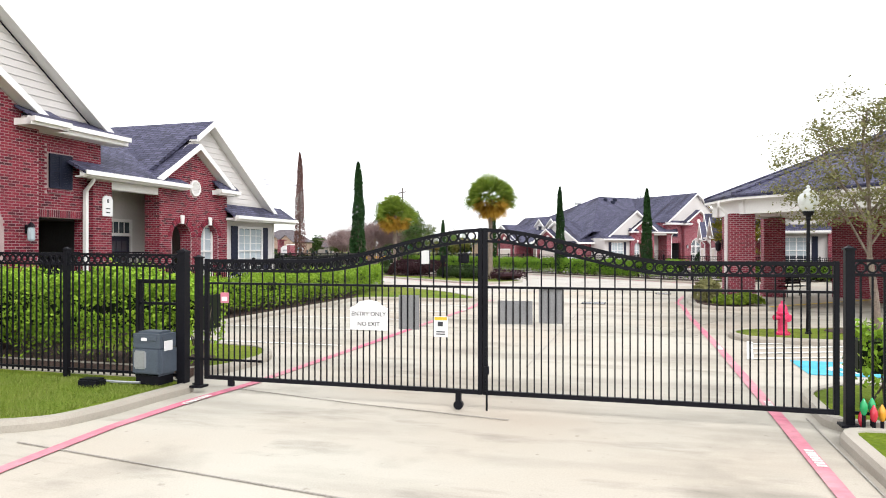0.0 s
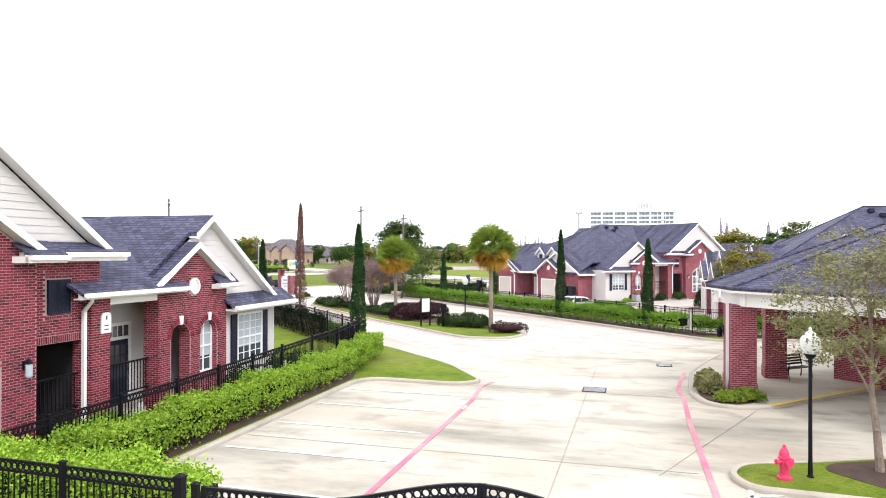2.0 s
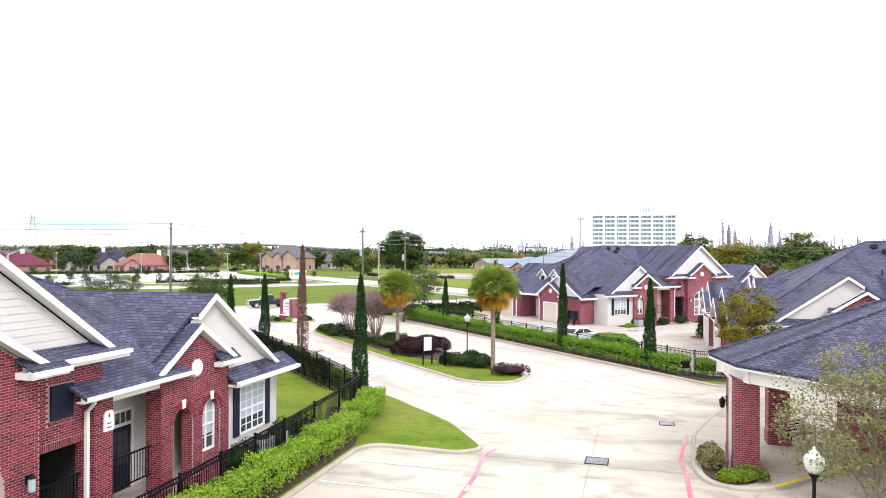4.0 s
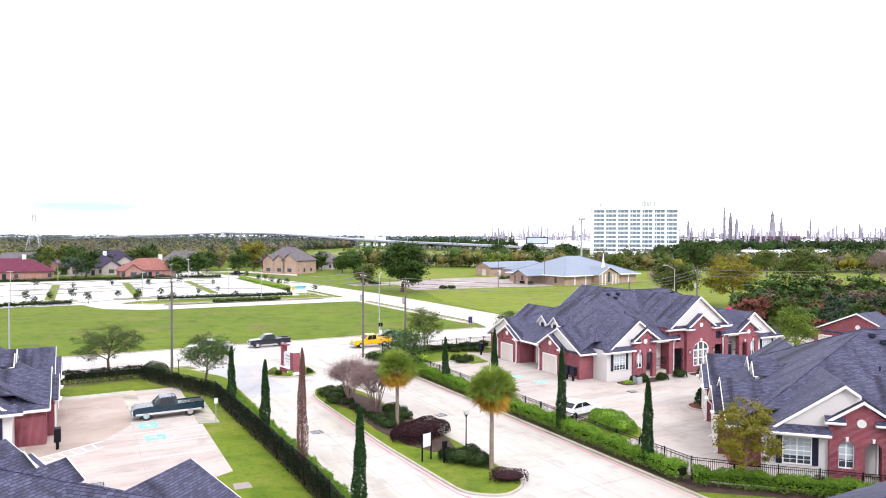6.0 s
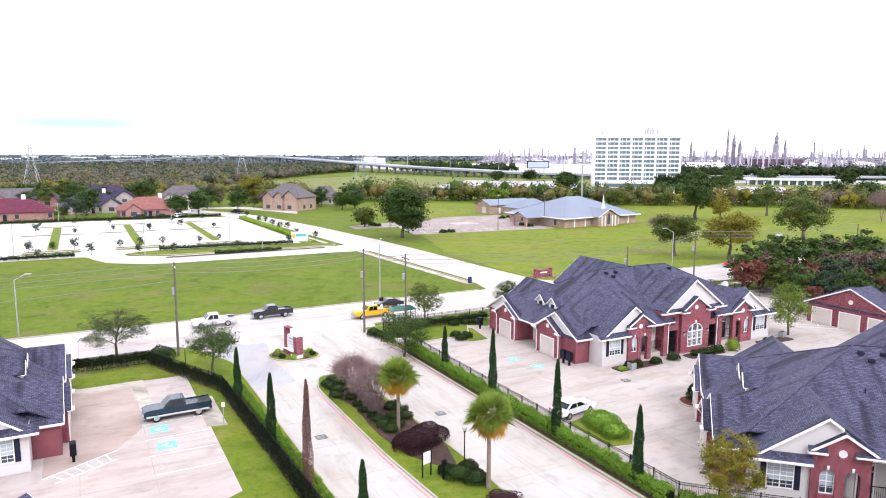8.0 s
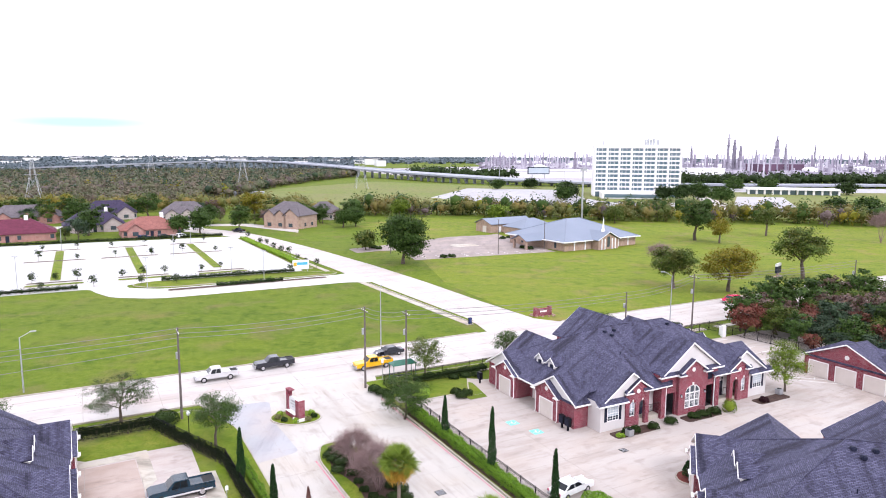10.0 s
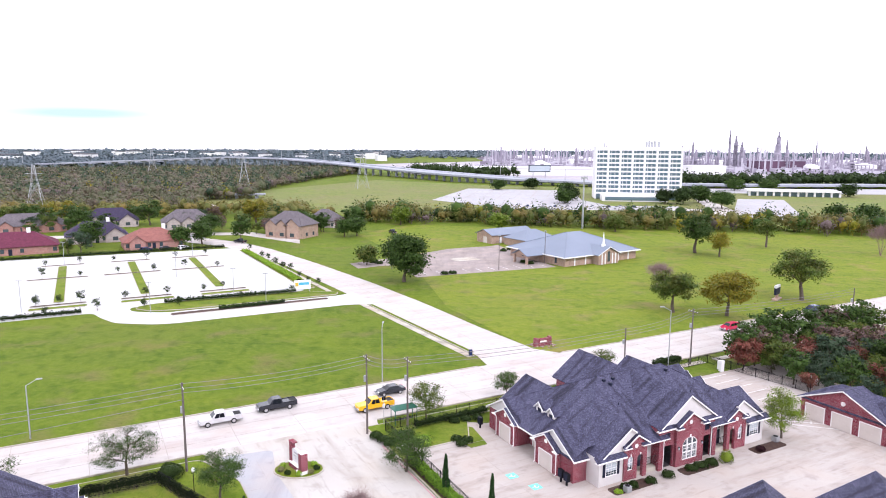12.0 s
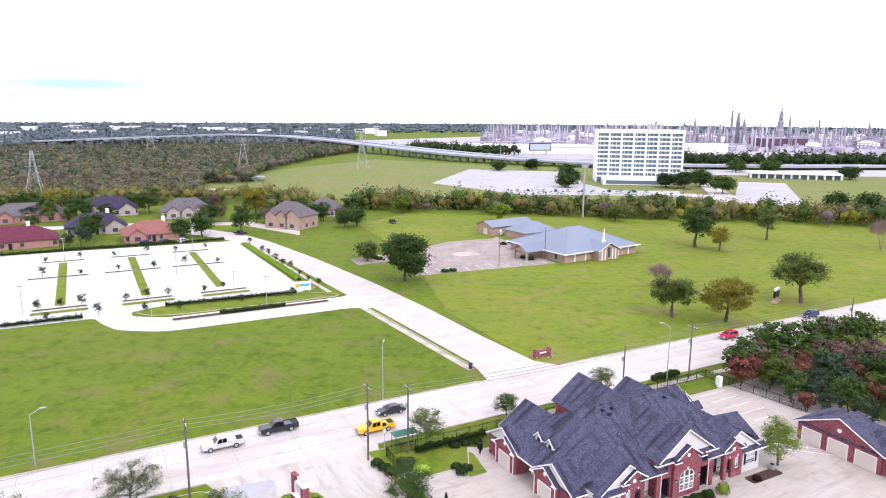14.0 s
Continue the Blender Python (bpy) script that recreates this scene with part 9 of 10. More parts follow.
places = [(103.5, 79, 2, 0.75), (105.5, 81.5, 0, 0.95), (107.5, 79.5, 2, 0.8), (109, 76.5, 1, 0.75), (110.5, 81, 3, 0.85), (113, 78, 1, 0.8), (112, 74, 2, 0.8), (115, 75, 2, 0.75), (117.5, 76.5, 2, 0.8), (116, 80.5, 3, 0.8), (119, 73, 4, 0.8), (113, 71, 4, 0.75), (121, 77, 1, 0.9), (123, 81.5, 0, 1.05), (126, 79, 3, 0.9), (125, 74, 3, 0.95), (129, 81, 0, 1.1), (131, 77, 1, 1.1), (134, 82, 3, 1.15), (118, 69, 4, 0.75), (122, 69.5, 2, 0.75), (126, 69, 4, 0.9), (131, 71, 3, 1.0), (137, 78, 0, 1.2), (139, 83, 1, 1.2), (115, 66, 4, 0.7), (120, 64, 1, 0.8), (126, 62, 0, 0.9), (133, 65, 1, 1.0), (109, 72.5, 4, 0.7), (107, 75.5, 1, 0.7), (143, 72, 0, 1.2), (146, 80, 1, 1.2), (105, 70, 0, 0.75), (108, 67.5, 4, 0.75), (106, 64, 4, 0.65), (110, 63, 0, 0.8), (104, 66.5, 2, 0.55), (114, 61, 2, 0.8), (108, 59, 4, 0.7), (113, 57, 0, 0.85), (118, 58, 1, 0.9), (108, 54, 0, 0.7), (115, 82.5, 0, 1.15), (118.5, 82, 0, 1.1), (124, 65, 0, 1.0), (130, 60, 4, 1.0), (136, 70, 2, 1.0), (140, 66, 0, 1.1)]
for s, w, k, sc in places:
    x, y = R(s, w)
    m4 = pose(x, y, 0, 0, 0, rc.uniform(0, 360)) @ Matrix.Scale(sc, 4)
    if k not in first:
        first.add(k)
        cl[k].matrix_world = m4
    else:
        copy_thing(cl[k], m4)

rh = random.Random(23)
for k in range(46):
    x, y = rh.uniform(-235, -40), rh.uniform(300, 350)
    if k < 16:
        x, y = rh.choice(((-176, 255), (-130, 243), (-100, 243), (-150, 290), (-128, 290), (-88, 300), (-84, 280), (-182, 300), (-205, 262), (-168, 275), (-110, 335), (-56, 306)))
        x, y = x + rh.uniform(-7, 7), y + rh.uniform(-5, 5)
    copy_thing(cl[rh.choice((0, 0, 0, 1, 1, 3, 4))], pose(x, y, 0, 0, 0, rh.uniform(0, 360)) @ Matrix.Scale(rh.uniform(0.8, 1.35), 4))

# ---------------------------------------------------------------- woods


def woods(name, spots, h, r, mat, label, seed, per=40, leaf=1.3):
    """Far woodland as one mass of leaf tufts, a crown at each spot, uneven in height, on thin trunks."""
    rng = np.random.default_rng(seed)
    spots = np.asarray(spots, float)
    n = len(spots)
    hh = h * rng.uniform(0.65, 1.2, n)
    rr = r * rng.uniform(0.7, 1.25, n)
    d = rng.normal(size=(n, per, 3))
    d /= np.linalg.norm(d, axis=2)[:, :, None]
    q = rng.uniform(0.6, 1.0, (n, per)) ** 0.5
    lump = 1 + 0.22 * np.sin(4 * d[:, :, 0] + rng.uniform(0, 6, (n, 1))) + 0.2 * np.sin(5 * d[:, :, 1] + rng.uniform(0, 6, (n, 1))) + 0.15 * np.sin(6 * d[:, :, 2] + rng.uniform(0, 6, (n, 1)))
    p = d * (q * lump)[:, :, None] * np.stack([rr, rr, hh * 0.42], 1)[:, None, :]
    p[:, :, 0] += spots[:, 0][:, None]
    p[:, :, 1] += spots[:, 1][:, None]
    p[:, :, 2] += (hh * 0.56)[:, None]
    # tufts lie along the crown's own surface
    q3, d3 = p.reshape(-1, 3), d.reshape(-1, 3) * 0.7 + rng.normal(size=(n * per, 3)) * 0.55 + np.array([0, 0, 0.45])
    e1 = np.cross(d3, rng.normal(size=(n * per, 3)))
    e1 /= np.linalg.norm(e1, axis=1)[:, None]
    e2 = np.cross(d3, e1)
    e2 /= np.linalg.norm(e2, axis=1)[:, None]
    sz = leaf * rng.uniform(0.6, 1.3, n * per)[:, None] * 0.62
    v = np.stack([q3 - e1 * sz, q3 - e2 * sz * 0.8, q3 + e1 * sz, q3 + e2 * sz * 0.8], 1).reshape(-1, 3)
    f = np.arange(len(v)).reshape(-1, 4)
    base = len(v)
    g_ = (1 + 5 ** 0.5) / 2
    ico = np.array([(-1, g_, 0), (1, g_, 0), (-1, -g_, 0), (1, -g_, 0), (0, -1, g_), (0, 1, g_), (0, -1, -g_), (0, 1, -g_), (g_, 0, -1), (g_, 0, 1), (-g_, 0, -1), (-g_, 0, 1)]) / math.hypot(1, g_)
    tri = np.array([(0, 11, 5), (0, 5, 1), (0, 1, 7), (0, 7, 10), (0, 10, 11), (1, 5, 9), (5, 11, 4), (11, 10, 2), (10, 7, 6), (7, 1, 8), (3, 9, 4), (3, 4, 2), (3, 2, 6), (3, 6, 8), (3, 8, 9), (4, 9, 5), (2, 4, 11), (6, 2, 10), (8, 6, 7), (9, 8, 1)])
    hv = ico[None] * (np.stack([rr, rr, hh * 0.42], 1) * 0.66)[:, None, :] * rng.uniform(0.8, 1.1, (n, 12, 1))
    hv += np.stack([spots[:, 0], spots[:, 1], hh * 0.56], 1)[:, None, :]
    hf = (tri[None] + 12 * np.arange(n)[:, None, None] + base).reshape(-1, 3).tolist()
    v = np.concatenate([v, hv.reshape(-1, 3)])
    t = 0.05 * r
    a = np.stack([spots[:, 0] - t, spots[:, 1], np.zeros(n) - 0.1], 1)
    b = np.stack([spots[:, 0] + t, spots[:, 1], np.zeros(n) - 0.1], 1)
    c = np.stack([spots[:, 0], spots[:, 1] + t, hh * 0.6], 1)
    e = np.stack([spots[:, 0], spots[:, 1] - t, hh * 0.6], 1)
    tv = np.stack([a, b, c, e], 1).reshape(-1, 3)
    f = f.tolist() + hf + (len(v) + np.arange(4 * n).reshape(-1, 4)).tolist()
    v = np.concatenate([v, tv])
    ob = from_arrays(name, v, f, mat, smooth=True)
    return tagged(ob, label, "woodland", "", "stuff")


def sector(seed, n, az0, az1, r0, r1):
    rng = np.random.default_rng(seed)
    a = np.radians(rng.uniform(az0, az1, n))
    r = np.sqrt(rng.uniform(r0 * r0, r1 * r1, n))
    return np.stack([r * np.sin(a), r * np.cos(a)], 1)


def belt(seed, pts, width, step):
    rng = np.random.default_rng(seed)
    out = []
    for (x0, y0), (x1, y1) in zip(pts, pts[1:]):
        L = math.hypot(x1 - x0, y1 - y0)
        n = int(L * width / step / step)
        t = rng.uniform(0, 1, n)
        o = rng.uniform(-width / 2, width / 2, n)
        out.append(np.stack([x0 + (x1 - x0) * t - (y1 - y0) / L * o, y0 + (y1 - y0) * t + (x1 - x0) / L * o], 1))
    return np.concatenate(out)


big = sector(601, 5200, -36, -7.5, 500, 990)
az = np.degrees(np.arctan2(big[:, 0], big[:, 1]))
rad_ = np.hypot(big[:, 0], big[:, 1])
keep = (az < -16) | (rad_ > 560 + (az + 16) * 42)
keep &= ~((az > -30) & (az < -23) & (rad_ < 520))
big = big[keep]
pick = np.random.default_rng(77).uniform(size=len(big))
woods("woodland", big[pick < 0.62], 10.5, 5.2, M_forest, "broad mixed autumn woodland below the highway", 602, 60, 1.15)
woods("woodland", big[(pick >= 0.62) & (pick < 0.8)], 11.5, 5.0, M_forestdark, "dark green trees in the mixed woodland", 622, 60, 1.15)
woods("woodland", big[(pick >= 0.8) & (pick < 0.95)], 9.5, 5.0, M_forestgrey, "grey half-bare trees in the mixed woodland", 623, 56, 1.05)
woods("woodland", big[pick >= 0.95], 9.5, 4.0, M_yellowtree, "yellow autumn trees in the mixed woodland", 624, 56, 1.05)
woods("woodland", sector(603, 420, -36, -20, 430, 500), 9, 4.0, M_forest, "grey half-bare woodland edge", 604, 70, 0.95)
woods("woodland", belt(605, [(-330, 330), (-240, 350), (-170, 375), (-100, 380), (-75, 352)], 34, 6.5), 9, 3.8, M_forestwarm, "warm autumn trees behind the houses", 606, 110, 0.7)
woods("woodland", belt(607, [(-48, 356), (0, 362), (40, 345), (80, 338), (120, 330), (165, 330), (230, 300), (330, 290)], 24, 6.0), 9.0, 3.6, M_forestwarm, "autumn tree belt along the creek", 608, 120, 0.7)
woods("woodland", belt(627, [(-48, 352), (0, 358), (40, 340), (80, 334), (120, 325), (165, 326), (230, 295), (330, 285)], 20, 11), 11.5, 4.4, M_oak, "dark oaks along the creek", 628, 150, 0.75)
woods("woodland", belt(629, [(-48, 354), (0, 356), (40, 340), (80, 333), (120, 324), (165, 322), (230, 293), (330, 283)], 20, 17), 9, 3.4, M_yellowtree, "yellow autumn trees along the creek", 630, 110, 0.65)
woods("woodland", belt(631, [(-48, 352), (40, 340), (120, 325), (230, 293)], 20, 16), 8, 3.2, M_forestgrey, "grey half-bare trees along the creek", 632, 120, 0.55)
woods("woodland", belt(609, [(-48, 362), (60, 352), (165, 338), (330, 300)], 14, 5), 7.5, 3.2, M_hedgedark, "dark understorey along the creek", 610, 90, 0.65)
woods("woodland", belt(611, [(180, 690), (280, 690), (420, 700), (640, 720)], 60, 9), 14, 6, M_hedgedark, "dark evergreen belt along the highway", 612, 40, 1.8)
woods("woodland", belt(613, [(-60, 960), (10, 880), (70, 830)], 60, 9), 14, 6, M_hedgedark, "dark evergreen belt along the highway", 614, 40, 1.8)
# the two farthest belts get their haze from the leaf colour alone
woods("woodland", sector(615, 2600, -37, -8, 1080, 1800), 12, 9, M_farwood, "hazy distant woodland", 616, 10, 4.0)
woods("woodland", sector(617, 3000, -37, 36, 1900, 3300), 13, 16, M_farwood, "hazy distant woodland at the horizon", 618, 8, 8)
for k, (x, y, h, r) in enumerate(((161, 468, 13, 9), (176, 480, 14, 9), (176, 438, 13, 10), (89, 498, 12, 8), (80, 470, 11, 7), (96, 560, 11, 8), (76, 630, 10, 8), (257, 615, 13, 10), (288, 618, 12, 11), (320, 548, 12, 9), (203, 356, 11, 7), (214, 348, 12, 8), (150, 472, 11, 8), (106, 350, 10, 6), (45, 610, 10, 7), (330, 430, 11, 12))):
    big_tree(x, y, h * 0.85, r * 0.68, M_oak if k % 3 else M_hedgedark, "large dark evergreen oak near the office block", 640 + k, 1.1, 40, 16, 0.15, 1.6)

# meadow and lots beyond the creek
sheet("dry_meadow", [(-260, 430), (-120, 420), (-40, 380), (60, 360), (330, 320), (420, 600), (60, 660), (-80, 760), (-170, 560)], 0.0, M_dryfield, "dry grass field beyond the creek")
sheet("office_lot", [(-12, 492), (44, 424), (150, 420), (152, 452), (108, 452), (98, 500), (108, 602), (18, 624)], 0.05, M_oldlot, "bright concrete office parking lot")
sheet("highway", [(150, 585), (1200, 545), (1200, 640), (150, 650)], 0.05, M_oldlot, "broad grey multi-lane highway beyond the office block")
sheet("office_lot", [(159.5, 382), (195, 369), (252, 513), (220, 519)], 0.05, M_oldlot, "bright concrete office parking lot")
sheet("office_drive", [(120, 452), (150, 420), (162, 385), (172, 392), (196, 520), (188, 524), (165, 430)], 0.06, M_road, "office drive")
painted("bay_line", [[(10 + 13 * k, 500 + 4 * k), (26 + 13 * k, 590 + 2 * k)] for k in range(6)], 0.5, 0.08, M_joint, "joint line in the office lot")

# ---------------------------------------------------------------- office block
ob_ = thing("office_block", 110, 514, 0, -7.5, "white ten-storey office block with dark window bays", "building")
W, Dp, Ht = 63, 24, 38.6
part("core", boxed(0.6, W - 0.6, 0.6, Dp - 0.6, 0, Ht - 0.5), M_blueglass, ob_)
part("parapet", boxed(-0.3, W + 0.3, -0.3, Dp + 0.3, Ht - 2.6, Ht), M_white, ob_)
for k in range(8):
    x = (W - 1.2) * k / 7
    part("pier", boxed(x, x + 1.2, 0, Dp, 0, Ht - 2.6), M_white, ob_)
for k in range(10):
    z = 3.8 + 3.22 * k
    part("spandrel", boxed(0.3, W - 0.3, 0.2, Dp - 0.2, z, z + 1.2), M_white, ob_)
for k in range(7):
    for j in range(3):
        x = 1.3 + (W - 1.2) / 7 * (k + (j + 0.5) / 3) - 0.1
        part("mullion", boxed(x - 0.11, x + 0.11, 0.3, 0.7, 3.8, Ht - 2.6), M_white, ob_)
part("lobby", boxed(4, 50, -22, -2, 0, 4.2), M_white, ob_)
part("lobby_glass", boxed(6, 48, -22.3, -21.9, 0.8, 3.2), M_blueglass, ob_)
for k, (x, z) in enumerate(((6, 3), (37, 4), (39, 5), (41, 4), (43, 4.5), (46, 4))):
    part("roof_plant", boxed(x, x + 1.4, 8, 10, Ht, Ht + z), M_galv, ob_)
lb = thing("pavilion", 244, 555, 0, -14.5, "long low white pavilion with dark openings", "building")
part("roof_slab", boxed(-1, 67, -1, 18, 3.6, 5.0), M_white, lb)
part("wall", boxed(1, 66, 2, 16, 0, 3.6), M_blueglass, lb)
for k in range(12):
    part("column", boxed(6 * k, 6 * k + 1.3, 0, 3, 0, 3.6), M_white, lb)
t = thing("cell_mast", 65, 328, 0, 0, "tall grey cell tower mast behind the church", "mast")
bm = bmesh.new()
tube(bm, (0, 0, 0), (0, 0, 24), 0.5, 0.35, 8)
part("mast", bm, M_galv, t)
part("antenna", boxed(-1.3, 1.3, -1.0, 1.0, 24, 24.9), M_galv, t)
for sx in (-1.3, 0, 1.3):
    part("panel_antenna", boxed(sx - 0.15, sx + 0.15, -1.1, -0.9, 23.4, 25.8), M_galv, t)
rv = random.Random(5)
for k in range(22):
    vx, vy = 40 + 4.2 * k + rv.uniform(-1, 1), 434 + 9 * (k % 2) - 0.1 * k
    c = boxed(-2.2, 2.2, -0.9, 0.9, 0.3, 1.0, 0.2)
    t = thing("car", vx, vy, 0.06, 90 + rv.uniform(-4, 4), "pale car parked at the office block", "car", "office cars")
    part("body", c, (P_white, P_silver, P_white, P_blue)[k % 4], t)
    part("cabin", boxed(-1.3, 0.9, -0.75, 0.75, 0.95, 1.5, 0.2), M_glass, t)
    for wx in (-1.4, 1.4):
        for wy in (-0.8, 0.8):
            bm = bmesh.new()
            tube(bm, (wx, wy - 0.1, 0.33), (wx, wy + 0.1, 0.33), 0.33, n=8)
            part("wheel", bm, M_rubber, t)

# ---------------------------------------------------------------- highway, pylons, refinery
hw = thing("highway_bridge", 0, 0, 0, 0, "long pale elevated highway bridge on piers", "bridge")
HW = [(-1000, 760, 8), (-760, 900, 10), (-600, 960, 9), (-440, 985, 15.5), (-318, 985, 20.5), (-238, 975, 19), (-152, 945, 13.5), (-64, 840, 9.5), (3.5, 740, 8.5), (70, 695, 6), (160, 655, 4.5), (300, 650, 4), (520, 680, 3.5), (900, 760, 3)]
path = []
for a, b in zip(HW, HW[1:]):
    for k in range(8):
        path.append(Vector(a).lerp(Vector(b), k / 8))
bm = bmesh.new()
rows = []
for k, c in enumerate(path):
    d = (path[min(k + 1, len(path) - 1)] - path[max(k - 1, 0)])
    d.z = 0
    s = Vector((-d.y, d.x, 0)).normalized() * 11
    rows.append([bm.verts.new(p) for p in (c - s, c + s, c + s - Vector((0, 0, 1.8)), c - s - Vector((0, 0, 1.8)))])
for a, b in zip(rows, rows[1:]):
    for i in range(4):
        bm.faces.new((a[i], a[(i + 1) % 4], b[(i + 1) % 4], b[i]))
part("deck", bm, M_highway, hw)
for k, c in enumerate(path[:-1]):
    if c.z > 3:
        bm = bmesh.new()
        tube(bm, (c.x, c.y, -0.1), (c.x, c.y, c.z - 1.7), 1.6, 1.6, 8)
        box(bm, c.x - 5, c.x + 5, c.y - 1, c.y + 1, c.z - 3.2, c.z - 1.7)
        part("pier", bm, M_highway, hw)
for k in range(4, len(path) - 8, 6):
    c = path[k]
    bm = bmesh.new()
    tube(bm, (c.x, c.y, c.z), (c.x, c.y, c.z + 12), 0.3, 0.2, 5)
    part("light_pole", bm, M_galv, hw)
hw2 = thing("highway_ramp", 0, 0, 0, 0, "second elevated highway deck behind the bridge", "bridge")
bm = bmesh.new()
rows = []
for k, c in enumerate(path):
    o = Vector((25, 34, -1.5))
    d = (path[min(k + 1, len(path) - 1)] - path[max(k - 1, 0)])
    d.z = 0
    s = Vector((-d.y, d.x, 0)).normalized() * 6
    rows.append([bm.verts.new(p + o) for p in (c - s, c + s, c + s - Vector((0, 0, 1.5)), c - s - Vector((0, 0, 1.5)))])
for a, b in zip(rows, rows[1:]):
    for i in range(4):
        bm.faces.new((a[i], a[(i + 1) % 4], b[(i + 1) % 4], b[i]))
part("deck", bm, M_highway, hw2)
for k, c in enumerate(path[:-1]):
    if k % 3 == 0 and c.z > 5:
        bm = bmesh.new()
        tube(bm, (c.x + 25, c.y + 34, -0.1), (c.x + 25, c.y + 34, c.z - 2.5), 1.4, 1.4, 6)
        part("pier", bm, M_highway, hw2)


def pylon(x, y, h, w, seed):
    t = thing("power_pylon", x, y, 0, 20, "grey lattice power pylon above the woods", "pylon", "power pylons")
    bm = bmesh.new()
    lv = [(0, w), (0.35, w * 0.62), (0.65, w * 0.3), (1, w * 0.1)]
    for (z0, a), (z1, b) in zip(lv, lv[1:]):
        for sx, sy in ((-1, -1), (1, -1), (1, 1), (-1, 1)):
            tube(bm, (sx * a, sy * a, z0 * h), (sx * b, sy * b, z1 * h), 0.12, n=4)
        for (sx, sy), (tx, ty) in (((-1, -1), (1, -1)), ((1, -1), (1, 1)), ((1, 1), (-1, 1)), ((-1, 1), (-1, -1))):
            tube(bm, (sx * a, sy * a, z0 * h), (tx * b, ty * b, z1 * h), 0.07, n=4)
            tube(bm, (tx * a, ty * a, z0 * h), (sx * b, sy * b, z1 * h), 0.07, n=4)
    part("lattice", bm, M_galv, t)
    for z in (0.7, 0.82, 0.93):
        part("arm", boxed(-w * 0.8, w * 0.8, -0.12, 0.12, z * h, z * h + 0.22), M_galv, t)


pylon(-223, 366, 28, 5.0, 1)
pylon(-162, 540, 30, 5.5, 2)
pylon(-78, 615, 32, 5.5, 3)
pylon(-330, 760, 34, 6, 4)

sheet("plant_ground", [(-40, 900), (120, 780), (420, 800), (1300, 1000), (1600, 1900), (300, 1900), (-200, 1300)], 0.0, M_plantground, "pale graded ground of the plant")
rf = random.Random(21)
for k in range(150):
    a = radians(rf.uniform(8.5, 33) if k % 6 else rf.uniform(4, 9))
    r = rf.uniform(1150, 1900)
    x, y = r * math.sin(a), r * math.cos(a)
    hgt = rf.choice((12, 16, 20, 26, 34, 22, 30))
    kind = rf.random()
    if kind < 0.35:
        t = thing("process_column", x, y, 0, 0, "grey refinery column in the distance", "tower", "refinery columns")
        bm = bmesh.new()
        rr = rf.uniform(1.6, 3.2)
        turned(bm, [(rr * 1.2, 0), (rr, 3), (rr, hgt * 0.7), (rr * 0.7, hgt * 0.75), (rr * 0.7, hgt), (rr * 0.2, hgt + 1.5)], 8)
        part("shell", bm, M_refinery, t)
        for z in (0.4, 0.7):
            part("platform", boxed(-rr * 1.7, rr * 1.7, -rr * 1.7, rr * 1.7, z * hgt, z * hgt + 0.6), M_refinery, t)
    elif kind < 0.6:
        t = thing("storage_tank", x, y, 0, 0, "pale round storage tank in the distance", "tank", "storage tanks")
        bm = bmesh.new()
        rr = rf.uniform(9, 22)
        turned(bm, [(rr, 0), (rr, rf.uniform(7, 12)), (rr * 0.2, 13.5)], 16)
        part("shell", bm, M_white, t)
    else:
        t = thing("pipe_rack", x, y, 0, rf.uniform(0, 60), "grey steel pipe rack in the distance", "frame", "pipe racks")
        L = rf.uniform(18, 60)
        for z in (4, 8, 12, 16)[: rf.choice((2, 3, 4))]:
            part("deck", boxed(-L / 2, L / 2, -4, 4, z, z + 0.8), M_refinery, t)
        for j in range(6):
            xx = -L / 2 + L * j / 5
            part("leg", boxed(xx - 0.5, xx + 0.5, -3.6, -2.8, 0, 13), M_refinery, t)
for x, y, h, r in ((460, 1130, 65, 2.0), (471, 1132, 56, 3.2), (477, 1122, 46, 3.0), (611, 1280, 66, 0), (630, 1285, 52, 2.2), (560, 1250, 40, 1.8), (400, 1180, 40, 2.6), (425, 1200, 46, 2.2), (355, 1190, 42, 2.8), (682, 1280, 50, 1.5), (774, 1280, 42, 1.6), (263, 1150, 40, 1.6), (255, 1190, 36, 2.2)):
    t = thing("flare_tower" if r == 0 else "process_column", x, y, 0, 0, "tall dark refinery tower in the distance", "tower", "refinery towers")
    bm = bmesh.new()
    if r == 0:
        turned(bm, [(8, 0), (7, 25), (5, 28), (5.5, 41), (3.5, 45), (4, 55), (1.5, 58), (1.2, h)], 8)
    else:
        turned(bm, [(r * 1.3, 0), (r, 6), (r, h * 0.8), (r * 0.6, h * 0.85), (r * 0.5, h)], 8)
    part("shell", bm, M_refinery, t)
    for z in (0.3, 0.5, 0.7, 0.88):
        q = max(r, 3.5) * 1.4
        part("platform", boxed(-q, q, -q, q, z * h, z * h + 0.7), M_refinery, t)
bmc = []
rgc = np.random.default_rng(91)
fc_ = []
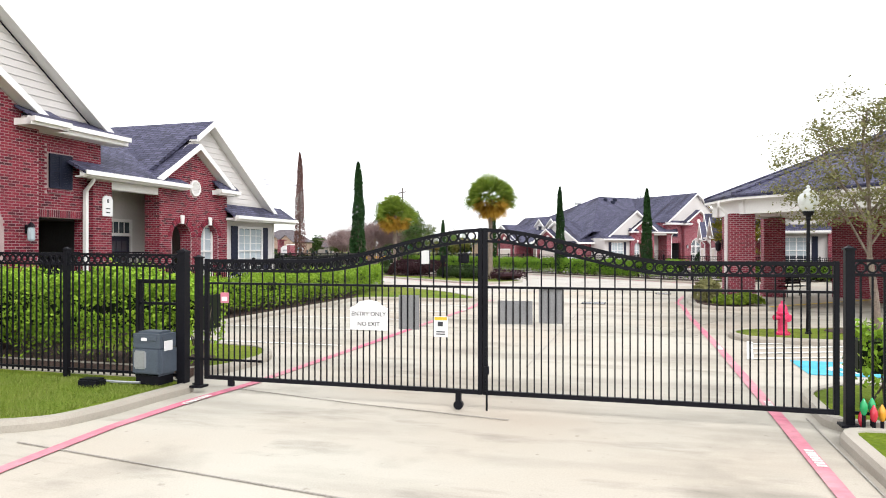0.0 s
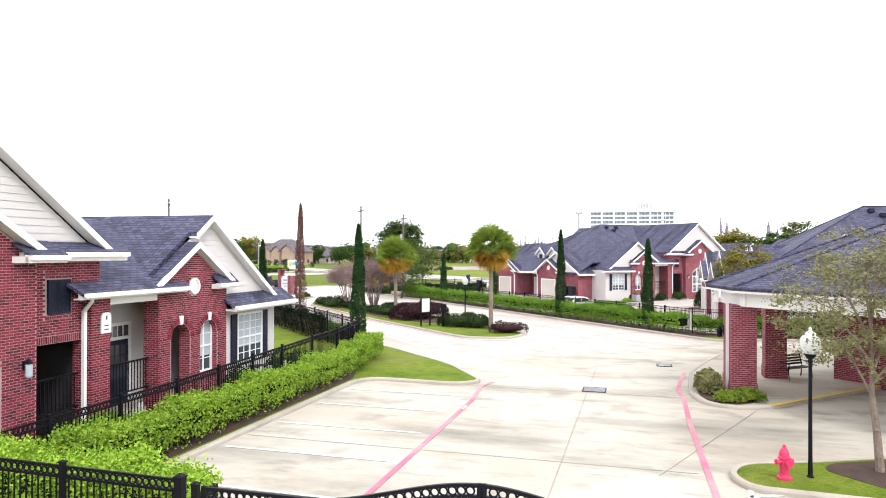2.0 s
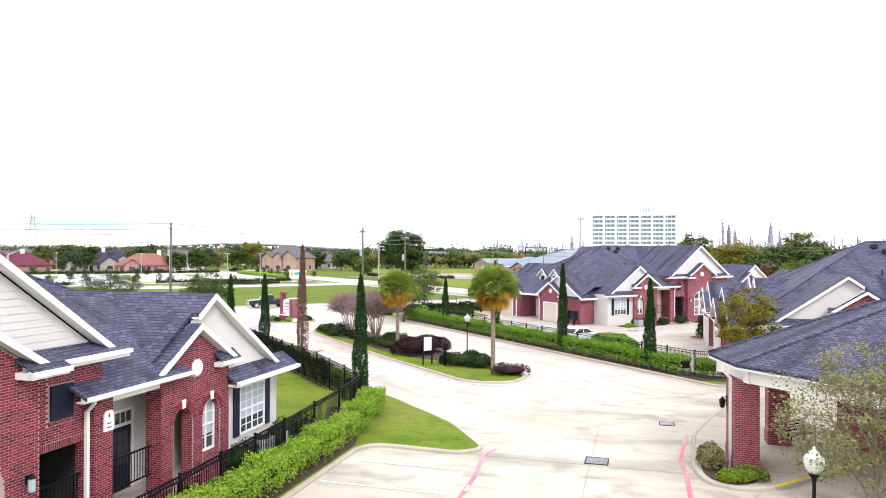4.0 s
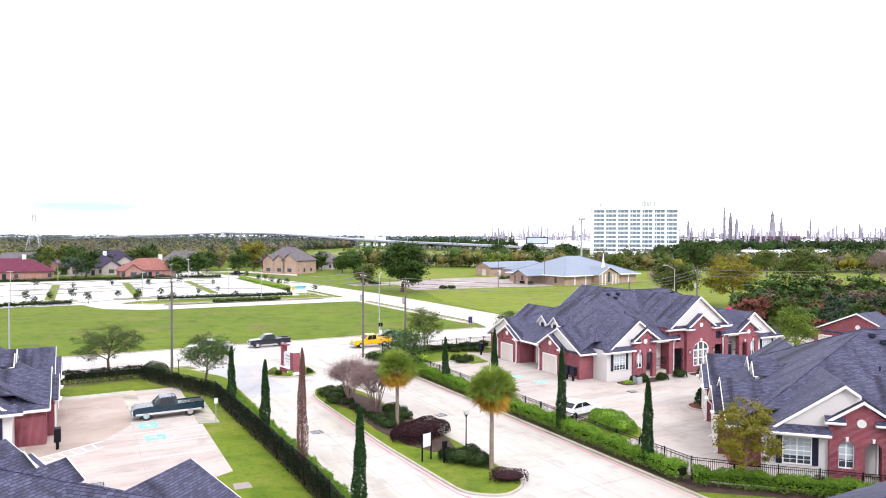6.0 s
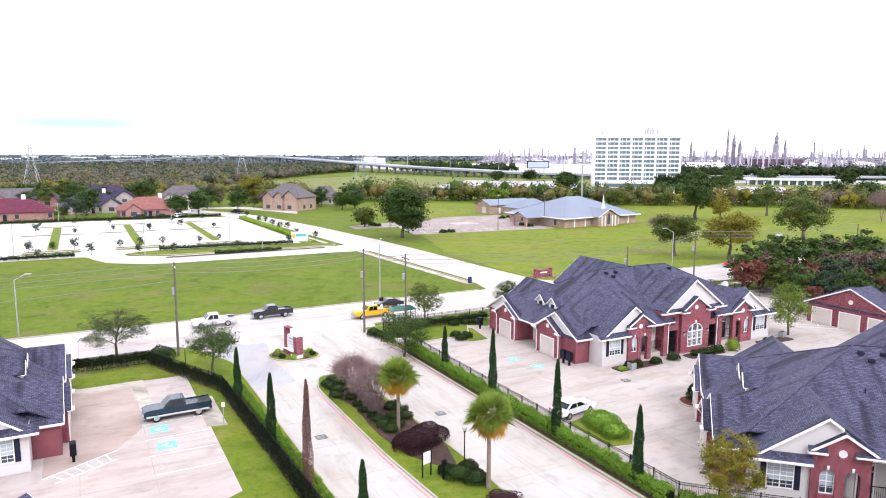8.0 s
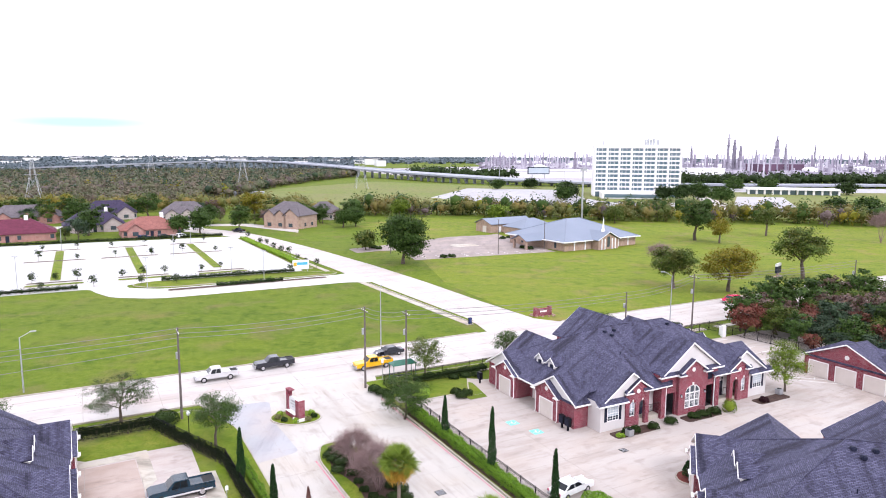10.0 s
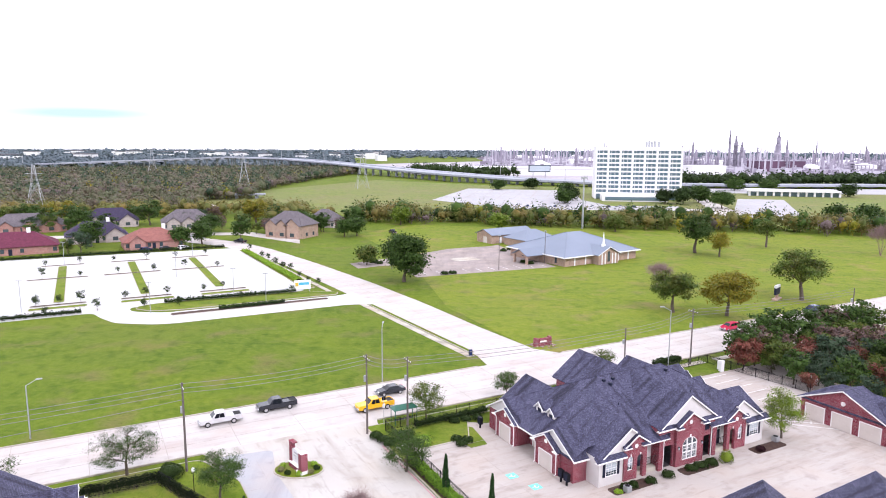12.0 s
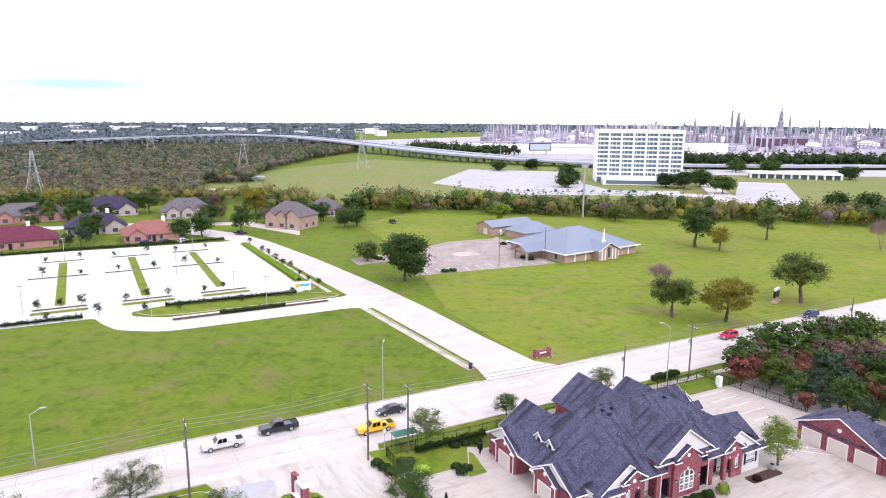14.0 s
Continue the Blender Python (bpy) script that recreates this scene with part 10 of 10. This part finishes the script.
for k in range(2600):
    a = math.radians(rgc.uniform(3, 34))
    r = rgc.uniform(1080, 2100)
    x, y = r * math.sin(a), r * math.cos(a)
    q = rgc.uniform()
    w, d, h = (rgc.uniform(3, 14), rgc.uniform(3, 10), rgc.uniform(2, 9)) if q < 0.6 else ((rgc.uniform(0.8, 2.2), 1.6, rgc.uniform(10, 34)) if q < 0.85 else (rgc.uniform(20, 60), 1.5, rgc.uniform(5, 8)))
    i0 = len(bmc)
    bmc += [(x - w / 2, y - d / 2, 0), (x + w / 2, y - d / 2, 0), (x + w / 2, y + d / 2, 0), (x - w / 2, y + d / 2, 0), (x - w / 2, y - d / 2, h), (x + w / 2, y - d / 2, h), (x + w / 2, y + d / 2, h), (x - w / 2, y + d / 2, h)]
    fc_ += [(i0 + 4, i0 + 5, i0 + 6, i0 + 7), (i0, i0 + 1, i0 + 5, i0 + 4), (i0 + 1, i0 + 2, i0 + 6, i0 + 5), (i0 + 3, i0, i0 + 4, i0 + 7), (i0 + 2, i0 + 3, i0 + 7, i0 + 6)]
M_clutter, nn, ll, ss = node_mat("plant_clutter")
gg = nn.new("ShaderNodeNewGeometry")
ll.new(mix_color(nn, ll, gg.outputs["Random Per Island"], (0.20, 0.17, 0.23), (0.50, 0.48, 0.54)), ss.inputs["Base Color"])
ss.inputs["Roughness"].default_value = 0.8
tagged(from_arrays("plant_clutter", bmc, fc_, M_clutter), "dense grey plant blocks, stacks and pipes far off", "plant", "", "stuff")
t = thing("plum_wall", 476, 1045, 0, 8, "long plum-coloured tank wall in the distance", "wall")
part("wall", boxed(0, 72, 0, 40, 0, 17), M_purple, t)
part("rim", boxed(-0.6, 72.6, -0.6, 40.6, 17, 18), M_refinery, t)
t = thing("warehouse", 331, 932, 0, 6, "white warehouse in the distance", "building")
part("wall", boxed(0, 48, 0, 30, 0, 12), M_white, t)
part("roof_edge", boxed(-0.6, 48.6, -0.6, 30.6, 12, 13), M_white, t)
t = thing("billboard", 114, 860, 0, 8, "dark roadside billboard by the highway", "sign")
part("board", boxed(-14, 14, -1, 1, 6, 15), M_shutter, t)
part("picture", boxed(-13, 13, -1.2, -1.0, 7, 14), M_blind, t)
for sx in (-8, 8):
    part("post", boxed(sx - 0.5, sx + 0.5, -0.5, 0.5, 0, 6), M_galv, t)
# added white block that stands for pale ground and tanks far off
t = thing("depot", 40, 905, 0, -4, "long white block standing for pale plant ground in the distance", "building")
part("wall", boxed(-60, 150, 0, 60, 0, 9), M_white, t)
part("roof_edge", boxed(-61, 151, -1, 61, 9, 10), M_white, t)
for k in range(26):
    a = radians(rf.uniform(-34, -5))
    r = rf.uniform(1500, 2300)
    t = thing("distant_building", r * math.sin(a), r * math.cos(a), 0, rf.uniform(-20, 20), "pale building on the horizon", "building", "horizon buildings")
    w = rf.uniform(6, 20)
    part("wall", boxed(-w, w, 0, 30, 0, rf.uniform(9, 16)), M_white, t)
    part("roof_edge", boxed(-w - 0.8, w + 0.8, -0.8, 30.8, 16, 16.8), M_greyroof, t)
t = thing("stone_bridge", -155, 498, 0, 12, "small concrete road bridge over the creek", "bridge")
part("deck", boxed(-20, 20, -5, 5, 2.2, 3.2), M_highway, t)
for sx in (-14, 0, 14):
    part("pier", boxed(sx - 1, sx + 1, -4, 4, 0, 2.2), M_highway, t)
sheet("far_road", [(-330, 440), (-180, 445), (-120, 425), (-90, 410), (-88, 416), (-120, 433), (-180, 454), (-330, 450)], 0.03, M_road, "pale country road before the woods")

# ---------------------------------------------------------------- single bricks on the building beside the gate
M_piece, nn, ll, ss = node_mat("single_red_brick")
g1, g2, ad, fr = nn.new("ShaderNodeNewGeometry"), nn.new("ShaderNodeObjectInfo"), nn.new("ShaderNodeMath"), nn.new("ShaderNodeMath")
fr.operation = "FRACT"
ll.new(g1.outputs["Random Per Island"], ad.inputs[0])
ll.new(g2.outputs["Random"], ad.inputs[1])
ll.new(ad.outputs[0], fr.inputs[0])
rmp = nn.new("ShaderNodeValToRGB")
rmp.color_ramp.elements[0].color = (0.070, 0.018, 0.028, 1)
rmp.color_ramp.elements[0].position = 0.0
rmp.color_ramp.elements[1].color = (0.265, 0.033, 0.055, 1)
rmp.color_ramp.elements[1].position = 1.0
for pos, c in ((0.10, (0.075, 0.014, 0.024)), (0.20, (0.145, 0.016, 0.032)), (0.55, (0.205, 0.023, 0.043))):
    el = rmp.color_ramp.elements.new(pos)
    el.color = (*c, 1)
ll.new(fr.outputs[0], rmp.inputs[0])
gr = noise_of(nn, ll, 45, 4, lo=0.3, hi=0.7)
ll.new(mix_color(nn, ll, gr, rmp.outputs[0], mix_color(nn, ll, 1.0, rmp.outputs[0], (0.78, 0.78, 0.78), "MULTIPLY")), ss.inputs["Base Color"])
ss.inputs["Roughness"].default_value = 0.85
ss.inputs["Specular IOR Level"].default_value = 0.2
bumped(nn, ll, ss, gr, 0.3, 0.004)
BL, BH, BG, BP = 0.203, 0.068, 0.017, 0.006  # brick length, height, joint, how far it stands proud


def brick_bm(L, H):
    bm = boxed(0, L, -BP, 0.01, 0, H)
    bmesh.ops.recalc_face_normals(bm, faces=bm.faces)
    me = bpy.data.meshes.new("brick")
    bm.to_mesh(me)
    bm.free()
    lay_uv(me)
    me.materials.append(M_piece)
    return me


FULL = brick_bm(BL - BG, BH - BG + 0.004)


def lay_bricks(inside, x0, x1, z0, z1, m, singles, verts, faces, upright=False):
    """Courses over a rectangle of the wall plane m, only where inside(x, z) holds."""
    w, h = (BH, BL) if upright else (BL, BH)
    rows = int((z1 - z0) / h + 0.01)
    for r in range(rows):
        x = x0 - (w / 2 if (r % 2 and not upright) else 0)
        z = z0 + r * h
        while x < x1 - 0.02:
            a, b = max(x, x0), min(x + w - BG, x1)
            x += w
            if b - a < 0.03:
                continue
            if not all(inside(px, pz) for px in (a, b, (a + b) / 2) for pz in (z + 0.01, z + h - BG)):
                mid = [px for px in np.linspace(a, b, 7) if inside(px, z + 0.01) and inside(px, z + h - BG)]
                if len(mid) < 2 or mid[-1] - mid[0] < 0.04:
                    continue
                a, b = mid[0], mid[-1]
            if singles is not None and len(singles) < 300 and not upright and abs(b - a - (BL - BG)) < 1e-6:
                singles.append(m @ Matrix.Translation((a, 0, z)))
                continue
            i = len(verts)
            H = h - BG + 0.004
            for px, py, pz in ((a, 0.01, z), (b, 0.01, z), (b, 0.01, z + H), (a, 0.01, z + H), (a, -BP, z), (b, -BP, z), (b, -BP, z + H), (a, -BP, z + H)):
                verts.append(tuple(m @ Vector((px, py, pz))))
            faces.extend(((i + 4, i + 5, i + 6, i + 7), (i, i + 1, i + 5, i + 4), (i + 1, i + 2, i + 6, i + 5), (i + 2, i + 3, i + 7, i + 6), (i + 3, i, i + 4, i + 7)))


def arch_out(xa, xb, zs):
    c, r = (xa + xb) / 2, (xb - xa) / 2 + 0.01
    return lambda x, z: not (xa - 0.01 < x < xb + 0.01 and (z < zs or (x - c) ** 2 + (z - zs) ** 2 < r * r))


o1, o2 = arch_out(7.7, 8.66, 2.52), arch_out(9.22, 10.18, 2.52)
sing, bv, bf = [], [], []


def porch_in(x, z):
    return 7.1 <= x <= 10.75 and z <= 4.2 + 1.28 * (1 - abs(x - 8.85) / (1.9 if x > 8.85 else 1.75)) - 0.02 and o1(x, z) and o2(x, z) and (x - 8.88) ** 2 + (z - 4.2) ** 2 > 0.08


def wall_in(x, z):
    return True


lay_bricks(porch_in, 7.1, 10.75, 0.62, 5.5, Matrix.Translation((0, -0.226, 0)), sing, bv, bf)
lay_bricks(porch_in, 7.1, 10.75, 0.02, 0.62, Matrix.Translation((0, -0.226, 0)), None, bv, bf)
lay_bricks(wall_in, -0.22, 0.32, 0.02, 4.1, Matrix.Translation((7.094, 0, 0)) @ pose(0, 0, 0, 0, 0, -90) @ Matrix.Diagonal((-1, 1, 1, 1)), None, bv, bf)
lay_bricks(lambda x, z: not (3.07 < x < 3.91 and 3.58 < z < 4.87), 2.405, 4.9, 3.17, 5.08, Matrix.Translation((0, 0, 0)), None, bv, bf)
lay_bricks(wall_in, 2.405, 4.9, 2.96, 3.17, Matrix.Translation((0, 0, 0)), None, bv, bf, True)
lay_bricks(wall_in, 2.405, 4.9, 5.08, 5.29, Matrix.Translation((0, 0, 0)), None, bv, bf, True)
lay_bricks(wall_in, 4.29, 4.9, 0.02, 2.95, Matrix.Translation((0, 0, 0)), None, bv, bf)
lay_bricks(wall_in, 2.405, 2.54, 0.02, 2.95, Matrix.Translation((0, 0, 0)), None, bv, bf)
lay_bricks(wall_in, 4.39, 5.08, 0.02, 4.09, Matrix.Translation((0, -0.22, 0)), None, bv, bf)
lay_bricks(wall_in, -0.22, 0.0, 0.02, 4.09, Matrix.Translation((4.39, 0, 0)) @ pose(0, 0, 0, 0, 0, -90) @ Matrix.Diagonal((-1, 1, 1, 1)), None, bv, bf)
lay_bricks(wall_in, 0.0, 0.3, 0.02, 2.95, Matrix.Translation((4.28, 0, 0)) @ pose(0, 0, 0, 0, 0, -90) @ Matrix.Diagonal((-1, 1, 1, 1)), None, bv, bf)
cw = lambda x, z: not (abs(x) < 1.42 and 0.55 < z and (z < 2.6 or (x / 1.42) ** 2 + ((z - 2.6) / 1.12) ** 2 < 1)) and z < 5.2 + max(0, 1.55 * (1 - abs(x) / 2.4)) and x * x + (z - 5.6) ** 2 > 0.08
lay_bricks(cw, -2.4, 2.4, 0.02, 6.7, Matrix.Translation((0, -0.45, 0)), None, bv, bf)
lay_bricks(wall_in, -0.45, 0.0, 0.02, 5.2, Matrix.Translation((2.4, 0, 0)) @ pose(0, 0, 0, 0, 0, 90), None, bv, bf)
# ring of bricks on end round the two arches
for xa, xb in ((7.7, 8.66), (9.22, 10.18)):
    c, r = (xa + xb) / 2, (xb - xa) / 2
    for k in range(19):
        t0 = math.pi * (k + 0.5) / 19
        m = Matrix.Translation((c, -0.23, 2.52)) @ Matrix.Rotation(-(t0 - math.pi / 2), 4, "Y")
        i = len(bv)
        for px, py, pz in ((-0.028, 0.012, r + 0.005), (0.028, 0.012, r + 0.005), (0.034, 0.012, r + 0.2), (-0.034, 0.012, r + 0.2), (-0.028, -0.012, r + 0.005), (0.028, -0.012, r + 0.005), (0.034, -0.012, r + 0.2), (-0.034, -0.012, r + 0.2)):
            bv.append(tuple(m @ Vector((px, py, pz))))
        bf.extend(((i + 4, i + 5, i + 6, i + 7), (i, i + 1, i + 5, i + 4), (i + 1, i + 2, i + 6, i + 5), (i + 2, i + 3, i + 7, i + 6), (i + 3, i, i + 4, i + 7)))
tagged(from_arrays("brick", bv, bf, M_piece, villa_a), kind="stuff")
# the mortar that they lie in
bm = bmesh.new()
wall2d(bm, porch_outline(1), -0.226, -0.222)
box(bm, 7.094, 7.098, -0.22, 0.32, 0, 4.2)
part("mortar_bed", bm, M_mortar, villa_a)
# the plain wall faces behind them become mortar
for o in villa_a.children:
    if o.name.split(".")[0] in ("brick_front", "brick_pier") or (o.name.split(".")[0] == "brick_wall" and o.dimensions.x < 3 and o.dimensions.z > 5):
        o.data.materials[0] = M_mortar
for m in sing:
    child("brick", FULL, villa_a, m)
